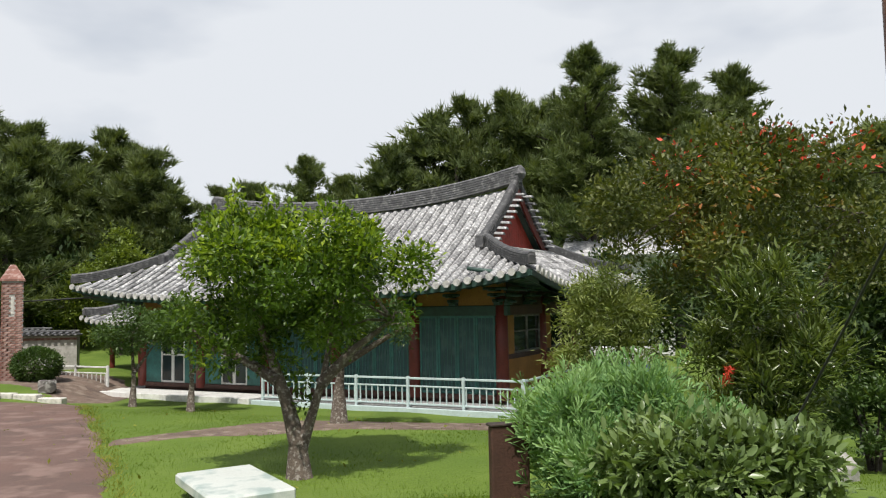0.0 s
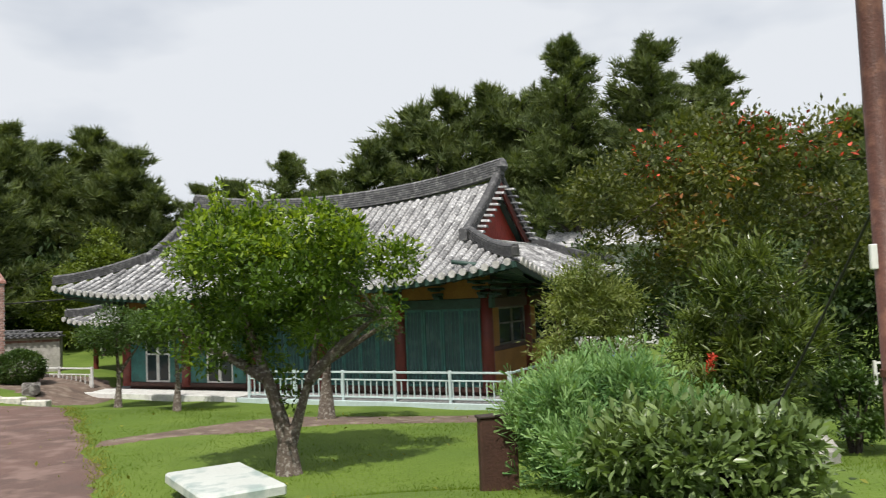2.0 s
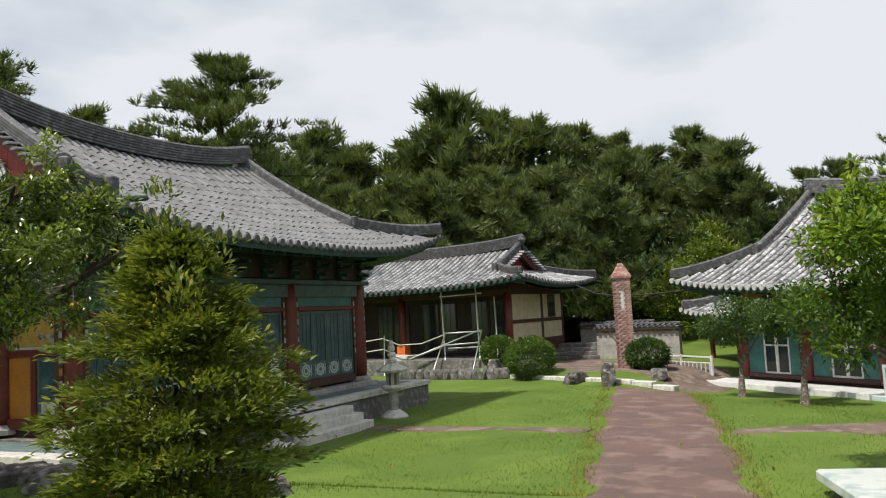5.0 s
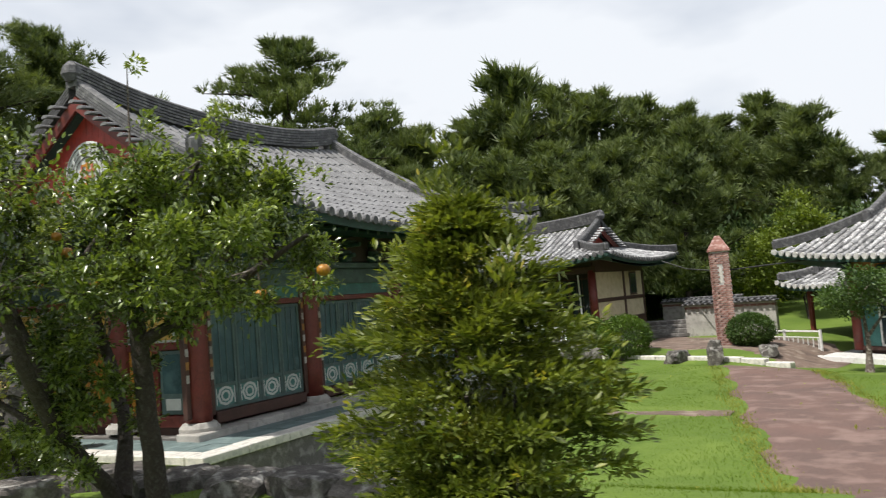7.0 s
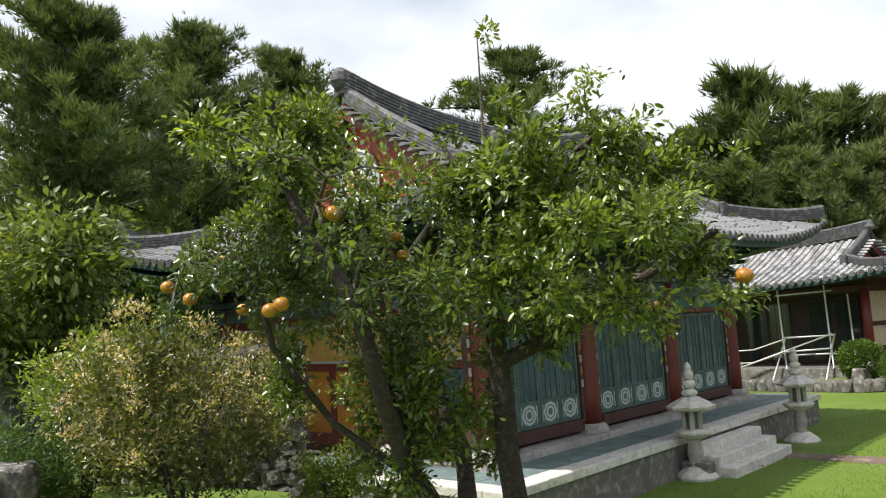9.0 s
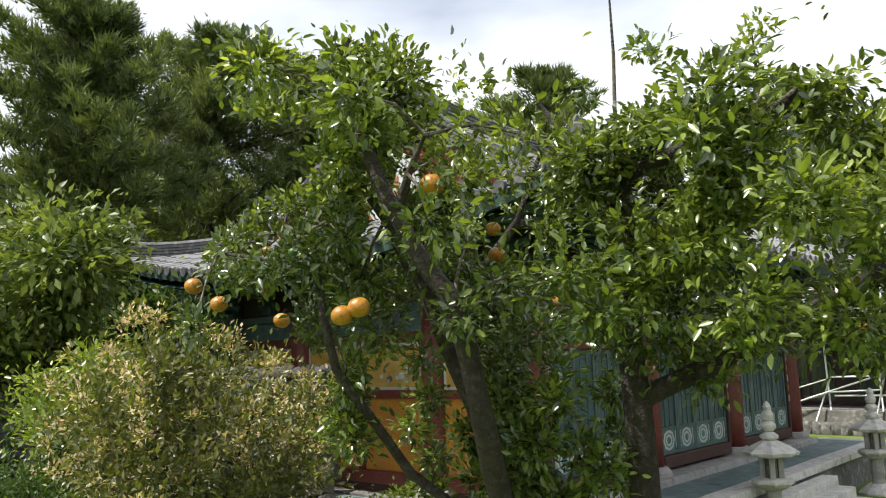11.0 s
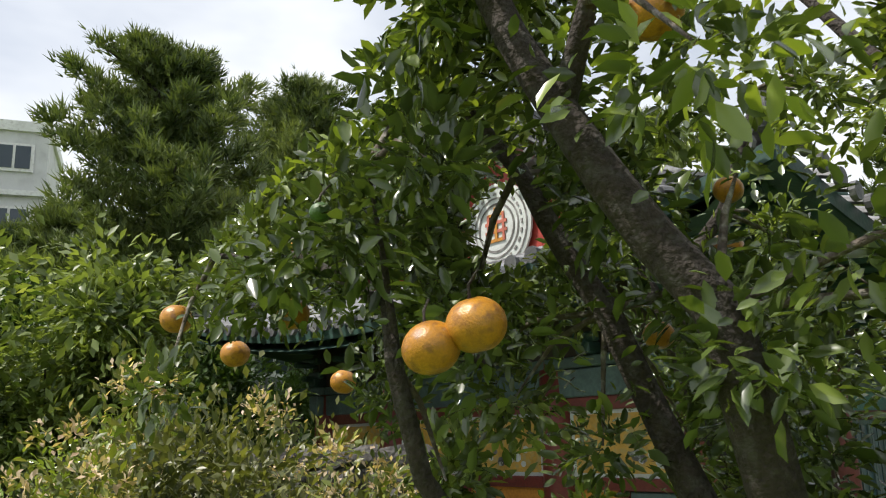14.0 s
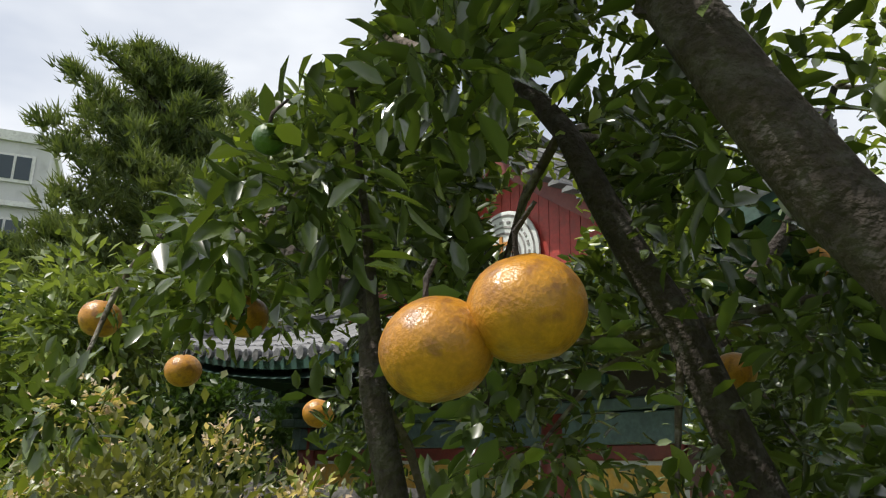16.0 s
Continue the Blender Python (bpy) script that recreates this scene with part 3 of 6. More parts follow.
            part("hip_ridge", sweep(h, ridge_profile(0.11, 0.27, 4)), ridge_mat, house)
            part("ridge_end", box(-0.07, 0.07, -0.07, 0.07, 0, 0.24, 0.03), ridge_mat, house, at=pose(sx * roof.Le * 0.995, sy * roof.D * 0.995, h[-1][2], 0, 0, 45))
        # gable wall of upright boards
        zb = float(roof.z(roof.Lg + 0.05, 0)) - 0.05
        wdt = 0.16
        nb = int(roof.yg / wdt)
        for k in range(-nb, nb + 1):
            y = k * wdt
            zt = float(roof.z(roof.Lg - 0.3, abs(y) + wdt / 2)) - 0.10
            if zt - zb > 0.1:
                part("gable_board", box(sx * (roof.Lg - 0.22) - 0.02, sx * (roof.Lg - 0.22) + 0.02, y - wdt / 2 + 0.004, y + wdt / 2 - 0.004, zb, zt), board_mat, house)
        for sy in (-1, 1):
            g = [(sx * (roof.Lg + 0.05), sy * t, float(roof.z(roof.Lg - 0.01, t)) - 0.30) for t in np.linspace(0.0, roof.yg, 12)]
            part("bargeboard", sweep(g, [(0.025, 0), (0.025, 0.26), (-0.025, 0.26), (-0.025, 0)]), M_RED, house)
            if verge:
                for t in np.arange(0.28, roof.yg, pitch * 0.8):
                    zt = float(roof.z(roof.Lg - 0.01, t)) + 0.0
                    m = pose(sx * (roof.Lg - 0.12), sy * t, zt, 0, 0, -90 * sx) @ pose(0, 0, 0, -8)
                    ob = part("verge_tile", bpy.data.meshes.get("verge_tile_" + tile_mat.name) or mesh_of("verge_tile_" + tile_mat.name, [(a * 1.15, b * 0.48, c) for a, b, c in tv], tf, tile_mat), tile_mat, house, at=m)
        part("gable_sill", box(min(sx * (roof.Lg - 0.15), sx * (roof.Lg + 0.25)), max(sx * (roof.Lg - 0.15), sx * (roof.Lg + 0.25)), -roof.yg - 0.1, roof.yg + 0.1, zb - 0.05, zb + 0.10, 0.02), cap_mat, house)


def rafters(house, roof, half_l, half_d, sides, step=0.36, r=0.05, mat=None):
    """Round rafter ends under the eaves, each a part."""
    me = bm_mesh("rafter", tube([(0, 0, 0), (0, 1, 0)], r, 7), mat or M_GREENDK)
    spots = []
    if "front" in sides:
        spots += [((x, -half_d * 0.9), (x * 1.0, -roof.D * 0.95)) for x in np.arange(-roof.Le + 0.3, roof.Le - 0.2, step)]
    if "right" in sides:
        spots += [((half_l * 0.95, y), (roof.Le * 0.96, y)) for y in np.arange(-roof.D + 0.3, roof.D - 0.2, step)]
    if "left" in sides:
        spots += [((-half_l * 0.95, y), (-roof.Le * 0.96, y)) for y in np.arange(-roof.D + 0.3, roof.D - 0.2, step)]
    for (x0, y0), (x1, y1) in spots:
        p = Vector((x0, y0, float(roof.z(x1, y1)) - 0.18))
        q = Vector((x1, y1, float(roof.z(x1, y1)) - 0.22))
        p.z = q.z + 0.22
        m, ln = frame_of(p, q - p)
        ob = new("rafter", me)
        ob.parent, ob.matrix_basis = house, m @ Matrix.Diagonal((1, ln, 1, 1))


def bracket_mesh(mat, s=1.0):
    """Meshes of a timber bracket cluster: seat block, cross arms and tongues that step out under the eave."""
    out = [bm_mesh("bracket", box(-0.09, 0.09, -0.2, 0.05, 0, 0.12 * s, 0.015), mat)]
    for i, (w, d) in enumerate(((0.3, 0.2), (0.46, 0.34), (0.62, 0.48))):
        z = (i * 0.2 + 0.12) * s
        out.append(bm_mesh("cross_arm", box(-w / 2, w / 2, -d * 0.6 - 0.05, -d * 0.6 + 0.05, z, z + 0.10 * s, 0.02), mat))
        out.append(bm_mesh("tongue", box(-0.05, 0.05, -d - 0.14, 0.0, z - 0.045 * s, z + 0.04 * s, 0.02), mat))
    return out


def add_bracket(house, meshes, at):
    ob = new("bracket", meshes[0])
    ob.parent, ob.matrix_basis = house, at
    for me in meshes[1:]:
        part(me.name.split(".")[0], me, None, ob)


def door_leaf(house, name, x0, x1, z0, z1, y, frame_mat, glaze_mat, panel_mat=None, lower=0.24, bars=0, label=""):
    """A framed leaf: a frame, a glazed field, cross bars and a patterned lower panel. Front is -y."""
    bm = bmesh.new()
    t = 0.055
    add_box(bm, x0, x0 + t, y - 0.03, y + 0.03, z0, z1, 0.006)
    add_box(bm, x1 - t, x1, y - 0.03, y + 0.03, z0, z1, 0.006)
    add_box(bm, x0 + t, x1 - t, y - 0.028, y + 0.028, z0, z0 + t)
    add_box(bm, x0 + t, x1 - t, y - 0.028, y + 0.028, z1 - t, z1)
    zl = z0 + (z1 - z0) * lower if panel_mat else z0 + t
    if panel_mat:
        add_box(bm, x0 + t, x1 - t, y - 0.028, y + 0.028, zl - t / 2, zl + t / 2)
    leaf = part(name, bm, frame_mat, house, label)
    part("door_pane", box(x0 + t, x1 - t, y - 0.006, y + 0.006, zl, z1 - t), glaze_mat, leaf)
    for k in range(bars):
        xb = x0 + t + (x1 - x0 - 2 * t) * (k + 1) / (bars + 1)
        part("glazing_bar", box(xb - 0.009, xb + 0.009, y - 0.016, y - 0.007, zl + t / 2, z1 - t), frame_mat, leaf)
    if panel_mat:
        part("lower_panel", box(x0 + t, x1 - t, y - 0.008, y + 0.012, z0 + t, zl - t / 2), M_TEAL, leaf)
        # painted ring motif
        cx, cz = (x0 + x1) / 2, (z0 + t + zl - t / 2) / 2
        rad = min(x1 - x0 - 2 * t, zl - z0 - 1.5 * t) * 0.46
        bm = bmesh.new()
        for rr, wd in ((rad, 0.022), (rad * 0.55, 0.02)):
            ring = [[bm.verts.new((cx + (rr + s) * math.cos(a) * 1.15, y - 0.014, cz + (rr + s) * math.sin(a))) for s in (-wd, wd)] for a in np.linspace(0, 2 * math.pi, 9)[:-1]]
            for i in range(8):
                a, b = ring[i], ring[(i + 1) % 8]
                bm.faces.new((a[0], a[1], b[1], b[0]))
        for sx in (-1, 1):
            add_box(bm, cx + sx * (x1 - x0 - 2 * t) * 0.46 - 0.012, cx + sx * (x1 - x0 - 2 * t) * 0.46 + 0.012, y - 0.016, y - 0.012, z0 + t + 0.02, zl - t / 2 - 0.02)
        part("painted_motif", bm, panel_mat, leaf, "pale ring pattern")
    return leaf


def railing(parent_at, length, height, step, mat, name="railing", label="", group="", posts=1.6, low=0.06):
    """A balustrade along local x: rails, posts and balusters as parts."""
    r = empty(name, parent_at, label, "railing", group)
    for z, t in ((height, 0.03), (height * 0.72, 0.022), (low, 0.025)):
        part("rail", box(0, length, -t, t, z - t * 0.8, z + t * 0.8, 0.006), mat, r)
    n = max(1, int(round(length / posts)))
    pm = bm_mesh("post", box(-0.035, 0.035, -0.035, 0.035, -0.03, height + 0.05, 0.008), mat)
    bmr = bm_mesh("baluster", box(-0.013, 0.013, -0.013, 0.013, low, height * 0.72), mat)
    for k in range(n + 1):
        part("post", pm, mat, r, at=pose(length * k / n, 0, 0))
    for x in np.arange(step, length, step):
        part("baluster", bmr, mat, r, at=pose(float(x), 0, 0))
    return r


# ---- great hall with three bays, on a stone platform ----
AT_B = pose(-18.12, 8.39, -0.13, 0, 0, 110.0)
AT_P = pose(-18.1, 8.34, -0.12, 0, 0, 110.0)
hall_b = empty("temple_hall", AT_B, "large Korean temple hall with grey tiled roof and teal doors", "temple hall")
HB_L, HB_D = 4.4, 3.1
ROOF_B = Roof(5.95, 4.9, 3.85, 3.2, 6.06, 3.22, 0.62, 0.30)
rng = np.random.default_rng(11)
build_roof(hall_b, ROOF_B, M_TILE_B, M_TILE_DARK, M_TILE_DARK, 0.25, 0.36, 0.075, M_REDBOARD, True, 280, lambda p: -6.8 < p.x < 3 and p.y < -3.6)
rafters(hall_b, ROOF_B, HB_L, HB_D, ("front", "left"), 0.33)
COLS_B = [-HB_L, -1.57, 1.45, HB_L]
ROWS_B = [-HB_D, -1.45, 1.45, HB_D]
col_mesh = bm_mesh("column", lathe([(0.2, 0.14), (0.2, 0.6), (0.19, 1.9), (0.17, 2.6)], 16), M_RED, True)
base_mesh = bm_mesh("column_base", lathe([(0.31, 0.02), (0.31, 0.1), (0.25, 0.17), (0.22, 0.18)], 16), M_STONE)
for x in COLS_B:
    for y in ROWS_B:
        if abs(x) > 4 or abs(y) > 3:
            part("column", col_mesh, M_RED, hall_b, at=pose(x, y, 0.08))
            part("column_base", base_mesh, M_STONE, hall_b, at=pose(x, y, 0.06))
            if y == -HB_D:
                for s in (-1, 1):
                    part("painted_strip", box(x + s * 0.25 - 0.045, x + s * 0.25 + 0.045, y - 0.07, y + 0.03, 0.3, 2.27, 0.01), M_BROWN, hall_b)
                    for k in range(7):
                        part("painted_spot", box(x + s * 0.25 - 0.03, x + s * 0.25 + 0.03, y - 0.076, y - 0.07, 0.85 + k * 0.20, 0.97 + k * 0.20), M_OCHRE_DK if k % 2 else M_STONE, hall_b)


def beam_run(house, x0, x1, y0, y1, z0, z1, mat, name):
    part(name, box(x0, x1, y0, y1, z0, z1, 0.015), mat, house)


for y in (-HB_D, HB_D):
    beam_run(hall_b, -HB_L - 0.25, HB_L + 0.25, y - 0.11, y + 0.11, 2.28, 2.57, M_TEAL_DULL, "lintel_beam")
    beam_run(hall_b, -HB_L - 0.4, HB_L + 0.4, y - 0.17, y + 0.17, 2.58, 2.69, M_TEAL_DULL, "plate_beam")
    beam_run(hall_b, -HB_L - 0.2, HB_L + 0.2, y - 0.09, y + 0.09, 2.70, 3.5, M_DARKWALL, "bracket_wall")
for x in (-HB_L, HB_L):
    beam_run(hall_b, x - 0.11, x + 0.11, -HB_D + 0.12, HB_D - 0.12, 2.28, 2.57, M_TEAL_DULL, "lintel_beam")
    beam_run(hall_b, x - 0.17, x + 0.17, -HB_D + 0.18, HB_D - 0.18, 2.58, 2.69, M_TEAL_DULL, "plate_beam")
    beam_run(hall_b, x - 0.09, x + 0.09, -HB_D + 0.1, HB_D - 0.1, 2.70, 3.5, M_DARKWALL, "bracket_wall")
BR = bracket_mesh(M_GREENDK)
for x in np.linspace(-HB_L, HB_L, 10):
    add_bracket(hall_b, BR, pose(float(x), -HB_D - 0.08, 2.70))
for y in np.linspace(-HB_D, HB_D, 7):
    add_bracket(hall_b, BR, pose(-HB_L - 0.08, float(y), 2.70, 0, 0, -90))
# painted rail board between lintel and door head on each bay of the front, and four leaves
for i in range(3):
    a, b = COLS_B[i] + 0.3, COLS_B[i + 1] - 0.3
    part("sill_beam", box(a, b, -HB_D - 0.09, -HB_D + 0.09, 0.16, 0.34, 0.012), M_BROWN, hall_b)
    part("door_head", box(a, b, -HB_D - 0.08, -HB_D + 0.08, 1.96, 2.06, 0.012), M_RED, hall_b)
    part("transom_board", box(a, b, -HB_D - 0.04, -HB_D + 0.04, 2.06, 2.28), M_TEAL, hall_b)
    w = (b - a) / 4
    for k in range(4):
        door_leaf(hall_b, "door_leaf", a + w * k + 0.004, a + w * (k + 1) - 0.004, 0.35, 1.95, -HB_D, M_TEAL_DULL, M_PAPER, M_PATTERN, 0.24, 2)
# ends and back: red frame, ochre panels below, painted panels above
for e in (-1, 1):
    x = e * HB_L
    for i in range(3):
        a, b = ROWS_B[i] + 0.2, ROWS_B[i + 1] - 0.2
        part("end_sill", box(x - 0.09, x + 0.09, a, b, 0.16, 0.34, 0.012), M_RED, hall_b)
        part("end_rail", box(x - 0.08, x + 0.08, a, b, 1.36, 1.48, 0.012), M_RED, hall_b)
        part("end_head", box(x - 0.08, x + 0.08, a, b, 2.14, 2.28, 0.012), M_RED, hall_b)
        mid = (a + b) / 2
        part("end_stud", box(x - 0.07, x + 0.07, mid - 0.06, mid + 0.06, 0.34, 1.36, 0.01), M_RED, hall_b)
        if i == 0 and e < 0:
            # narrow teal side door next to the corner column
            leaf = part("side_door", box(x - 0.045, x + 0.03, a + 0.01, mid - 0.07, 0.35, 1.35, 0.01), M_TEAL_DULL, hall_b, "narrow teal side door")
            part("door_pane", box(x - 0.052, x - 0.045, a + 0.08, mid - 0.14, 0.68, 1.29), M_PAPER, leaf)
            part("painted_motif", box(x - 0.052, x - 0.045, a + 0.12, mid - 0.18, 0.42, 0.60, 0.003), M_PATTERN, leaf)
        for p0, p1 in ((a, mid - 0.06), (mid + 0.06, b))[1 if i == 0 and e < 0 else 0:]:
            part("ochre_panel", box(x - 0.03, x + 0.03, p0, p1, 0.34, 1.36), M_OCHRE, hall_b)
        fr = part("painting_frame", box(x - 0.035, x + 0.035, a, b, 1.48, 2.14), M_PATTERN, hall_b, "painted wall panel with pale border")
        part("painting", box(min(x, x + e * 0.042), max(x, x + e * 0.042), a + 0.05, b - 0.05, 1.52, 2.10), M_YELLOW, fr)
        for k in range(9):
            cy, cz, rr = a + 0.14 + rng.uniform(0, 0.3 * (b - a)), 1.60 + rng.uniform(0, 0.16), rng.uniform(0.035, 0.07)
            bm = bmesh.new()
            bmesh.ops.create_circle(bm, cap_ends=True, segments=7, radius=rr, matrix=pose(x + e * 0.046, cy, cz, 0, 90, 0) @ Matrix.Diagonal((0.8, 1.0, 1, 1)))
            part("painted_blossom", bm, M_PATTERN if k % 3 else M_STONE_DK, fr)
part("back_wall", box(-HB_L + 0.2, HB_L - 0.2, HB_D - 0.05, HB_D + 0.05, 0.1, 2.27), M_OCHRE_DK, hall_b)
part("hall_floor", box(-HB_L, HB_L, -HB_D + 0.1, HB_D - 0.1, 0.02, 0.15), M_BROWN, hall_b)
# round emblem on the near gable
EMB = part("gable_emblem", lathe([(0.62, 0), (0.62, 0.03), (0.58, 0.04)], 32), M_PATTERN, hall_b, "round white emblem with rings", at=pose(-ROOF_B.Lg + 0.20 - 0.04, 0, 4.60, 0, -90, 0))
for r0, r1, mat in ((0.57, 0.545, M_STONE_DK), (0.42, 0.395, M_STONE_DK), (0.34, 0.31, M_STONE_DK)):
    bm = bmesh.new()
    a = [(bm.verts.new((r0 * math.cos(t), r0 * math.sin(t), 0.048)), bm.verts.new((max(r1, 0.01) * math.cos(t), max(r1, 0.01) * math.sin(t), 0.048))) for t in np.linspace(0, 2 * math.pi, 33)[:-1]]
    for i in range(32):
        p, q = a[i], a[(i + 1) % 32]
        bm.faces.new((p[0], q[0], q[1], p[1]))
    part("emblem_ring", bm, mat, EMB)
for k, (bx, by, hx, hy) in enumerate(((0.18, 0.0, 0.022, 0.16), (0.07, 0.0, 0.022, 0.2), (-0.05, 0.0, 0.022, 0.2), (-0.17, 0.0, 0.022, 0.15), (0.0, -0.14, 0.19, 0.02), (0.0, 0.14, 0.19, 0.02), (0.05, 0.0, 0.23, 0.024))):
    part("emblem_bar", box(bx - hx, bx + hx, by - hy, by + hy, 0.044, 0.056 + 0.001 * k), M_EMBLEM if k % 3 else M_OCHRE, EMB)
for k in range(24):
    t = k * math.pi / 12
    part("emblem_stroke", box(0.455, 0.485, -0.03, 0.03, 0.044, 0.052), M_STONE_DK, EMB, at=pose(0, 0, 0, 0, 0, math.degrees(t)))

# platform of the great hall: dark stone face, pale kerb, slate paving, plinth and steps
PB = empty("stone_platform", AT_P, "stone platform with pale kerb and slate paving under the hall", "platform", kind="structure")
px, py = 5.72, 4.53
part("platform_core", box(-px + 0.05, px - 0.05, -py + 0.05, py - 0.05, -0.95, -0.13), M_STONE_DK, PB)
for k in range(13):
    x0 = -px + 2 * px * k / 13
    part("kerb_stone", box(x0 + 0.004, x0 + 2 * px / 13 - 0.004, -py, -py + 0.34, -0.12, 0.0 + random.uniform(-0.004, 0.004), 0.012), M_STONE_WHITE, PB)
for k in range(9):
    y0 = -py + 0.34 + (2 * py - 0.34) * k / 9
    for s in (-1, 1):
        part("kerb_stone", box(s * px - (0.34 if s > 0 else 0), s * px + (0.34 if s < 0 else 0), y0 + 0.004, y0 + (2 * py - 0.34) / 9 - 0.004, -0.12, 0.0 + random.uniform(-0.004, 0.004), 0.012), M_STONE_WHITE, PB)
for k in range(18):
    x0 = -px + 0.35 + (2 * px - 0.7) * k / 18
    for j in range(2):
        part("paving_slab", box(x0 + 0.004, x0 + (2 * px - 0.7) / 18 - 0.004, -py + 0.345 + 0.4 * j, -py + 0.74 + 0.4 * j, -0.12, -0.006 + random.uniform(-0.003, 0.003)), M_TERRACE, PB)
for s in (-1, 1):
    for k in range(12):
        y0 = -py + 1.15 + 0.62 * k
        part("paving_slab", box(min(s * (px - 0.345), s * (HB_L + 0.25)), max(s * (px - 0.345), s * (HB_L + 0.25)), y0 + 0.004, y0 + 0.616, -0.12, -0.006), M_TERRACE, PB)
for k in range(9):
    x0 = -HB_L - 0.35 + (2 * HB_L + 0.7) * k / 9
    part("plinth_stone", box(x0 + 0.004, x0 + (2 * HB_L + 0.7) / 9 - 0.004, -HB_D - 0.38, -HB_D + 0.1, -0.12, 0.10 + random.uniform(-0.005, 0.005), 0.015), M_STONE, PB)
part("inner_fill", box(-HB_L - 0.2, HB_L + 0.2, -HB_D + 0.1, HB_D + 0.2, -0.12, 0.015), M_STONE_DK, PB)
for k in range(3):
    part("stone_step", box(-1.0, 1.45, -py - 0.25 * (3 - k) - 0.004, -py - 0.25 * (2 - k) - 0.006, -0.9, -0.15 - 0.15 * (2 - k), 0.015), M_STONE_WHITE, PB)
part("step_cheek", box(-1.28, -1.02, -py - 0.45, -py - 0.006, -0.9, -0.36, 0.02), M_STONE_DK, PB)

# ---- long hall with white-flecked tiles and pale blue balustrade ----
AT_A = pose(-4.79, 24.75, -0.80, 0, 0, -22)
hall_a = empty("side_hall", AT_A, "long Korean hall with weathered grey tile roof and red columns", "temple hall")
HA_L, HA_D = 6.05, 2.65
ROOF_A = Roof(7.45, 4.15, 5.45, 2.2, 5.55, 2.62, 0.48, 0.42)
build_roof(hall_a, ROOF_A, M_TILE_A, M_TILE_DARK, M_MORTAR, 0.27, 0.34, 0.085, M_REDBOARD, True, 300, lambda p: p.x > 1.0)
rafters(hall_a, ROOF_A, HA_L, HA_D, ("front", "right"), 0.36)
NBA = 5
XA = [-HA_L + 2 * HA_L * k / NBA for k in range(NBA + 1)]
YA = [-HA_D, 0, HA_D]
col_a = bm_mesh("column", lathe([(0.16, 0.0), (0.16, 1.0), (0.145, 2.5)], 14), M_RED, True)
for x in XA:
    for y in YA:
        if abs(x) > 6 or abs(y) > 2:
            part("column", col_a, M_RED, hall_a, at=pose(x, y, 0.02))
for y in (-HA_D, HA_D):
    part("lintel_beam", box(-HA_L - 0.2, HA_L + 0.2, y - 0.1, y + 0.1, 2.05, 2.30, 0.015), M_GREENDK, hall_a)
    part("eave_wall", box(-HA_L - 0.1, HA_L + 0.1, y - 0.07, y + 0.07, 2.30, 2.85), M_OCHRE_DK, hall_a)
for x in (-HA_L, HA_L):
    part("lintel_beam", box(x - 0.1, x + 0.1, -HA_D + 0.11, HA_D - 0.11, 2.05, 2.30, 0.015), M_BROWN, hall_a)
    part("eave_wall", box(x - 0.07, x + 0.07, -HA_D + 0.08, HA_D - 0.08, 2.30, 2.85), M_DARKWALL, hall_a)
BA = bracket_mesh(M_GREENDK, 0.7)
for x in np.linspace(-HA_L, HA_L, 11):
    add_bracket(hall_a, BA, pose(float(x), -HA_D - 0.07, 2.30))
for y in np.linspace(-HA_D, HA_D, 5):
    add_bracket(hall_a, BA, pose(HA_L + 0.07, float(y), 2.30, 0, 0, 90))
for i in range(NBA):
    a, b = XA[i] + 0.16, XA[i + 1] - 0.16
    part("sill_beam", box(a, b, -HA_D - 0.07, -HA_D + 0.07, 0.02, 0.14, 0.01), M_BROWN, hall_a)
    if i < 2:
        # bay with white-framed glazed doors beside a teal wall
        part("teal_wall", box(a, a + 0.62, -HA_D - 0.03, -HA_D + 0.03, 0.14, 2.05), M_TEAL, hall_a)
        w = (b - a - 0.62 - 0.5) / 2
        for k in range(2):
            door_leaf(hall_a, "glazed_door", a + 0.62 + w * k, a + 0.62 + w * (k + 1), 0.14, 2.05, -HA_D, M_WHITE, M_GLASS, None, bars=0)
            part("mid_rail", box(a + 0.66 + w * k, a + 0.58 + w * (k + 1), -HA_D - 0.025, -HA_D + 0.025, 0.95, 1.0), M_WHITE, hall_a)
        part("teal_wall", box(b - 0.5, b, -HA_D - 0.03, -HA_D + 0.03, 0.14, 2.05), M_TEAL, hall_a)
    else:
        w = (b - a) / 4
        for k in range(4):
            door_leaf(hall_a, "door_leaf", a + w * k + 0.004, a + w * (k + 1) - 0.004, 0.14, 2.05, -HA_D, M_TEAL, M_PAPER, None, bars=3)
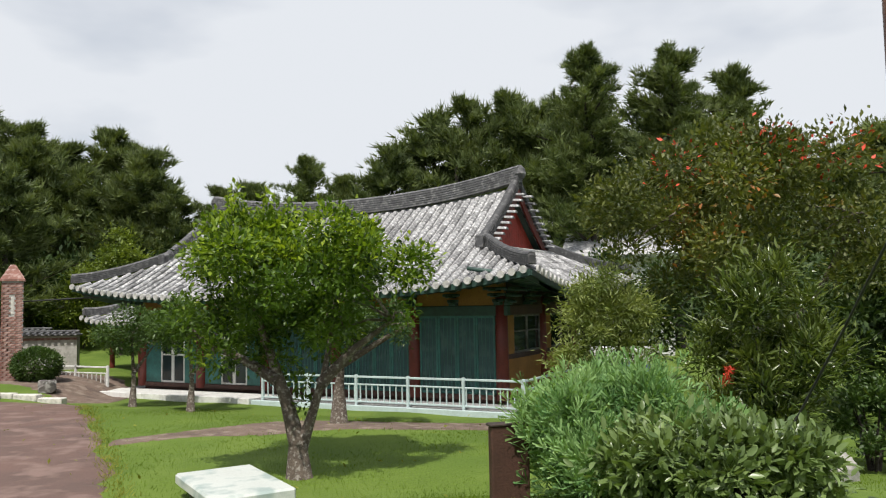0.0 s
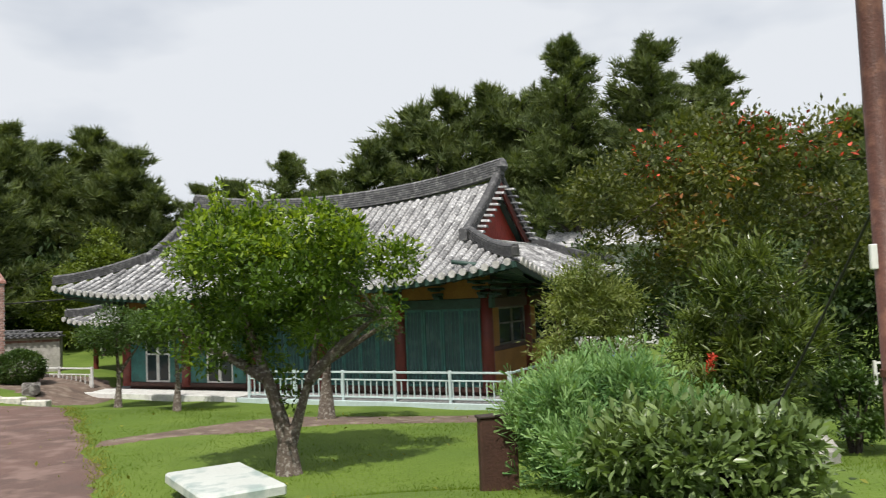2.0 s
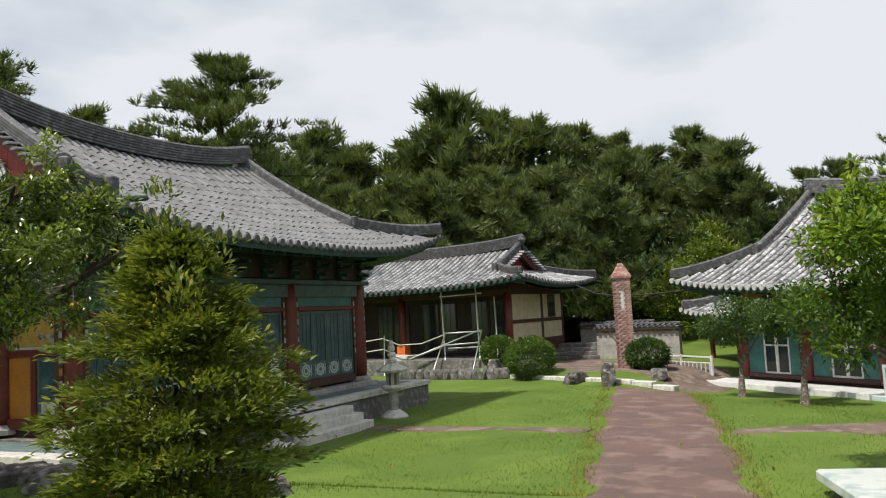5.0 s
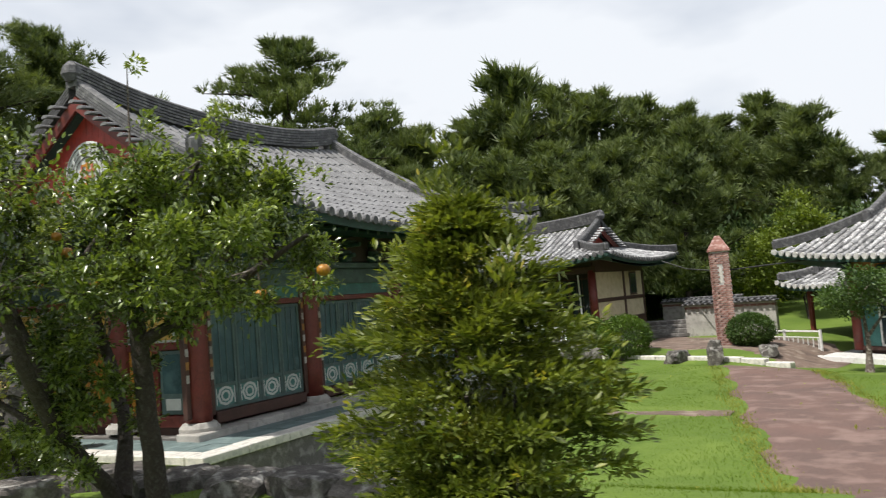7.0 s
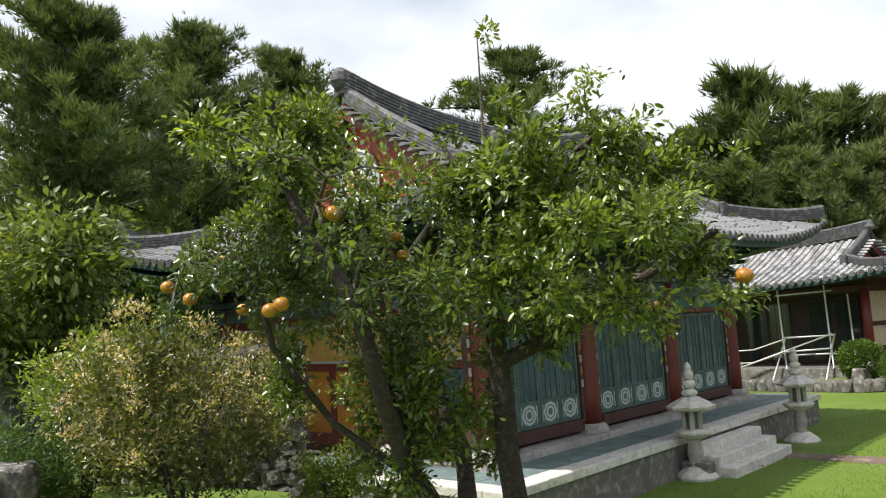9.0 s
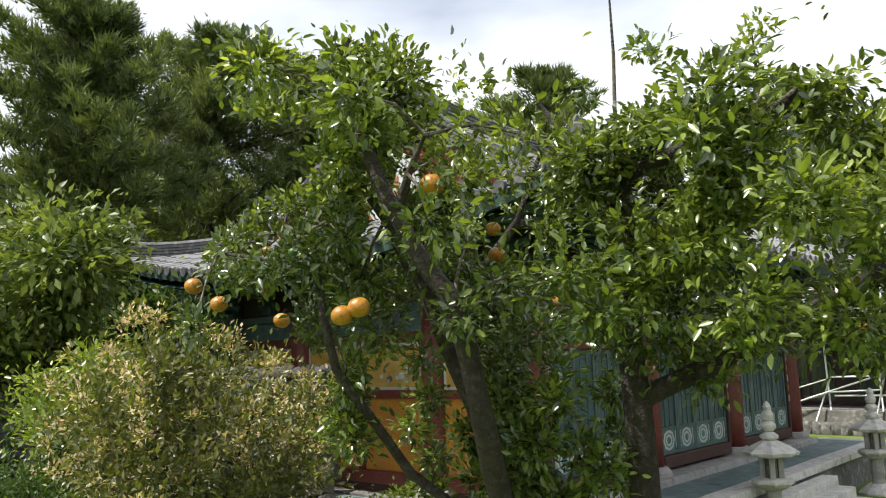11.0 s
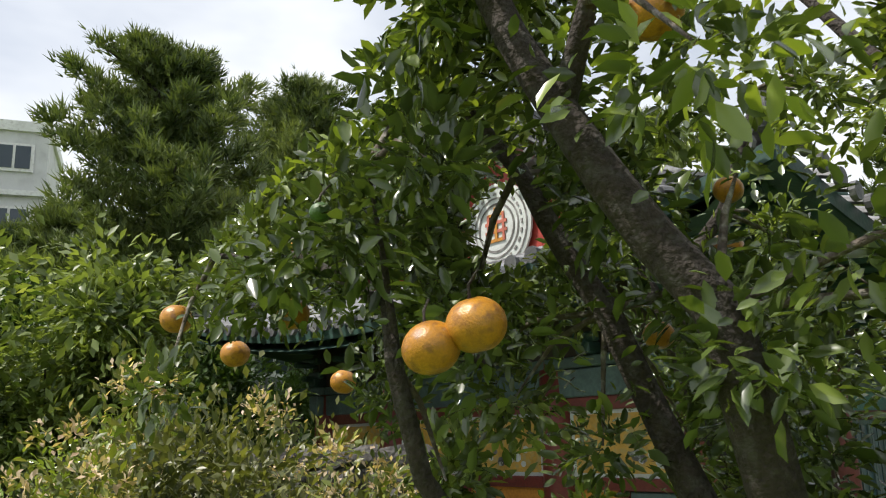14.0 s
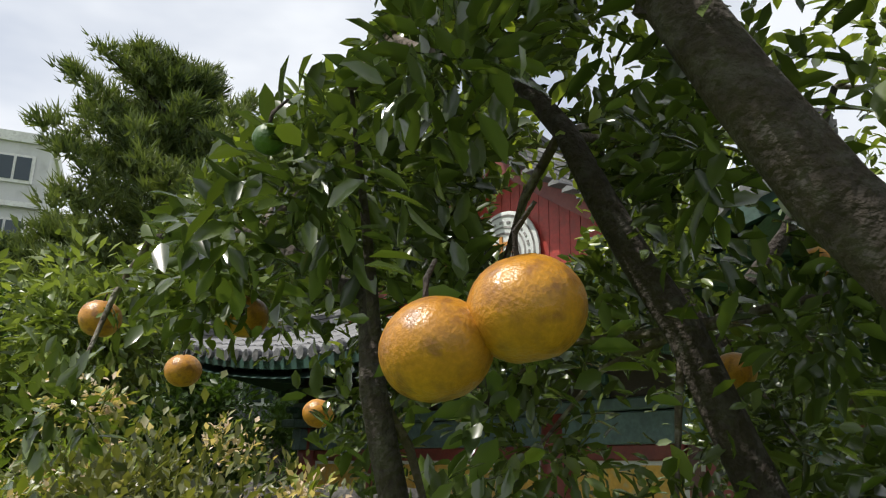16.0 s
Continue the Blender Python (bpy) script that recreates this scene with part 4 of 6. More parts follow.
for e in (-1, 1):
    x = e * HA_L
    for i in range(2):
        a, b = YA[i] + 0.15, YA[i + 1] - 0.15
        part("ochre_panel", box(x - 0.04, x + 0.04, a, b, 0.05, 0.98), M_OCHRE_DK, hall_a)
        part("end_rail", box(x - 0.07, x + 0.07, a, b, 0.98, 1.10, 0.01), M_BROWN, hall_a)
        part("window_surround", box(x - 0.05, x + 0.05, a, a + 0.5, 1.10, 2.05), M_OCHRE_DK, hall_a)
        for k in range(2):
            y0 = a + 0.5 + (b - a - 0.5) * k / 2
            y1 = y0 + (b - a - 0.5) / 2
            bm = bmesh.new()
            for q in ((y0, y0 + 0.05, 1.10, 2.05), (y1 - 0.05, y1, 1.10, 2.05), (y0 + 0.05, y1 - 0.05, 1.10, 1.15), (y0 + 0.05, y1 - 0.05, 2.0, 2.05), (y0 + 0.05, y1 - 0.05, 1.62, 1.66)):
                add_box(bm, x - 0.035, x + 0.035, *q)
            wf = part("window_frame", bm, M_STONE_DK, hall_a)
            part("pane", box(x - 0.006, x + 0.006, y0 + 0.05, y1 - 0.05, 1.15, 2.0), M_GLASS, wf)
part("back_wall", box(-HA_L + 0.15, HA_L - 0.15, HA_D - 0.05, HA_D + 0.05, 0.02, 2.05), M_OCHRE_DK, hall_a)
part("hall_floor", box(-HA_L, HA_L, -HA_D + 0.08, HA_D - 0.08, -0.2, 0.02), M_BROWN, hall_a)
# veranda deck, white along part of its front
DA = empty("veranda", AT_A, "low veranda deck with pale edge along the hall", "veranda", kind="structure")
part("deck", box(-HA_L - 1.0, HA_L + 1.1, -HA_D - 1.25, HA_D + 0.3, -0.28, -0.08), M_CONCRETE, DA)
part("white_edge", box(-HA_L - 1.0, -0.6, -HA_D - 1.42, -HA_D - 1.255, -0.26, -0.03, 0.01), M_WHITE, DA)
part("white_deck", box(-HA_L - 1.0, -0.6, -HA_D - 1.25, -HA_D - 0.3, -0.076, -0.05), M_WHITE, DA)
part("pale_edge", box(-0.59, HA_L + 1.1, -HA_D - 1.36, -HA_D - 1.255, -0.22, -0.07, 0.01), M_RAILBLUE, DA)
part("stone_footing", box(-HA_L - 0.9, HA_L + 1.0, -HA_D - 1.15, HA_D + 0.2, -0.9, -0.28), M_STONE_DK, DA)
railing(AT_A @ pose(-0.3, -HA_D - 1.2, -0.05), HA_L + 1.3, 0.66, 0.17, M_RAILBLUE, "balustrade", "pale blue metal balustrade on the veranda edge", "balustrades")
railing(AT_A @ pose(HA_L + 1.03, -HA_D - 1.2, -0.05, 0, 0, 90), 5.6, 0.66, 0.17, M_RAILBLUE, "balustrade", "pale blue metal balustrade along the hall's end", "balustrades")
railing(AT_A @ pose(-HA_L - 3.6, -HA_D - 0.75, -0.05), 2.9, 0.66, 0.2, M_WHITE, "balustrade", "white metal balustrade of a small footbridge", "balustrades")
bridge = empty("footbridge", AT_A @ pose(-HA_L - 3.7, -HA_D - 0.9, 0), "small red-edged footbridge to the hall's veranda", "bridge")
part("deck", box(0, 2.7, 0, 1.3, -0.16, -0.07), M_CONCRETE, bridge)
part("edge_beam", box(-0.02, 2.7, -0.05, -0.002, -0.30, -0.08), M_RED, bridge)
for x in (0.15, 2.5):
    part("pier", box(x - 0.1, x + 0.1, 0.2, 1.1, -1.0, -0.16), M_STONE_DK, bridge)
ext = empty("roofed_porch", AT_A @ pose(-HA_L - 2.3, 0.9, 0), "lower tiled porch roof at the hall's far end", "porch")
ROOF_E = Roof(1.9, 2.4, 1.2, 1.1, 2.9, 1.9, 0.2, 0.1)
build_roof(ext, ROOF_E, M_TILE_A, M_TILE_DARK, M_MORTAR, 0.27, 0.34, 0.085, M_REDBOARD, False)
for x in (-1.3, 1.3):
    for y in (-1.7, 1.7):
        part("post", lathe([(0.09, -0.05), (0.09, 1.9)], 10), M_RED, ext, at=pose(x, y, -0.1))
part("porch_wall", box(-1.2, 1.2, 0.3, 0.4, -0.1, 1.9), M_DARKWALL, ext)
part("porch_floor", box(-1.5, 1.5, -1.9, 1.9, -0.9, -0.12), M_STONE_DK, ext)

# ---- small hall with cream end wall ----
AT_C = pose(-25.48, 24.81, -0.15, 0, 0, 14)
hall_c = empty("small_hall", AT_C, "low hall with grey tile roof, red posts and cream end wall", "hall")
HC_L, HC_D = 4.9, 2.5
ROOF_C = Roof(6.1, 3.75, 4.3, 2.0, 4.28, 2.72, 0.28, 0.10)
build_roof(hall_c, ROOF_C, M_TILE_A, M_TILE_DARK, M_TILE_DARK, 0.27, 0.34, 0.085, M_REDBOARD, True, 260, lambda p: p.x > -2.5)
for x in np.linspace(-HC_L, HC_L, 3):
    part("column", lathe([(0.15, 0.12), (0.15, 2.45)], 12), M_RED, hall_c, at=pose(float(x), -HC_D, 0), smooth=True)
    part("column_base", lathe([(0.26, -0.02), (0.26, 0.08), (0.18, 0.13)], 12), M_STONE_WHITE, hall_c, at=pose(float(x), -HC_D, 0))
part("lintel_beam", box(-HC_L - 0.2, HC_L + 0.2, -HC_D - 0.1, -HC_D + 0.1, 2.36, 2.6, 0.015), M_BROWN, hall_c)
part("eave_wall", box(-HC_L, HC_L, -HC_D - 0.06, -HC_D + 0.06, 2.6, 2.9), M_DARKWALL, hall_c)
part("inner_wall", box(-HC_L, HC_L, -HC_D + 1.2, -HC_D + 1.3, 0, 2.9), M_DARKWALL, hall_c)
for k in range(4):
    x0 = -HC_L + 0.4 + k * 2.35
    door_leaf(hall_c, "door_leaf", x0, x0 + 0.85, 0.1, 2.2, -HC_D + 1.18, M_BROWN, M_GLASS, None, bars=2)
    door_leaf(hall_c, "door_leaf", x0 + 0.86, x0 + 1.7, 0.1, 2.2, -HC_D + 1.18, M_BROWN, M_GLASS, None, bars=2)
# cream end wall with brown frame and two windows
for z0, z1 in ((0.58, 1.24), (1.38, 2.36)):
    for y0, y1 in ((-HC_D + 0.15, 0.32), (0.48, HC_D - 0.1)):
        part("cream_panel", box(HC_L - 0.05, HC_L + 0.05, y0, y1, z0, z1), M_CREAM, hall_c)
for q in ((-HC_D + 0.15, HC_D, 1.24, 1.38), (-HC_D + 0.15, HC_D, -0.05, 0.58), (0.32, 0.48, 0.58, 1.24), (0.32, 0.48, 1.38, 2.36), (HC_D - 0.1, HC_D + 0.05, 0.58, 2.36), (-HC_D, HC_D, 2.36, 2.9)):
    part("frame_timber", box(HC_L - 0.06, HC_L + 0.08, *q), M_BROWN, hall_c)
wf = part("window_frame", box(HC_L + 0.02, HC_L + 0.07, 1.0, 1.75, 1.40, 2.34), M_BROWN, hall_c)
part("pane", box(HC_L + 0.07, HC_L + 0.076, 1.07, 1.68, 1.47, 2.27), M_GLASS, wf)
part("back_wall", box(-HC_L, HC_L, HC_D - 0.05, HC_D + 0.04, 0, 2.9), M_CREAM, hall_c)
part("stone_base", box(-HC_L - 0.9, HC_L + 0.9, -HC_D - 1.0, HC_D + 0.6, -0.8, -0.01, 0.02), M_STONE_DK, hall_c)


# ---- trees and shrubs ----
def tree(name, at, label, category, group=""):
    x, y = at
    return empty(name, pose(x, y, gz(x, y)), label, category, group)


def leafy(parent, name, mat, clumps, count, size, shape, seed, jitter=0.7, squash=0.75, shell=0.45, spread=0.12, up=0.25):
    r = np.random.default_rng(seed)
    p, d = blob_points(r, clumps, count, spread, squash, shell)
    d = d + np.array((0, 0, up))
    me = foliage(name, mat, p, d, r.uniform(size * 0.6, size * 1.25, len(p)), shape, seed + 1, jitter)
    return part(name, me, mat, parent)


def pine_tree(at, height, spread, seed, crown_from=0.35, tufts=5200, lean=0.0, mat=None, tuft=0.34, flat=False, label="dark green pine tree behind the halls", group="pine wood"):
    """A trunk with whorls of limbs; flat sprays of upright needle tufts along each limb and a pointed leader."""
    r = np.random.default_rng(seed)
    t = tree("pine_tree", at, label, "tree", group)
    top = Vector((lean * height, r.normal(0, 0.03) * height, height))
    trunk = [Vector((0, 0, -0.3)), top * 0.35 + Vector((r.normal(0, 0.15), r.normal(0, 0.15), 0)), top * 0.7 + Vector((r.normal(0, 0.2), r.normal(0, 0.2), 0)), top * 0.97]
    part("trunk", tube(trunk, [height * 0.022, height * 0.017, height * 0.011, 0.03], 8), M_BARK_DK, t)
    sprays, ways = [], []
    layers = int(5 + height * (0.55 if flat else 0.9))
    for i in range(layers):
        g = (i + r.random() * 0.7) / layers
        c = top * (crown_from + (1 - crown_from) * g)
        for k in range(r.integers(3, 5) if flat else r.integers(5, 8)):
            reach = spread * (1 - 0.82 * g ** (2.4 if flat else 2.0)) * r.uniform(0.45, 1.15)
            a = r.uniform(0, 2 * math.pi)
            rise = r.uniform(-0.05, 0.12) if flat else r.uniform(0.05, 0.55)
            tip = c + Vector((math.cos(a) * reach, math.sin(a) * reach, reach * rise))
            if i % 2 == 0 and k < 2:
                part("limb", tube([c, c.lerp(tip, 0.5) + Vector((0, 0, 0.1)), tip], [height * 0.006, height * 0.004, 0.015], 5), M_BARK_DK, t)
            for q in np.linspace(0.25, 1.0, 5):
                p = c.lerp(tip, q)
                w = (0.10 + 0.055 * spread) * (1.15 - 0.5 * q)
                sprays.append((p.x + r.normal(0, 0.3) * w, p.y + r.normal(0, 0.3) * w, p.z + 0.08, w))
                ways.append((math.cos(a) * 0.55, math.sin(a) * 0.55, 1.0))
    for g in np.linspace(0.92, 1.02, 4):
        sprays.append((top.x * g, top.y * g, top.z * g + 0.05, 0.12 + (1.02 - g) * 1.5))
        ways.append((0, 0, 1.2))
    cs, wy = np.array(sprays), np.array(ways)
    idx = r.choice(len(cs), tufts, p=cs[:, 3] ** 1.6 / (cs[:, 3] ** 1.6).sum())
    off = r.normal(0, 1, (tufts, 3)) * ((0.62, 0.62, 0.30) if flat else (0.62, 0.62, 0.46))
    p = cs[idx, :3] + off * cs[idx, 3:4]
    p[:, 2] += np.abs(r.normal(0, 0.22, tufts)) * cs[idx, 3]
    d = wy[idx] + off * 0.55
    me = foliage("crown", mat or M_PINE, p, d, r.uniform(tuft * 0.55, tuft * 1.2, tufts), TUFT3, seed, 0.3 if flat else 0.5)
    part("crown", me, mat or M_PINE, t)
    return t


# the wood behind: rows of pines, nearer ones finer
r = np.random.default_rng(77)
pine_a = pine_tree((-20, 42), 9.5, 3.6, 1, crown_from=0.18, tufts=7500, tuft=0.50)
pine_b = pine_tree((-24, 46), 11.0, 3.9, 2, crown_from=0.2, tufts=7500, tuft=0.50, lean=0.03)
pine_c = pine_tree((-28, 40), 10.0, 3.9, 3, crown_from=0.22, tufts=7500, tuft=0.50, lean=-0.03)


def wood_pine(x, y, h, turn):
    src = (pine_a, pine_b, pine_c)[r.integers(0, 3)]
    base = {pine_a: 9.5, pine_b: 11.0, pine_c: 10.0}[src]
    s = h / base
    m = pose(x, y, gz(x, y) - 0.1, 0, 0, turn) @ Matrix.Diagonal((s * r.uniform(0.9, 1.15), s * r.uniform(0.9, 1.15), s * r.uniform(0.93, 1.08), 1))
    t = copy_thing(src, Matrix.Identity(4))
    t.matrix_basis = m
    return t


def direction_row(bearings, dist, tops, jitter=2.0):
    """A belt of wood seen from the terrace: bearing from north (left positive), distance, top angle."""
    for b, top in zip(bearings, tops):
        d = dist + r.uniform(-jitter, jitter)
        x, y = -math.sin(radians(b)) * d, 1 + math.cos(radians(b)) * d
        wood_pine(x, y, 0.95 * max(4.0, 1.65 + math.tan(radians(top)) * d - gz(x, y)), r.uniform(0, 360))


# far belt of wood
direction_row([33, 30, 27, 24, 21, 18.5], 46, [11.0, 9.0, 8.4, 8.6, 8.6, 8.2])
direction_row([15.5], 60, [10.3], 0.5)
direction_row([12, 9, 6, 3.4, 1, -1.5, -4, -7, -10, -13, -16, -19, -22, -25, -28], 46, [9.3, 11.3, 13.5, 13.9, 14.4, 13.6, 13.2, 13, 13, 12.5, 12, 11, 10.5, 10.5, 11])
direction_row([58, 55, 51, 48, 45, 42, 39.5, 36, 33, 30.5, 61, 64, 67, 70], 48, [12.2, 12.8, 13.0, 13.4, 14.8, 13.8, 13.2, 12.5, 12.6, 11, 12, 12, 13, 14])
direction_row([53, 49.5, 46, 43.5, 40.5, 37.5, 34.5], 40, [9.8, 10.2, 11, 10.2, 9.5, 9.4, 8.8])
direction_row([72, 75, 78, 81, 84, 87, 90, 94, 98, 102], 46, [13, 12, 11, 12, 12, 11, 12, 13, 13, 13])
# nearer pines that stand out above the halls
pine_tree((3.4, 36.0), 13.4, 2.9, 21, tufts=15000, tuft=0.36, label="tall bushy pine tree behind the long hall", group="tall pines")
pine_tree((7.2, 36.5), 13.2, 3.3, 22, tufts=15000, tuft=0.36, label="tall bushy pine tree behind the long hall", group="tall pines")
pine_tree((10.2, 37.5), 12.6, 3.0, 23, tufts=14000, tuft=0.36, label="tall bushy pine tree behind the long hall", group="tall pines")
pine_tree((10.2, 18.0), 9.8, 2.6, 24, crown_from=0.5, tufts=7000, tuft=0.3, flat=True, label="tall pine with bare trunk and layered branches", group="tall pines")
pine_tree((-30.5, 17.5), 13.6, 4.2, 25, crown_from=0.62, tufts=7000, tuft=0.36, flat=True, label="flat-topped pine with layered branches behind the great hall", group="tall pines")
for k, (x, y, h, sp) in enumerate(((-24.5, 0.9, 9.8, 3.0), (-28.5, 4.2, 12.2, 3.5), (-30.5, 8.0, 12.4, 3.6))):
    pine_tree((x, y), h, sp, 31 + k, crown_from=0.45, tufts=24000, tuft=0.27, label="dense dark pine tree before a grey building", group="tall pines")


def small_tree(name, at, label, category, stems, crown, mat, count, leaf, shape, seed, trunk_r=0.09, bark=None, group="", extra=(), squash=0.8, jitter=0.8, up=0.3):
    """stems: lists of points from the base up; crown: clumps, all from the tree's base."""
    t = tree(name, at, label, category, group)
    r2 = np.random.default_rng(seed)
    for i, s in enumerate(stems):
        n = len(s)
        part("trunk" if i == 0 else "limb", tube(s, [trunk_r * (1 if i == 0 else 0.62) * (1 - 0.75 * k / (n - 1)) * (1.35 if k == 0 and i == 0 else 1) for k in range(n)], 9), bark or M_BARK, t)
        tip = Vector(s[-1])
        near = sorted(crown, key=lambda c: (Vector(c[:3]) - tip).length)[:4]
        for c in near:
            q = Vector(c[:3])
            part("twig", tube([tip, tip.lerp(q, 0.5) + Vector((0, 0, 0.06)), q], [trunk_r * 0.2, trunk_r * 0.13, 0.006], 5), bark or M_BARK, t)
    leafy(t, "crown", mat, crown, count, leaf, shape, seed, jitter, squash, 0.35, 0.15, up)
    # second leaf colour on chosen clumps; on the forked tree it paints sunlight
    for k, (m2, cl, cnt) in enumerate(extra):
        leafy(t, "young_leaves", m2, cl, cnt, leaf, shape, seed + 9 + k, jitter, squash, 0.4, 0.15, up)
    return t


def shrub(name, at, size, mat, count, leaf, shape, seed, label, category="shrub", group="", clumps=22, jitter=0.7, up=0.3, clip=False, z_mid=0.5):
    t = tree(name, at, label, category, group)
    r2 = np.random.default_rng(seed)
    sx, sy, h = size
    if clip:
        cl = [(0, 0, h * 0.5, 1.0)]
        p, d = blob_points(r2, cl, count, 0.05, 1.0, 0.82)
        p = (p - (0, 0, h * 0.5)) * (sx, sy, h * 0.52) + (0, 0, h * 0.5)
        me = foliage("crown", mat, p, d, r2.uniform(leaf * 0.6, leaf * 1.2, len(p)), shape, seed, jitter)
        part("crown", me, mat, t)
    else:
        cl = grow_clumps(r2, (0, 0, h * z_mid), (sx * 0.78, sy * 0.78, h * 0.42), clumps, min(sx, h) * 0.22, min(sx, h) * 0.36, -0.9)
        leafy(t, "crown", mat, cl, count, leaf, shape, seed, jitter, 0.85, 0.15, 0.32, up)
    for k in range(5):
        a = r2.uniform(0, 6.28)
        part("stem", tube([(0.05 * math.cos(a), 0.05 * math.sin(a), -0.05), (sx * 0.2 * math.cos(a), sy * 0.2 * math.sin(a), h * 0.35), (sx * 0.4 * math.cos(a), sy * 0.4 * math.sin(a), h * 0.65)], [0.03, 0.02, 0.008], 6), M_BARK_DK, t)
    return t


# forked tree on the lower lawn before the long hall
rc = np.random.default_rng(3)
crown = grow_clumps(rc, (-0.15, 0.1, 2.65), (1.75, 1.5, 1.05), 46, 0.26, 0.46, -0.95) + [(-1.5, 0.2, 1.85, 0.4), (-1.1, -0.2, 1.65, 0.4), (-0.75, 0.3, 1.75, 0.42), (0.6, 0.1, 2.0, 0.38), (1.4, 0, 2.2, 0.3), (0.1, 0.5, 2.0, 0.4), (0.0, 0.1, 1.3, 0.18), (0.05, 0.0, 1.0, 0.14), (-0.4, 0.2, 1.55, 0.34), (0.35, 0.45, 1.7, 0.3), (-1.75, 0.1, 2.1, 0.34), (-0.1, 0.5, 2.3, 0.4), (-1.2, 0.0, 3.45, 0.25), (0.9, 0.1, 3.35, 0.25)]
# sunlight is put into the colour: upper clumps also get a brighter leaf
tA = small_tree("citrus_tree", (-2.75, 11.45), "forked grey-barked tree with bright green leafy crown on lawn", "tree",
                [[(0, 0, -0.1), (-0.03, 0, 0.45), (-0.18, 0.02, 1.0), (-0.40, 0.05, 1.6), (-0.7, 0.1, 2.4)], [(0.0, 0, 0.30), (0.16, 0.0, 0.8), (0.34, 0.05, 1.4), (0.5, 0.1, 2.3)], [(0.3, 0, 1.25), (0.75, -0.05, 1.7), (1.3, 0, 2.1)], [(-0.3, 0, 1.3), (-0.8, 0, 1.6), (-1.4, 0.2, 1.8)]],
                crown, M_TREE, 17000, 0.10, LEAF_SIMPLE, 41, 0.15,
                extra=((M_TREE_SUNLIT, [c for c in crown if c[2] > 2.75] + [(-0.9, 0, 3.95, 0.12), (-0.9, 0, 3.75, 0.14), (-0.45, 0, 3.85, 0.1), (1.0, 0, 3.4, 0.12)], 8500),))
# slim trees beside the veranda
for k, (x, y, h) in enumerate(((-9.55, 20.2, 2.4), (-7.6, 19.2, 2.6))):
    cr = grow_clumps(np.random.default_rng(50 + k), (0, 0, h * 0.8), (1.0, 0.9, 0.55), 14, 0.28, 0.45, -0.9)
    small_tree("slim_tree", (x, y), "slim tree with dull green crown beside the veranda", "tree", [[(0, 0, -0.1), (0.04, 0, 0.7), (-0.03, 0, h * 0.75)], [(0, 0, 0.8), (0.3, 0, 1.2), (0.55, 0.05, 1.55)]], cr, M_BUSH, 6000, 0.09, LEAF_SIMPLE, 52 + k, 0.085, group="veranda trees")
cr = grow_clumps(np.random.default_rng(58), (0.6, 0, 2.1), (0.9, 0.6, 0.5), 12, 0.25, 0.4, -0.9)
small_tree("slim_tree", (-3.4, 16.6), "leaning tree with sparse dull crown near the balustrade", "tree", [[(0, 0, -0.1), (0.02, 0, 0.8), (0.1, 0, 1.4)], [(0.1, 0, 1.2), (0.8, 0, 1.6), (1.5, 0, 2.0)]], cr, M_BUSH, 4500, 0.09, LEAF_SIMPLE, 59, 0.15, group="veranda trees")

# shrubs about the terrace edge
shrub("juniper_bush", (1.15, 7.75), (1.0, 0.95, 1.02), M_JUNIPER, 16000, 0.11, TUFT, 61, "broad rounded juniper bush with feathery light sprays", clumps=40, up=0.9, jitter=0.4)
shrub("glossy_bush", (1.62, 6.45), (0.98, 0.8, 0.72), M_IVY, 9000, 0.095, LEAF_BLADE, 62, "dense glossy-leaved bush before the juniper", clumps=40, up=0.5)
shrub("laurel_shrub", (3.5, 11.6), (1.1, 1.1, 2.7), M_LAUREL, 11000, 0.17, LEAF_NARROW, 63, "glossy dark laurel with narrow leaves above a stone", clumps=40, up=0.7, z_mid=0.58)
shrub("small_shrub", (4.9, 11.9), (0.6, 0.7, 1.3), M_BUSH, 4000, 0.09, LEAF_SIMPLE, 64, "low yellowish green shrub beside the laurel")
cr = grow_clumps(np.random.default_rng(65), (-0.2, 0, 3.9), (2.5, 2.2, 1.8), 46, 0.4, 0.75, -0.9)
small_tree("maple_tree", (4.7, 15.5), "wide maple with olive leaves turning red on top", "tree", [[(0, 0, -0.2), (0.1, 0, 1.5), (0, 0, 3.2)], [(0, 0, 1.6), (1.0, 0, 2.8), (1.6, 0, 4.0)], [(0, 0, 1.8), (-1.0, 0, 3.0), (-1.7, 0, 4.0)]], cr, M_MAPLE, 24000, 0.12, LEAF_SIMPLE, 66, 0.14, extra=((M_REDFLOWER, [c for c in cr if c[2] > 4.7][:6], 350),))
shrub("bamboo_clump", (1.85, 15.7), (1.25, 1.1, 3.4), M_BAMBOO, 13000, 0.13, LEAF_NARROW, 67, "pale green leafy clump beside the long hall", clumps=30, up=0.1, z_mid=0.55)
shrub("yellow_shrub", (2.2, 13.2), (0.8, 0.6, 0.95), M_LIME, 4500, 0.08, LEAF_SIMPLE, 68, "low yellow-green shrub behind the juniper")
for k, (x, y, sx, h) in enumerate(((8.5, 19.5, 2.6, 4.2), (11.5, 19.5, 2.8, 4.4), (6.8, 22, 2.6, 5), (14.5, 19, 2.8, 4.5), (3.5, 26, 2.2, 4.2), (17.5, 17, 2.8, 4.6))):
    shrub("evergreen_tree", (x, y), (sx, sx, h), M_PINE_FAR, 9000, 0.2, LEAF_SIMPLE, 70 + k, "dense dark evergreen at the lawn's edge", "tree", "evergreens by the lawn", clumps=30, z_mid=0.52)
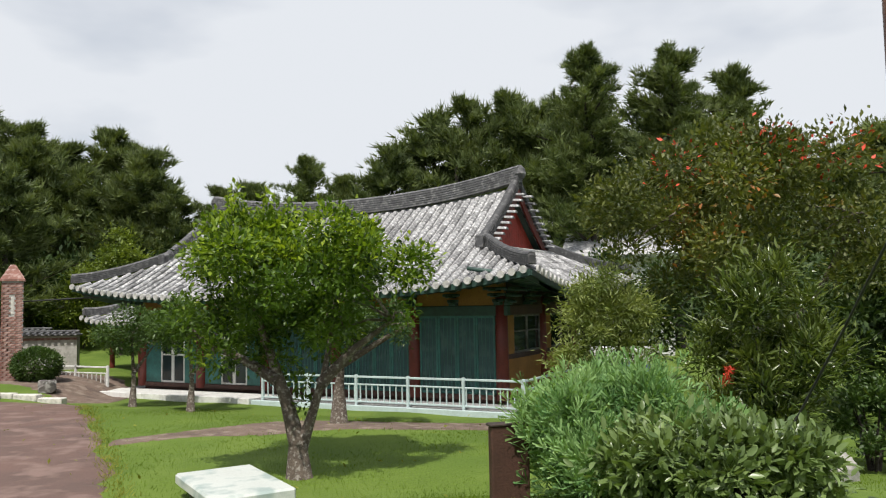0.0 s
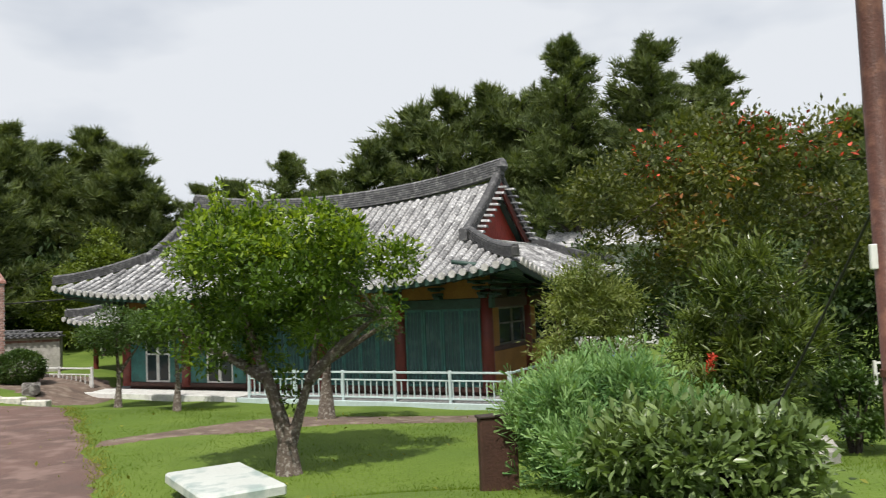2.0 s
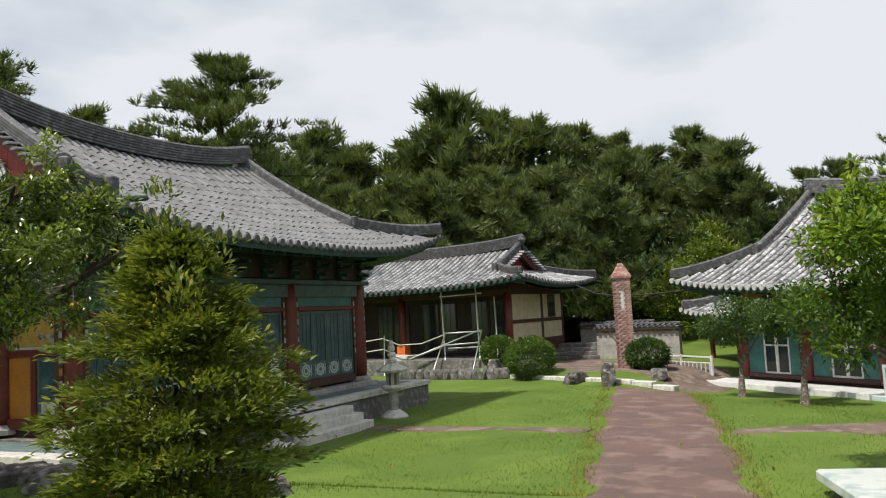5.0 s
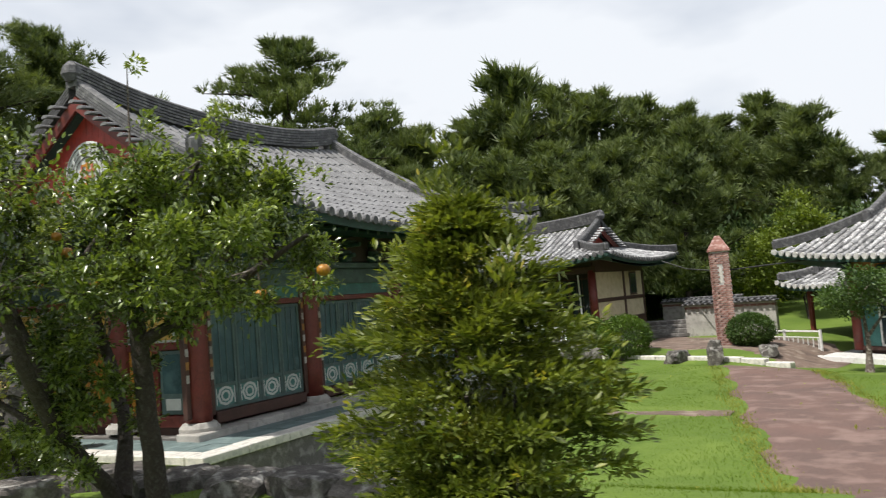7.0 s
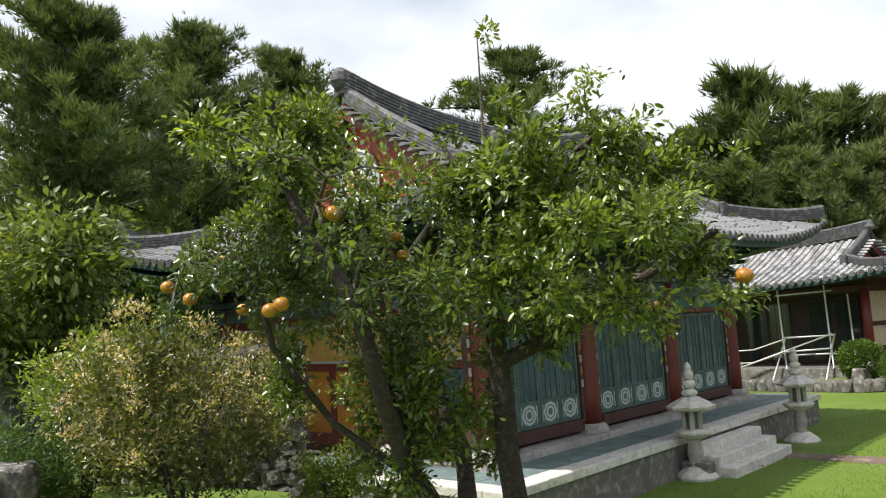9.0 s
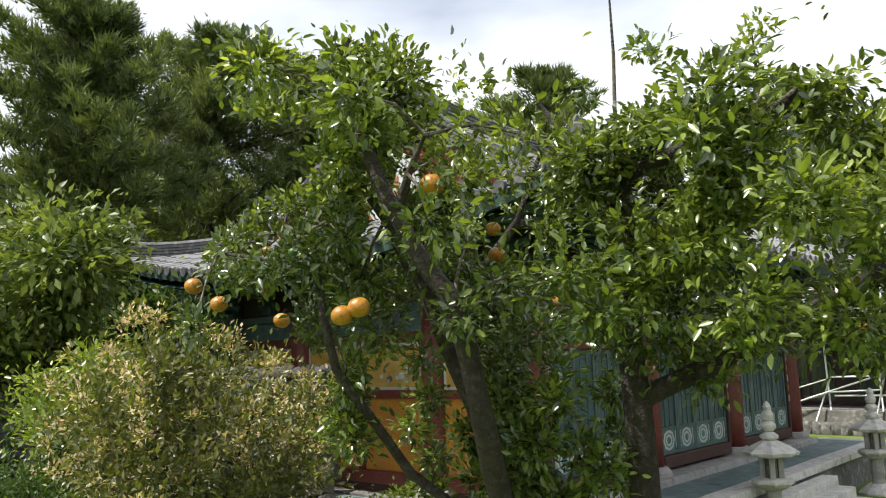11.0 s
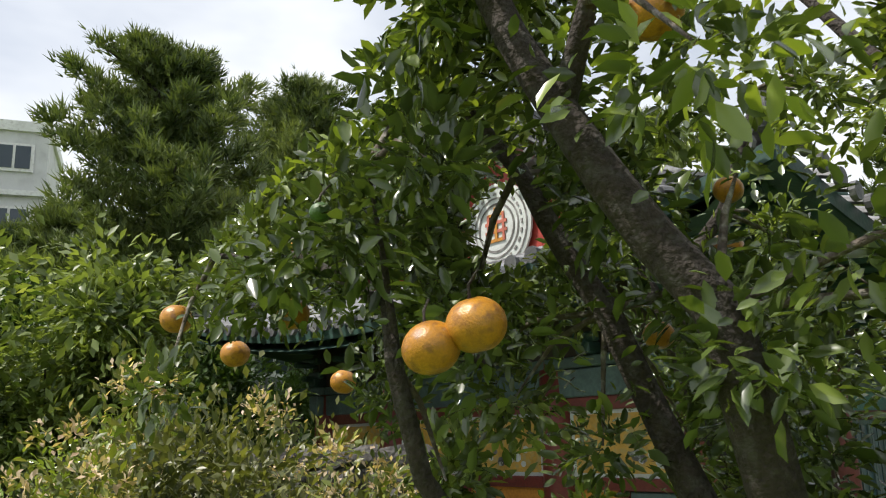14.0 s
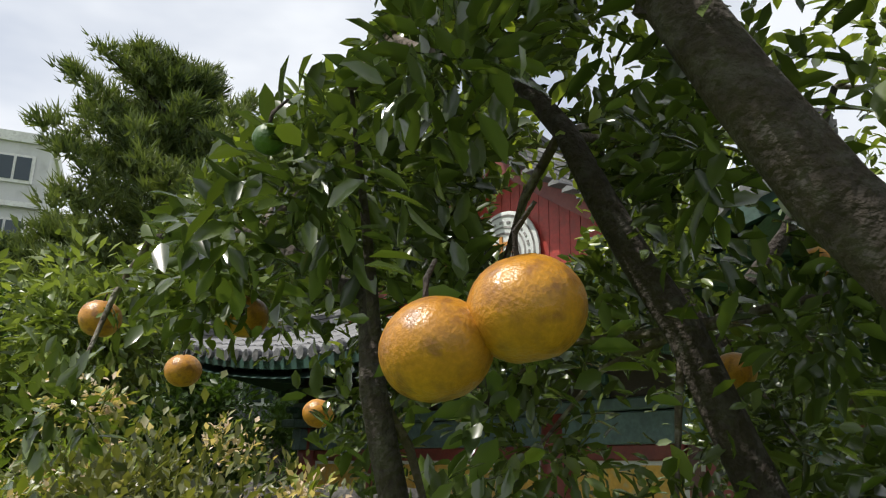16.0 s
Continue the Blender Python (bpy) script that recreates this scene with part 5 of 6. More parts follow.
shrub("red_flower_cluster", (2.85, 11.1), (0.16, 0.16, 1.35), M_REDFLOWER, 260, 0.06, LEAF_SIMPLE, 79, "small cluster of red blossoms on a stalk", "flower", clumps=4, z_mid=0.9)

# clipped bushes in the courtyard
for k, (x, y, sx, h) in enumerate(((-19.6, 22.3, 0.66, 1.15), (-17.3, 21.3, 0.85, 1.3), (-13.9, 23.0, 0.68, 0.95))):
    shrub("clipped_bush", (x, y), (sx, sx, h), M_HEDGE if k < 2 else M_BUSH, 9000, 0.085, LEAF_SIMPLE, 80 + k, "rounded clipped bush in the courtyard", "bush", "clipped bushes", clip=True)
# yellow-green trees behind the chimney
for k, (x, y, sx, h) in enumerate(((-16.5, 33, 1.6, 6.2), (-19.5, 35, 2.4, 4.8), (-22.5, 36, 2.4, 4.4), (-14, 35, 2.2, 5.2), (-11, 36, 2.4, 6.0), (-25, 35, 2.6, 4.6), (-28, 34, 2.6, 4.8))):
    shrub("broadleaf_tree", (x, y), (sx, sx, h), M_LIME if k in (0, 1) else M_BUSH, 9000, 0.17, LEAF_SIMPLE, 90 + k, "leafy yellow-green tree at the wood's edge", "tree", "trees by the chimney", clumps=30)

# upright yew with many stems
yew = tree("yew_tree", (-4.87, 2.83), "bushy conical yew with bronze-tipped sprays and many stems", "tree")
ry = np.random.default_rng(101)
ysp, yway = [], []
for i in range(210):
    f = ry.random()
    a = ry.uniform(0, 6.28)
    rad = float(np.interp(f, [0, 0.15, 0.4, 0.7, 1], [0.38, 0.66, 0.74, 0.46, 0.10])) * (0.7 + 0.45 * ry.random())
    z0 = 0.42 + f * 1.72
    for q in (0.45, 0.65, 0.85, 1.0):
        ysp.append((q * rad * math.cos(a), q * rad * math.sin(a), z0 + 0.16 * q * rad - 0.12 * (1 - f) * q * q, 0.085 * (1.3 - 0.55 * q)))
        yway.append((math.cos(a), math.sin(a), 0.45))
for hx, hy, hz in ((-0.3, 0.1, 2.3), (0.05, -0.1, 2.42), (0.35, 0.1, 2.1), (-0.55, 0, 1.95), (0.55, -0.2, 1.85)):
    for q in (0.3, 0.55, 0.8, 1.0):
        ysp.append((hx * q, hy * q, 1.4 + (hz - 1.4) * q, 0.085))
        yway.append((hx * 0.4, hy * 0.4, 1.0))
ysp, yway = np.array(ysp), np.array(yway)
yi = ry.choice(len(ysp), 48000)
yo = ry.normal(0, 1, (48000, 3)) * (0.75, 0.75, 0.36)
part("crown", foliage("crown", M_CONIFER, ysp[yi, :3] + yo * ysp[yi, 3:4], yway[yi] + yo * 0.5, ry.uniform(0.034, 0.075, 48000), LEAF_NARROW_Y, 102, 0.45), M_CONIFER, yew)
for k in range(7):
    a = k * 0.9
    part("stem", tube([(0.06 * math.cos(a), 0.06 * math.sin(a), -0.1), (0.16 * math.cos(a), 0.16 * math.sin(a), 0.5), (0.3 * math.cos(a), 0.3 * math.sin(a), 1.2)], [0.035, 0.028, 0.012], 7), M_BARK_DK, yew)
shrub("groundcover", (-4.6, 3.6), (1.0, 0.7, 0.3), M_BUSH, 3000, 0.06, LEAF_SIMPLE, 103, "low trailing groundcover under the yew", "plant")

# shrubs at the great hall's end
flowering = shrub("flowering_shrub", (-12.35, 1.05), (1.45, 1.25, 2.15), M_PALEBUSH, 15000, 0.068, LEAF_SIMPLE, 110, "loose pale shrub with tiny blossoms and reddish twigs", clumps=85, up=0.6)
sprays = grow_clumps(np.random.default_rng(118), (0, 0, 1.2), (1.5, 1.3, 1.15), 90, 0.07, 0.15, -0.3)
leafy(flowering, "blossoms", M_BLOSSOM, sprays, 4200, 0.045, LEAF_SIMPLE, 119, 0.9, 1.0, 0.1, 0.3, 0.6)
leafy(flowering, "bronze_sprays", M_CONIFER, sprays, 1700, 0.065, LEAF_SIMPLE, 121, 0.7, 1.1, 0.1, 0.3, 0.9)
shrub("dark_shrub", (-12.6, -0.55), (0.85, 0.8, 1.25), M_BUSH, 8000, 0.05, LEAF_SIMPLE, 111, "dense dark green shrub beside a rock", clumps=24)
shrub("green_shrub", (-13.6, 0.2), (0.7, 0.7, 1.35), M_CITRUS, 6000, 0.06, LEAF_SIMPLE, 112, "upright dense green shrub beside the boulder", clumps=20)
shrub("lime_shrub", (-11.5, 2.35), (0.55, 0.5, 0.75), M_LIME, 3500, 0.05, LEAF_SIMPLE, 113, "low yellow-green bush at the platform corner")
shrub("glossy_shrub", (-15.6, 0.6), (1.2, 1.1, 2.3), M_CITRUS_BRIGHT, 8000, 0.09, LEAF_BLADE, 114, "tall glossy green shrub with broad leaves", clumps=26, z_mid=0.55)
shrub("mango_tree", (-18.5, -0.4), (2.3, 2.0, 3.5), M_DROOP, 15000, 0.17, LEAF_SIMPLE, 115, "spreading tree with drooping pale green leaves", "tree", clumps=40, up=-0.1, z_mid=0.62)
shrub("evergreen_tree", (-20.5, -3.8), (2.4, 2.0, 3.8), M_BUSH, 10000, 0.16, LEAF_SIMPLE, 116, "dark rounded evergreen near the terrace wall", "tree", clumps=34, z_mid=0.55)

for k, (x, y, sx, h) in enumerate(((-23.2, 1.6, 1.9, 4.4), (-24.5, -1.5, 2.2, 4.8), (-22.6, -5.0, 2.2, 4.2), (-25.5, 4.5, 2.2, 4.6), (-21.3, 0.2, 1.3, 2.6), (-27, -8, 2.4, 5.0))):
    shrub("evergreen_tree", (x, y), (sx, sx, h), M_BUSH, 10000, 0.17, LEAF_SIMPLE, 120 + k, "dark rounded evergreen behind the great hall", "tree", "evergreens behind the hall", clumps=34, z_mid=0.5)

# dark undergrowth that closes the wood
under = [shrub("undergrowth", (-30 - 3 * k, 38), (3.6, 2.6, 5.6), M_PINE_FAR, 4200, 0.34, LEAF_SIMPLE, 140 + k, "dark leafy undergrowth at the wood's edge", "bush", "undergrowth", clumps=26) for k in range(3)]
ru = np.random.default_rng(17)
for b in np.arange(-34, 112, 4.2):
    d = 43 + ru.uniform(-2, 2)
    x, y = -math.sin(radians(b)) * d, 1 + math.cos(radians(b)) * d
    copy_thing(under[ru.integers(0, 3)], pose(x, y, gz(x, y) - 0.3, 0, 0, ru.uniform(0, 360)))

# ---- paths and lawn ----
strip("path_main", [(-4.6, 6.2), (-6.5, 9.05), (-8.8, 12.6), (-13.5, 20.1)], [(-2.4, 6.6), (-4.4, 9.73), (-6.44, 13.2), (-10.8, 20.1)], M_PATH, 0.025, "reddish brown paved garden path through the lawn", "path")
strip("path_left", [(-9.1, 12.9), (-13.9, 10.9)], [(-9.35, 13.4), (-14.1, 11.45)], M_SOIL, 0.018, "narrow bare earth path to the hall steps", "path")
strip("path_right", [(-6.7, 13.8), (-3.8, 15.3), (0.8, 16.0)], [(-7.0, 14.4), (-4.2, 17.4), (1.4, 18.2)], M_SOIL, 0.02, "bare earth strip before the veranda", "path")
strip("courtyard", [(-17.6, 21.7), (-10.6, 20.5)], [(-19.5, 27.0), (-11.4, 25.4)], M_SOIL, 0.02, "bare earth yard by the chimney", "yard")

# ---- the fruiting citrus tree that the walk leads to ----
CT = Vector((-9.2, 2.6, gz(-9.2, 2.6)))
citrus = empty("citrus_tree", Matrix.Translation(CT), "old citrus tree with glossy leaves and large yellow fruit", "tree")


def rel(pts):
    return [Vector(p) - CT for p in pts]


BOUGHS = [
    ("trunk", [(-9.25, 2.62, -0.15), (-9.15, 2.4, 0.3), (-8.98, 1.95, 0.85), (-8.75, 1.71, 1.4), (-8.68, 1.50, 2.02), (-8.83, 1.29, 2.42), (-9.0, 1.12, 3.0), (-9.1, 1.15, 3.4)], 0.082),
    ("trunk", [(-8.75, 2.72, -0.15), (-8.72, 2.66, 0.6), (-8.7, 2.56, 1.4), (-8.68, 2.55, 2.2), (-8.72, 2.6, 2.7), (-8.69, 2.68, 2.95)], 0.105),
    ("limb", [(-9.22, 2.55, 0.15), (-9.6, 2.75, 0.8), (-10.2, 2.8, 1.5), (-10.42, 2.66, 2.3), (-10.5, 2.5, 2.75)], 0.085),
    ("limb", [(-9.0, 2.0, 0.85), (-9.15, 1.86, 1.5), (-9.31, 1.67, 2.12), (-9.43, 1.49, 2.52), (-9.62, 1.3, 2.95)], 0.055),
    ("limb", [(-10.45, 2.65, 2.3), (-10.3, 2.95, 2.75), (-10.15, 3.1, 3.3)], 0.045),
    ("limb", [(-9.05, 2.1, 0.7), (-9.4, 1.6, 1.15), (-9.32, 1.15, 1.72), (-9.29, 1.08, 1.98), (-9.34, 1.08, 2.12), (-9.7, 0.95, 2.32), (-10.2, 0.75, 2.42)], 0.032),
    ("limb", [(-9.32, 1.1, 1.98), (-9.28, 1.06, 2.2), (-9.2, 1.0, 2.42)], 0.012),
    ("limb", [(-8.7, 2.56, 1.5), (-8.3, 2.95, 1.75), (-7.9, 3.3, 2.05), (-7.55, 3.6, 2.3)], 0.06),
    ("limb", [(-8.68, 2.55, 2.0), (-8.1, 2.7, 2.5), (-7.7, 2.75, 2.9)], 0.05),
    ("limb", [(-8.7, 2.57, 2.5), (-9.2, 2.7, 2.9), (-9.5, 2.6, 3.4)], 0.045),
    ("limb", [(-8.85, 1.29, 2.4), (-8.72, 1.3, 2.62), (-8.6, 1.34, 2.78)], 0.03),
    ("limb", [(-8.7, 2.58, 2.7), (-8.3, 2.9, 2.9), (-8.0, 3.1, 3.0)], 0.042),
]
for nm, pts, rad in BOUGHS:
    pts = rel(pts)
    fine = []
    for i in range(len(pts) - 1):
        for k in range(3):
            q = pts[i].lerp(pts[i + 1], k / 3)
            fine.append(q + Vector((noise.noise(q * 3.1), noise.noise(q * 3.1 + Vector((5, 0, 0))), 0)) * rad * 0.35)
    fine.append(pts[-1])
    n = len(fine)
    # darker bark here: the crown's shade is put into the limbs' colour
    part(nm, tube(fine, [rad * (1.25 if k == 0 and nm == "trunk" else 1) * (1 - 0.72 * k / (n - 1)) * (1 + 0.10 * noise.noise(fine[k] * 6)) for k in range(n)], 12), M_BARK_DK, citrus)
rh = np.random.default_rng(202)
# clumps follow the outer limbs and fill a wide low crown
hero = []
for nm, pts, rad in BOUGHS:
    for a, b in zip(pts[len(pts) // 2:], pts[len(pts) // 2 + 1:]):
        for k in range(4):
            q = np.array(a) + (np.array(b) - np.array(a)) * rh.random() + rh.normal(0, 0.24, 3)
            if q[2] < 3.3:
                hero.append((*q, rh.uniform(0.14, 0.26)))
while len(hero) < 150:
    q = rh.uniform(-1, 1, 3)
    if 0.45 < np.linalg.norm(q) < 1:
        hero.append((-9.15 + q[0] * 1.9, 2.4 + q[1] * 1.95, 2.5 + q[2] * 0.85, rh.uniform(0.16, 0.30)))
# a dense northern half
while len(hero) < 205:
    q = rh.uniform(-1, 1, 3)
    if 0.35 < np.linalg.norm(q) < 1:
        hero.append((-8.25 + q[0] * 1.0, 3.0 + q[1] * 1.15, 2.4 + q[2] * 0.8, rh.uniform(0.16, 0.30)))
# the bough that carries the paired fruit and the shoots over it
while len(hero) < 250:
    q = rh.uniform(-1, 1, 3)
    if 0.3 < np.linalg.norm(q) < 1:
        hero.append((-9.85 + q[0] * 0.9, 1.35 + q[1] * 0.8, 2.68 + q[2] * 0.85, rh.uniform(0.14, 0.24)))
# sprouts low on the stems and tall shoots above
for sx, sy, z0, z1 in ((-9.75, 2.35, 0.5, 1.7), (-9.3, 1.9, 0.6, 1.6), (-8.9, 2.2, 0.5, 1.5), (-9.5, 1.35, 1.35, 1.75), (-10.3, 2.2, 0.9, 1.7), (-9.05, 2.75, 0.8, 1.8), (-8.75, 2.1, 1.0, 1.7), (-9.15, 2.05, 1.1, 1.85), (-8.95, 1.92, 0.9, 1.75), (-9.4, 2.3, 1.1, 1.85)):
    for k in range(5):
        hero.append((sx + rh.normal(0, 0.08), sy + rh.normal(0, 0.08), z0 + (z1 - z0) * k / 4, 0.15))
shoots = []
for sx, sy, z1 in ((-8.78, 2.62, 3.95), (-8.3, 3.2, 3.5)):
    for k in range(7):
        shoots.append((sx + rh.normal(0, 0.05), sy + rh.normal(0, 0.05), 3.0 + (z1 - 3.0) * k / 6, 0.11))
    part("shoot", tube(rel([(sx, sy, 2.9), (sx + 0.03, sy, (2.9 + z1) / 2), (sx, sy + 0.02, z1)]), [0.014, 0.01, 0.004], 5), M_BARK, citrus)


def clear_of_camera(p, margin=0.5):
    """Leaves are cut to fit the camera's view, along its path and towards the paired fruit."""
    camera_lines = [((-5.5, -0.3, 1.7), (-7.0, 0.3, 1.78), 1.2), ((-7.0, 0.3, 1.78), (-7.6, 0.55, 1.8), 1.0), ((-7.7, 0.6, 1.8), (-8.13, 0.743, 1.86), 0.55), ((-6.5, 0.15, 1.8), (-8.72, 1.02, 1.97), 0.19), ((-8.13, 0.743, 1.86), (-8.8, 0.95, 1.9), 0.2), ((-8.13, 0.743, 1.86), (-10.9, 0.9, 2.05), 0.17), ((-8.13, 0.743, 1.86), (-11.5, 1.2, 1.5), 0.3), ((-7.7, 0.6, 1.8), (-10.8, 2.13, 2.76), 0.15)]
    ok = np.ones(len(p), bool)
    for a, b, m in camera_lines:
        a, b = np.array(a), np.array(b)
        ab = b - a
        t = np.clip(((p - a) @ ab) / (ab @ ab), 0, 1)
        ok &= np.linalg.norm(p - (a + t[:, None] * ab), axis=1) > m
    # south side and eastern rim are cut by angles taken from two camera positions
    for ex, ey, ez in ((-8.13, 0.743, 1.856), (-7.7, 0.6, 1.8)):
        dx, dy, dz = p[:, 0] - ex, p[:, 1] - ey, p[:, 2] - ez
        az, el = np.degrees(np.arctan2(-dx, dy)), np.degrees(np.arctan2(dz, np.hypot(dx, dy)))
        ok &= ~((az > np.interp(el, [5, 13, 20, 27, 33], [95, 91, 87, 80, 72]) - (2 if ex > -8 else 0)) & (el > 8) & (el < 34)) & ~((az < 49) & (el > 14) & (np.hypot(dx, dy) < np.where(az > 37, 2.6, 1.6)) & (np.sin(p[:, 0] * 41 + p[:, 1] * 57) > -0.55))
    # eastern side thinned by view angle, so the camera sees sky between the sprays
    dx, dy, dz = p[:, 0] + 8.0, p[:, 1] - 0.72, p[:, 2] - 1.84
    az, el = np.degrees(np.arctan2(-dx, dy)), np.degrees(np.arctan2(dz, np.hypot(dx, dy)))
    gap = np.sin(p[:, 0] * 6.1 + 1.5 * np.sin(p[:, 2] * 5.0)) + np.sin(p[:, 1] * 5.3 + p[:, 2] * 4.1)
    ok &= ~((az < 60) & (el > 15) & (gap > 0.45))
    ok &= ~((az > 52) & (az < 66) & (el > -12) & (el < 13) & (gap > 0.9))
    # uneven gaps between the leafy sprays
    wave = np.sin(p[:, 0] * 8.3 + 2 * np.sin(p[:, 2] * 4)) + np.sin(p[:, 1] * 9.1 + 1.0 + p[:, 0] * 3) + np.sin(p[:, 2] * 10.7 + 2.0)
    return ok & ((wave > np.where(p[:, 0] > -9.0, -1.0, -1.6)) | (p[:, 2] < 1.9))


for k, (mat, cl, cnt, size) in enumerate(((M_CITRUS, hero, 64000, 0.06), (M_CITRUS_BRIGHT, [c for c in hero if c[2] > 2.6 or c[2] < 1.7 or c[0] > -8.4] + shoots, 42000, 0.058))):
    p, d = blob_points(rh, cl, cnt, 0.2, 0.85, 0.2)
    ok = clear_of_camera(p)
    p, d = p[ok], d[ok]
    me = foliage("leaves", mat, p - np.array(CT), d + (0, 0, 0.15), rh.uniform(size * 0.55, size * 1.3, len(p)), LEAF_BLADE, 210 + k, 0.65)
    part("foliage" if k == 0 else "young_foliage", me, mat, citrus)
# twigs from limbs to clumps
tips = [Vector(q) for _, pts, _ in BOUGHS for q in pts[len(pts) // 2:]]
cnt = 0
for c in hero[:150]:
    q = Vector(c[:3])
    near = min(tips, key=lambda t: (t - q).length)
    if 0.25 < (near - q).length < 1.3 and clear_of_camera(np.array([q]))[0]:
        a, b = rel([near, q])
        part("twig", tube([a, a.lerp(b, 0.5) + Vector((0, 0, 0.05)), b], [0.011, 0.008, 0.003], 5), M_BARK, citrus)


def fruit(pos, rad, ripe=True, seed=0, hang=0.035):
    """A slightly flattened fruit with a dimple and a stalk."""
    bm = bmesh.new()
    bmesh.ops.create_uvsphere(bm, u_segments=28, v_segments=18, radius=rad)
    for v in bm.verts:
        u = v.co / rad
        ax = math.hypot(u.x, u.y)
        k = 1 + 0.018 * noise.noise(u * 1.6 + Vector((seed, 0, 0)))
        z = u.z * (0.90 - (0.10 * max(0, 1 - ax * 4)))
        v.co = Vector((u.x * rad * k, u.y * rad * k, z * rad * k))
    f = thing("citrus_fruit", bm, M_ORANGE_FRUIT if ripe else M_GREENFRUIT, pose(*pos, random.uniform(-14, 14), random.uniform(-14, 14), random.uniform(0, 360)), "large yellow-orange citrus fruit hanging from a twig" if ripe else "unripe green citrus fruit among leaves", "fruit", "citrus fruits", smooth=True)
    part("stalk", tube([(0, 0, rad * 0.8), (0.006, 0, rad + hang * 0.4), (0.025, 0.012, rad + hang)], [0.004, 0.0028, 0.002], 6), M_BARK_DK, f)


for i, (x, y, z, rr) in enumerate(((-8.752, 0.978, 1.957, 0.049), (-8.712, 1.042, 1.99, 0.051), (-8.613, 1.374, 2.55, 0.056), (-7.40, 3.63, 1.99, 0.058), (-7.87, 3.31, 1.83, 0.055), (-9.54, 2.286, 2.373, 0.055), (-10.427, 0.646, 2.242, 0.056), (-10.88, 0.897, 2.169, 0.06), (-9.985, 0.973, 2.198, 0.052), (-11.222, 1.43, 2.075, 0.062), (-10.05, 1.0, 2.42, 0.035), (-9.62, 2.05, 2.1, 0.05), (-9.35, 2.15, 2.5, 0.045), (-9.0, 2.35, 2.05, 0.045))):
    fruit((x, y, z), rr, True, i * 3.7)
for i, (x, y, z, rr) in enumerate(((-9.15, 0.88, 2.29, 0.024),)):
    fruit((x, y, z), rr, False, i + 50)


# ---- stone lanterns ----
def stone_lantern(x, y, s=1.0):
    t = empty("stone_lantern", pose(x, y, gz(x, y) - 0.03), "pale carved stone lantern beside the platform steps", "stone lantern", "stone lanterns")
    part("base", lathe([(0.30, 0), (0.31, 0.07), (0.26, 0.13), (0.18, 0.19), (0.14, 0.22)], 16, 0.05, 8), M_STONE_WHITE, t)
    part("shaft", lathe([(0.11, 0.2), (0.10, 0.3), (0.12, 0.42), (0.10, 0.55), (0.11, 0.64)], 12), M_STONE, t)
    part("bowl", lathe([(0.12, 0.63), (0.22, 0.68), (0.27, 0.73), (0.27, 0.77), (0.2, 0.79)], 16, 0.04, 8), M_STONE_WHITE, t)
    for k in range(4):
        a = math.pi / 4 + k * math.pi / 2
        part("pillar", box(-0.035, 0.035, -0.035, 0.035, 0.78, 1.08, 0.006), M_STONE, t, at=pose(0.12 * math.cos(a), 0.12 * math.sin(a), 0, 0, 0, math.degrees(a)))
    part("light_chamber", lathe([(0.085, 0.78), (0.085, 1.08)], 8), M_STONE_DK, t)
    part("roof", lathe([(0.14, 1.06), (0.33, 1.10), (0.35, 1.14), (0.26, 1.20), (0.14, 1.27), (0.10, 1.29)], 16, 0.09, 8), M_STONE_WHITE, t)
    for k in range(3):
        z = 1.28 + k * 0.14
        part("finial_ring", lathe([(0.07, z), (0.125 - 0.02 * k, z + 0.05), (0.125 - 0.02 * k, z + 0.08), (0.06, z + 0.13)], 12), M_STONE_WHITE, t)
    part("finial", lathe([(0.05, 1.69), (0.06, 1.74), (0.035, 1.79), (0.01, 1.82)], 10), M_STONE_WHITE, t)


stone_lantern(-13.25, 8.85)
stone_lantern(-14.35, 12.7)

# ---- courtyard: brick chimney, walls, steps, kerb, rocks ----
chim = empty("brick_chimney", pose(-14.75, 23.1, -0.46, 0, 0, 32), "tall square brick chimney with pointed cap and slit", "chimney")
part("mortar_core", box(-0.275, 0.275, -0.275, 0.275, -0.2, 2.95), M_MORTAR, chim)
bv = bm_mesh("brick", box(-0.10, 0.10, -0.045, 0.045, -0.031, 0.031, 0.004), M_BRICK)
for row in range(40):
    z = 0.04 + row * 0.072
    for k in range(3):
        off = -0.19 + k * 0.2 + (0.05 if row % 2 else -0.05)
        for side in (0, 3):
            if z > 1.9 and side == 0 and k == 1 and z < 2.5:
                continue
            part("brick", bv, M_BRICK, chim, at=pose(0, 0, 0, 0, 0, side * 90) @ pose(max(-0.19, min(0.19, off)), -0.245, z))
part("slit", box(-0.04, 0.04, -0.285, -0.276, 1.95, 2.45), M_STONE_WHITE, chim)
part("cap_course", box(-0.33, 0.33, -0.33, 0.33, 2.92, 3.0, 0.01), M_BRICK, chim)
bm = bmesh.new()
bmesh.ops.create_cone(bm, cap_ends=True, segments=4, radius1=0.45, radius2=0.1, depth=0.42, matrix=pose(0, 0, 3.21, 0, 0, 45))
part("cap", bm, M_BRICK, chim)


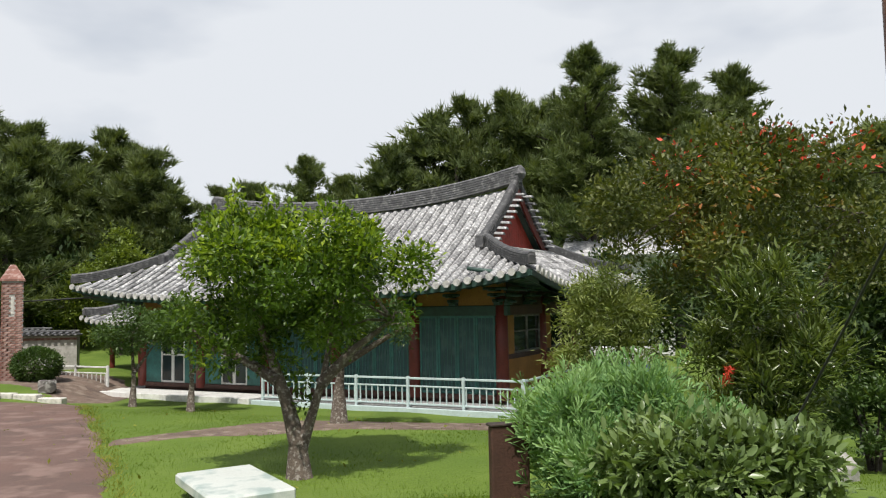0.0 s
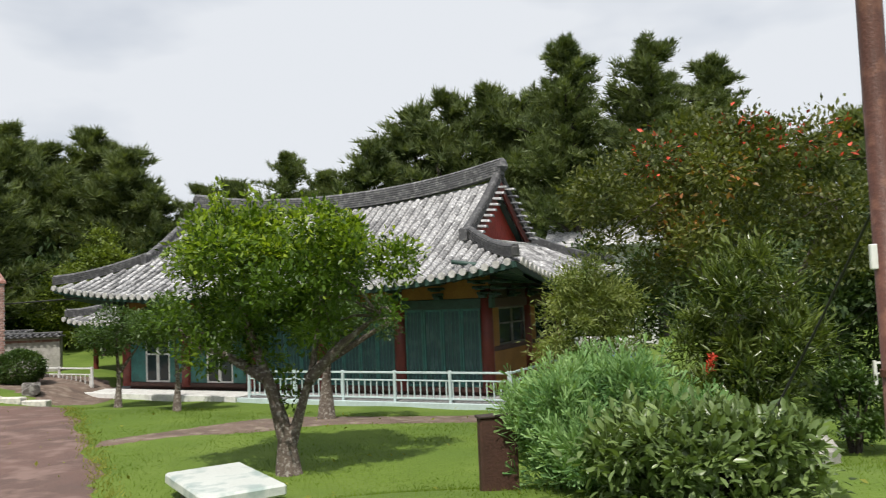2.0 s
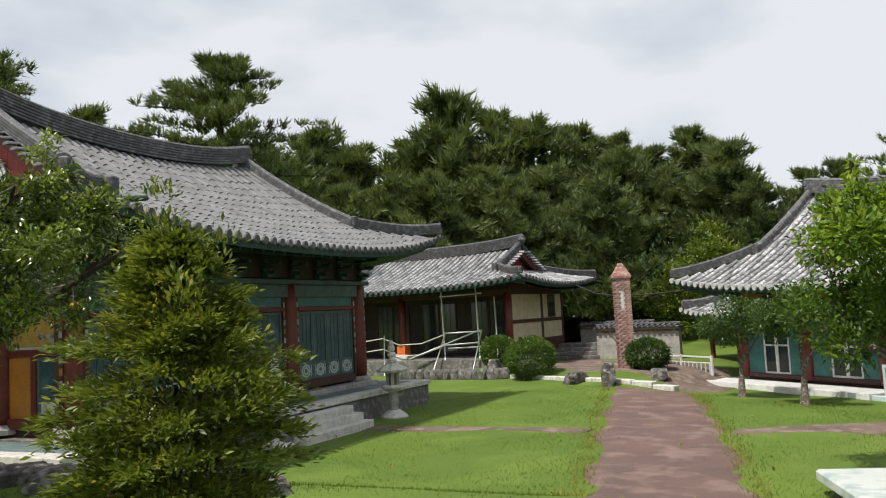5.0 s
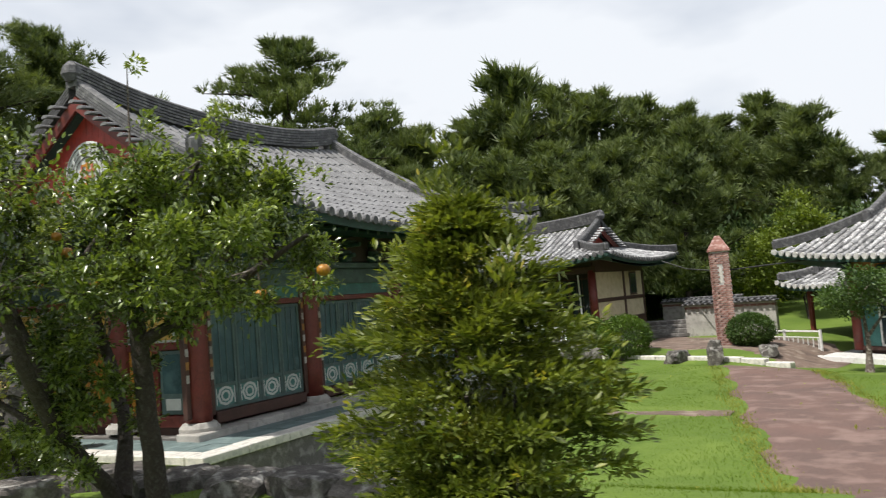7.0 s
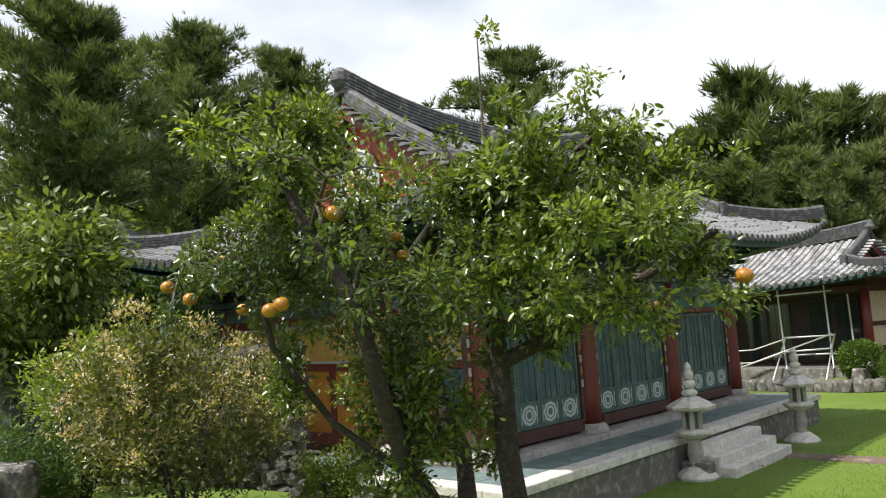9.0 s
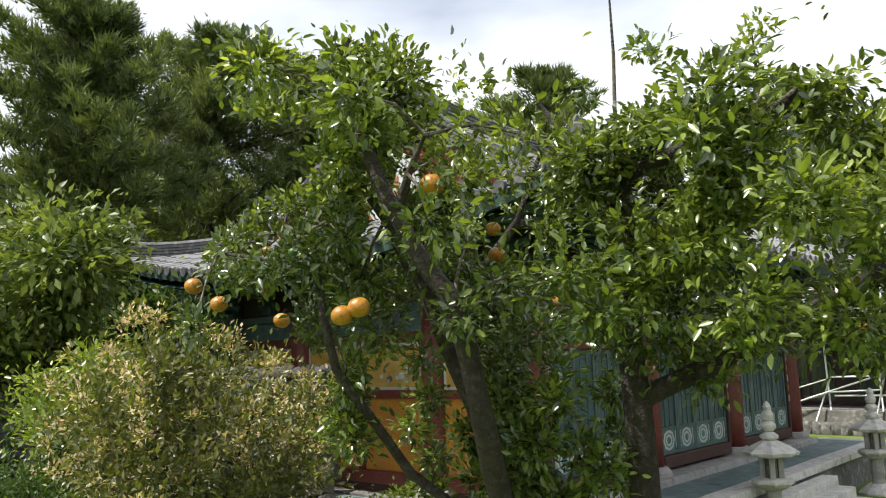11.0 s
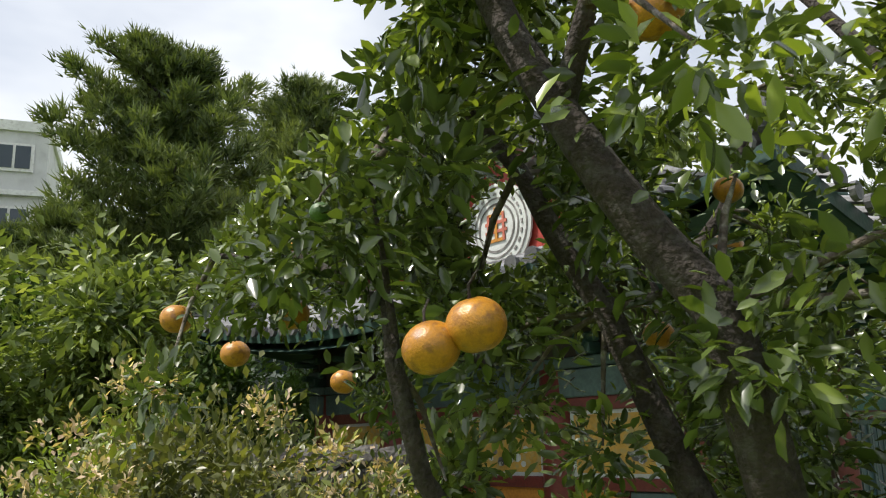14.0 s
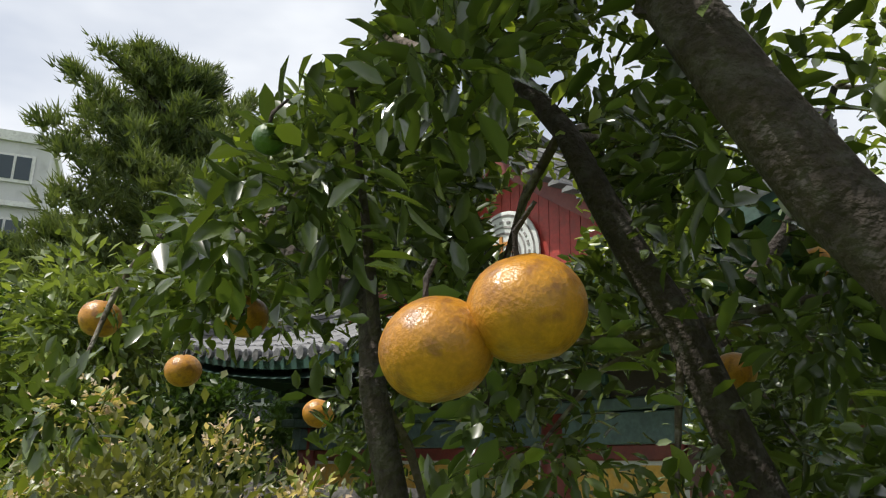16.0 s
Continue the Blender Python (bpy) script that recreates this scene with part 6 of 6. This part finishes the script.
def capped_wall(x, y, turn, length, h, face_mat, label):
    z = gz(x, y)
    w = empty("garden_wall", pose(x, y, z, 0, 0, turn), label, "wall", kind="structure")
    part("wall_body", box(0, length, -0.12, 0.12, -0.3, h), face_mat, w)
    part("brick_band", box(0, length, -0.125, 0.125, h - 0.14, h - 0.06), M_BRICK, w)
    tv, tf = tile_template(0.07, 0.34)
    part("coping_bed", box(-0.05, length + 0.05, -0.27, 0.27, h, h + 0.07, 0.02), M_TILE_DARK, w)
    tm = bpy.data.meshes.get("coping_tile") or mesh_of("coping_tile", tv, tf, M_TILE_DARK)
    for k in range(int(length / 0.22)):
        for s in (0, 180):
            part("coping_tile", tm, M_TILE_DARK, w, at=pose(0.1 + k * 0.22, 0, h + 0.11, -12 if s == 0 else -12, 0, s))
    part("coping_ridge", box(-0.05, length + 0.05, -0.06, 0.06, h + 0.12, h + 0.2, 0.02), M_TILE_DARK, w)


capped_wall(-18.3, 26.7, 8, 3.3, 1.15, M_STONE, "pale rendered garden wall with dark tile coping")
capped_wall(-21.0, 29.4, 5, 3.4, 1.2, M_STONE, "pale rendered garden wall with dark tile coping behind")
stairs = empty("stone_stairs", pose(-19.0, 26.2, -0.45, 0, 0, 25), "short worn stone stairs beside the small hall", "stairs")
for k in range(4):
    part("step", box(-0.9, 0.9, k * 0.3, 1.6, k * 0.15, k * 0.15 + 0.145, 0.015), M_STONE_DK, stairs)
kerb = empty("kerb", pose(0, 0, 0), "pale concrete kerb between lawn and courtyard", "kerb", kind="structure")
for k in range(9):
    a, b = Vector((-18.2, 21.35)), Vector((-11.5, 20.45))
    p = a.lerp(b, k / 9)
    part("kerb_stone", box(0.01, 0.74, -0.12, 0.12, -0.1, 0.09, 0.02), M_STONE_WHITE, kerb, at=pose(p.x, p.y, gz(p.x, p.y), 0, 0, -7.6))
bank = empty("low_stone_wall", pose(0, 0, 0), "low dark dry-stone retaining wall before the small hall", "wall")
for k in range(16):
    p = Vector((-22.6, 20.2)).lerp(Vector((-18.4, 21.3)), k / 15)
    part("stone", rock_mesh("stone", M_STONE_DK, 0.24, 0.2, 0.28, 300 + k, 2, 0.25), M_STONE_DK, bank, at=pose(p.x, p.y, gz(p.x, p.y) + 0.14, 0, 0, k * 37))


def rock(x, y, sx, sy, sz, seed, label="rough dark volcanic rock", mat=None, up=0.3, group="rocks"):
    return thing("rock", rock_mesh("rock", mat or M_ROCK, sx, sy, sz, seed, 4, 0.4), None, pose(x, y, gz(x, y) + sz * up, 0, 0, seed * 41), label, "rock", group)


rock(-13.6, 20.3, 0.26, 0.26, 0.62, 1, "upright rough rock at the end of the path")
rock(-15.0, 20.6, 0.48, 0.3, 0.32, 2, "flat dark rock by the kerb")
rock(-12.7, 21.6, 0.5, 0.3, 0.24, 3, "flat dark rock by the kerb")
rock(-17.4, 21.2, 0.42, 0.35, 0.55, 4, "dark boulder before the clipped bush")
rock(-19.2, 21.6, 0.3, 0.3, 0.5, 5, "dark boulder before the clipped bush")
for k, (x, y, s) in enumerate(((-10.7, 2.95, 0.55), (-9.9, 3.3, 0.5), (-9.1, 3.65, 0.48), (-8.3, 3.95, 0.55), (-7.6, 4.25, 0.5), (-6.9, 4.5, 0.4))):
    rock(x, y, s * 1.15, s * 0.8, s * 0.45, 10 + k, "weathered rock edging the terrace", up=0.05, group="terrace rocks")
rock(-9.75, 1.75, 0.55, 0.45, 0.35, 20, "weathered rock under the citrus tree")
rock(-12.0, -0.75, 0.75, 0.6, 0.75, 21, "large dark boulder beside shrubs")
rock(-13.0, 2.6, 0.35, 0.25, 0.2, 22, "small rock by the shrub bed")
rock(3.95, 11.2, 0.62, 0.5, 0.34, 23, "pale rounded stone at the laurel's foot", M_STONE)

# dry-stone wall beside the great hall
dsw = empty("dry_stone_wall", pose(0, 0, 0), "tall dark dry-stone wall of volcanic stones", "wall")
sm = [rock_mesh("stone", M_ROCK_DK, 0.21, 0.15, 0.15, 400 + k, 2, 0.55) for k in range(8)]
rw = np.random.default_rng(9)
A0, B0 = Vector((-15.0, 3.15)), Vector((-18.2, -0.6))
core = box(0, (B0 - A0).length, -0.12, 0.12, -0.3, 2.1)
part("wall_core", core, M_STONE_DK, dsw, at=pose(A0.x, A0.y, gz(A0.x, A0.y), 0, 0, math.degrees(math.atan2((B0 - A0).y, (B0 - A0).x))))
nrm = Vector((-(B0 - A0).y, (B0 - A0).x)).normalized()
nrm = nrm if nrm.x > 0 else -nrm
for row in range(11):
    for k in range(17):
        p = A0.lerp(B0, (k + (0.5 if row % 2 else 0) + rw.uniform(-0.15, 0.15)) / 17.5) + nrm * 0.1
        part("stone", sm[rw.integers(0, 8)], M_ROCK_DK, dsw, at=pose(p.x, p.y, gz(A0.x, A0.y) + 0.05 + row * 0.195, rw.uniform(-25, 25), rw.uniform(-25, 25), rw.uniform(0, 360)))

# ---- white slab table on the lawn ----
slab = empty("stone_slab", pose(-3.15, 10.0, gz(-3.15, 10.0), 0, 0, -53), "large pale weathered stone slab lying on blocks", "slab")
bm = box(-0.82, 0.82, -0.48, 0.48, 0.13, 0.27, 0.025)
part("top", bm, M_SLAB, slab)
for x in (-0.5, 0.5):
    part("block", box(x - 0.12, x + 0.12, -0.35, 0.35, -0.1, 0.13, 0.02), M_STONE_DK, slab)

# ---- brown pole, wires, sign board ----
pole = empty("utility_pole", pose(2.39, 5.2, gz(2.39, 5.2)), "tall brown painted steel pole", "pole")
part("shaft", tube([(0, 0, -0.3), (0, 0, 3.0), (0, 0, 7.5)], [0.070, 0.068, 0.066], 20), M_RUST, pole)
part("collar", lathe([(0.078, 1.05), (0.078, 1.09)], 20), M_RUST, pole)
part("label_plate", box(-0.10, -0.06, -0.03, 0.0, 1.64, 1.78, 0.005), M_WHITE, pole)
w1 = thing("guy_wire", tube([(2.75, 9.6, -0.5), (2.95, 7.6, 1.3), (3.25, 4.4, 4.3)], 0.012, 6), M_WIRE, pose(0, 0, 0), "thin taut guy wire slanting across the shrubs", "wire", "wires")
w2 = thing("guy_wire", tube([(5.4, 13.5, 0.7), (4.6, 9.4, 1.7), (3.9, 6.0, 2.6)], 0.008, 6), M_WIRE, pose(0, 0, 0), "thin taut guy wire behind the pole", "wire", "wires")
part("anchor", tube([(2.75, 9.6, -0.9), (2.75, 9.6, -0.45)], 0.03, 8), M_WIRE, w1)
part("anchor", tube([(5.4, 13.5, -0.9), (5.4, 13.5, 0.72)], 0.03, 8), M_WIRE, w2)
w3 = thing("cable", tube([(-19.0, 26.5, 2.45), (-17.2, 25.2, 2.05), (-14.78, 23.2, 1.85), (-11.5, 24.0, 2.0)], 0.022, 6), M_WIRE, pose(0, 0, 0), "dark cable sagging from hall to chimney", "wire", "wires")
sign = empty("sign_board", pose(0.02, 7.6, gz(0.02, 7.6), 0, 0, 20), "dark brown wooden sign post beside the juniper", "sign")
part("board", box(-0.02, 0.32, -0.05, 0.05, -0.1, 0.62, 0.012), M_BROWN, sign)
part("top_cap", box(-0.035, 0.335, -0.065, 0.065, 0.62, 0.645, 0.008), M_DARKWALL, sign)
pot = thing("clay_tub", lathe([(0.2, 0), (0.24, 0.05), (0.28, 0.5), (0.30, 0.52), (0.30, 0.58), (0.25, 0.58)], 18), M_BRICK, pose(1.05, 17.2, gz(1.05, 17.2) - 0.02), "reddish brown tub beside the veranda corner", "tub")
tarp = thing("covered_stack", box(-0.9, 0.9, -0.4, 0.4, 0, 0.9, 0.12), M_BLUE, pose(2.9, 22.5, gz(2.9, 22.5) - 0.05, 0, 0, -15), "blue tarpaulin over a stack behind the hall", "tarpaulin")
part("pale_sheet", box(-0.85, 0.85, -0.36, 0.36, 0.9, 1.35, 0.08), M_WHITE, tarp)

# ---- scaffold, ropes and covered post at the small hall ----
sc = empty("scaffold", AT_C @ pose(3.3, -HC_D - 0.95, 0.0), "light metal pipe scaffold before the small hall", "scaffold")
for a, b in (((-0.72, 0, -0.5), (-0.79, 0, 2.65)), ((0.80, 0, -0.5), (0.74, 0, 2.65)), ((-0.85, -0.03, 2.41), (1.0, -0.03, 2.45)), ((-0.7, -0.03, 1.0), (0.95, -0.03, 1.03)), ((-0.6, 0.04, 0.42), (1.3, 0.04, 0.46)), ((-1.15, -0.3, -0.5), (-0.62, -0.05, 1.05)), ((0.6, -0.3, -0.5), (0.95, -0.05, 1.1)), ((1.3, 0.5, -0.1), (1.25, 0.5, 2.3)), ((-2.2, -0.3, 0.05), (0.9, -0.12, 1.08)), ((-0.6, -0.3, 0.55), (0.8, -0.1, 0.62))):
    part("pipe", tube([a, b], 0.028, 8), M_METAL, sc)
rope = empty("rope_barrier", AT_C @ pose(0, 0, 0), "white rope strung between stakes before the hall", "rope")
for z in (0.88, 0.45):
    part("rope", tube([(-2.6, -HC_D - 1.0, z - 0.1), (-1.4, -HC_D - 1.0, z - 0.12), (-0.3, -HC_D - 1.0, z)], 0.02, 6), M_ROPE, rope)
    part("rope", tube([(-0.3, -HC_D - 1.0, z), (0.5, -HC_D - 1.0, z - 0.28), (1.5, -HC_D - 0.98, z - 0.25), (2.5, -HC_D - 0.95, z + 0.05)], 0.02, 6), M_ROPE, rope)
for x in (-2.6, -0.3):
    part("stake", tube([(x, -HC_D - 1.0, -0.6), (x + 0.05, -HC_D - 0.98, 1.0)], 0.025, 6), M_METAL, rope)
cv = thing("post_cover", lathe([(0.27, 0), (0.28, 0.03), (0.27, 0.5), (0.23, 0.53)], 4), M_ORANGECLOTH, AT_C @ pose(0, -HC_D, -0.01, 0, 0, 45), "orange protective cover round a red post", "cover")
sheet = thing("white_bag", rock_mesh("white_bag", M_WHITE, 0.5, 0.4, 0.16, 77, 3, 0.3), None, AT_C @ pose(0.35, -HC_D - 0.62, 0.06), "crumpled white sheet on the stone edge", "sheet")

# white plastic chair on the platform at the hall's end
chair = empty("plastic_chair", AT_P @ pose(-4.98, 0.55, 0.0, 0, 0, 200), "white moulded plastic chair standing on the paving", "chair")
part("seat", box(-0.21, 0.21, -0.20, 0.22, 0.41, 0.44, 0.012), M_WHITE, chair)
bm = bmesh.new()
for k in range(5):
    add_box(bm, -0.19 + k * 0.08, -0.13 + k * 0.08, 0.19, 0.22, 0.47, 0.80, 0.006)
add_box(bm, -0.21, 0.21, 0.185, 0.225, 0.80, 0.86, 0.015)
part("backrest", bm, M_WHITE, chair)
for x, y in ((-0.19, -0.18), (0.19, -0.18), (-0.19, 0.2), (0.19, 0.2)):
    part("leg", tube([(x * 1.12, y * 1.12, 0.0), (x, y, 0.42)], [0.018, 0.024], 8), M_WHITE, chair)
for x in (-0.23, 0.23):
    part("armrest", tube([(x, -0.18, 0.42), (x * 1.08, -0.17, 0.62), (x * 1.08, 0.1, 0.63), (x, 0.21, 0.66)], 0.02, 8), M_WHITE, chair)

# ---- far buildings ----
def block_building(name, at, w, d, h, floors, bays, wall, label, glaze=None):
    b = empty(name, at, label, "building")
    part("wall", box(0, w, 0, d, -2, h), wall, b)
    part("parapet", box(-0.15, w + 0.15, -0.15, d + 0.15, h, h + 0.5), M_WHITE, b)
    fh = h / floors
    for f in range(floors):
        for k in range(bays):
            y0 = d * (k + 0.2) / bays
            y1 = d * (k + 0.8) / bays
            wf = part("window", box(w, w + 0.1, y0, y1, f * fh + fh * 0.35, f * fh + fh * 0.8), M_WHITE, b)
            part("pane", box(w + 0.1, w + 0.13, y0 + 0.15, (y0 + y1) / 2 - 0.06, f * fh + fh * 0.40, f * fh + fh * 0.76), M_GLASS, wf)
            part("pane", box(w + 0.1, w + 0.13, (y0 + y1) / 2 + 0.06, y1 - 0.15, f * fh + fh * 0.40, f * fh + fh * 0.76), M_GLASS, wf)
        part("floor_band", box(w, w + 0.25, 0, d, f * fh - 0.1, f * fh + 0.15), M_WHITE, b)


block_building("apartment_block", pose(-47, 1.0, gz(-47, 1)), 5, 6.5, 12.6, 4, 2, M_BLDG_GREY, "dark grey apartment house with white-framed windows behind pines")
block_building("apartment_block", pose(-54, -15.6, gz(-54, -14)), 6, 11.5, 15.6, 5, 4, M_BLDG, "pale multi-storey building beyond the pines")
fh_ = empty("small_house", pose(2.6, 35, gz(2.6, 35), 0, 0, -12), "small white house with grey tiled roof behind the hall", "house")
part("wall", box(0, 4.0, 0, 4, -0.5, 4.4), M_BLDG, fh_)
part("roof", sweep([(-0.5, 2, 4.4), (4.5, 2, 4.4)], [(2.5, 0), (0, 1.3), (-2.5, 0), (-2.4, -0.15), (2.4, -0.15)]), M_TILE_A, fh_)
part("window", box(1.4, 2.4, -0.05, 0.02, 2.9, 3.8), M_GLASS, fh_)
rh_ = empty("red_roof_house", pose(25, 52, gz(25, 52), 0, 0, -20), "distant white house with red roof above the trees", "house")
part("wall", box(0, 6, 0, 5, -1, 12.2), M_BLDG, rh_)
part("roof", sweep([(-0.5, 2.5, 12.2), (6.5, 2.5, 12.2)], [(3.2, 0), (0, 2.0), (-3.2, 0), (-3.1, -0.15), (3.1, -0.15)]), M_REDROOF, rh_)
part("chimney", box(2.0, 2.6, 1.6, 2.2, 13, 14.6), M_BRICK, rh_)
railing(pose(8.0, 18.2, gz(8, 18.2), 0, 0, 4), 8.0, 0.8, 0.5, M_WHITE, "fence", "low white fence at the lawn's far edge", "", 2.0)

# ---- grass: blades over the lawn, straw along the path edges ----
rg = np.random.default_rng(31)


def in_path(x, y):
    t = np.interp(y, [6.2, 9.05, 12.6, 20.1], [-4.6, -6.5, -8.8, -13.5])
    u = np.interp(y, [6.6, 9.73, 13.2, 20.1], [-2.4, -4.4, -6.44, -10.8])
    return (x > t - 0.05) & (x < u + 0.05) & (y < 20.2)


gp = np.stack([rg.uniform(-16, 8, 150000), rg.uniform(3.0, 20.3, 150000)], -1)
loc = gp - np.array((-18.1, 8.34))
lx, ly = loc @ np.array((-0.342, 0.94)), loc @ np.array((-0.94, -0.342))
onb = (np.abs(lx) < 5.8) & (np.abs(ly) < 4.6)
hallside = (gp[:, 0] - 0.4) * 0.375 + (gp[:, 1] - 18.5) * 0.927 > -1.4
keep = ~in_path(gp[:, 0], gp[:, 1]) & ~onb & ~hallside
gp = gp[keep][:95000]
g3 = np.concatenate([gp, (ground_z(gp[:, 0], gp[:, 1]) - 0.005)[:, None]], 1)
BLADE = ([(0, 0.10, 0), (0, -0.10, 0), (1, 0, 0.1)], [(0, 1, 2)])
grass = new("lawn_grass", foliage("lawn_grass", M_GRASS, g3, np.tile((0, 0, 1.0), (len(g3), 1)), rg.uniform(0.022, 0.05, len(g3)), BLADE, 5, 0.45))
tagged(grass, "short bright green mown grass blades", "grass", kind="stuff")
ts = rg.random(5000)
yy = 6.5 + ts * 13.5
side_x = np.where(rg.random(5000) < 0.5, np.interp(yy, [6.2, 9.05, 12.6, 20.1], [-4.6, -6.5, -8.8, -13.5]), np.interp(yy, [6.6, 9.73, 13.2, 20.1], [-2.4, -4.4, -6.44, -10.8]))
xx = side_x + rg.normal(0, 0.14, 5000)
s3 = np.stack([xx, yy, ground_z(xx, yy)], -1)
straw = new("straw_grass", foliage("straw_grass", M_DRYGRASS, s3, np.tile((0, 0, 0.8), (5000, 1)), rg.uniform(0.04, 0.09, 5000), BLADE, 6, 0.7))
tagged(straw, "yellowish straggling grass along the path edges", "grass", kind="stuff")
lz = np.stack([rg.uniform(-14, 6, 240), rg.uniform(6, 19, 240)], -1)
l3 = np.concatenate([lz, (ground_z(lz[:, 0], lz[:, 1]) + 0.04)[:, None]], 1)
fallen = new("fallen_leaves", foliage("fallen_leaves", M_DRYGRASS, l3, np.tile((1.0, 0, 0), (240, 1)), rg.uniform(0.05, 0.1, 240), LEAF_SIMPLE, 8, 0.8))
tagged(fallen, "scattered dry yellow leaves on the lawn", "leaves", kind="stuff")
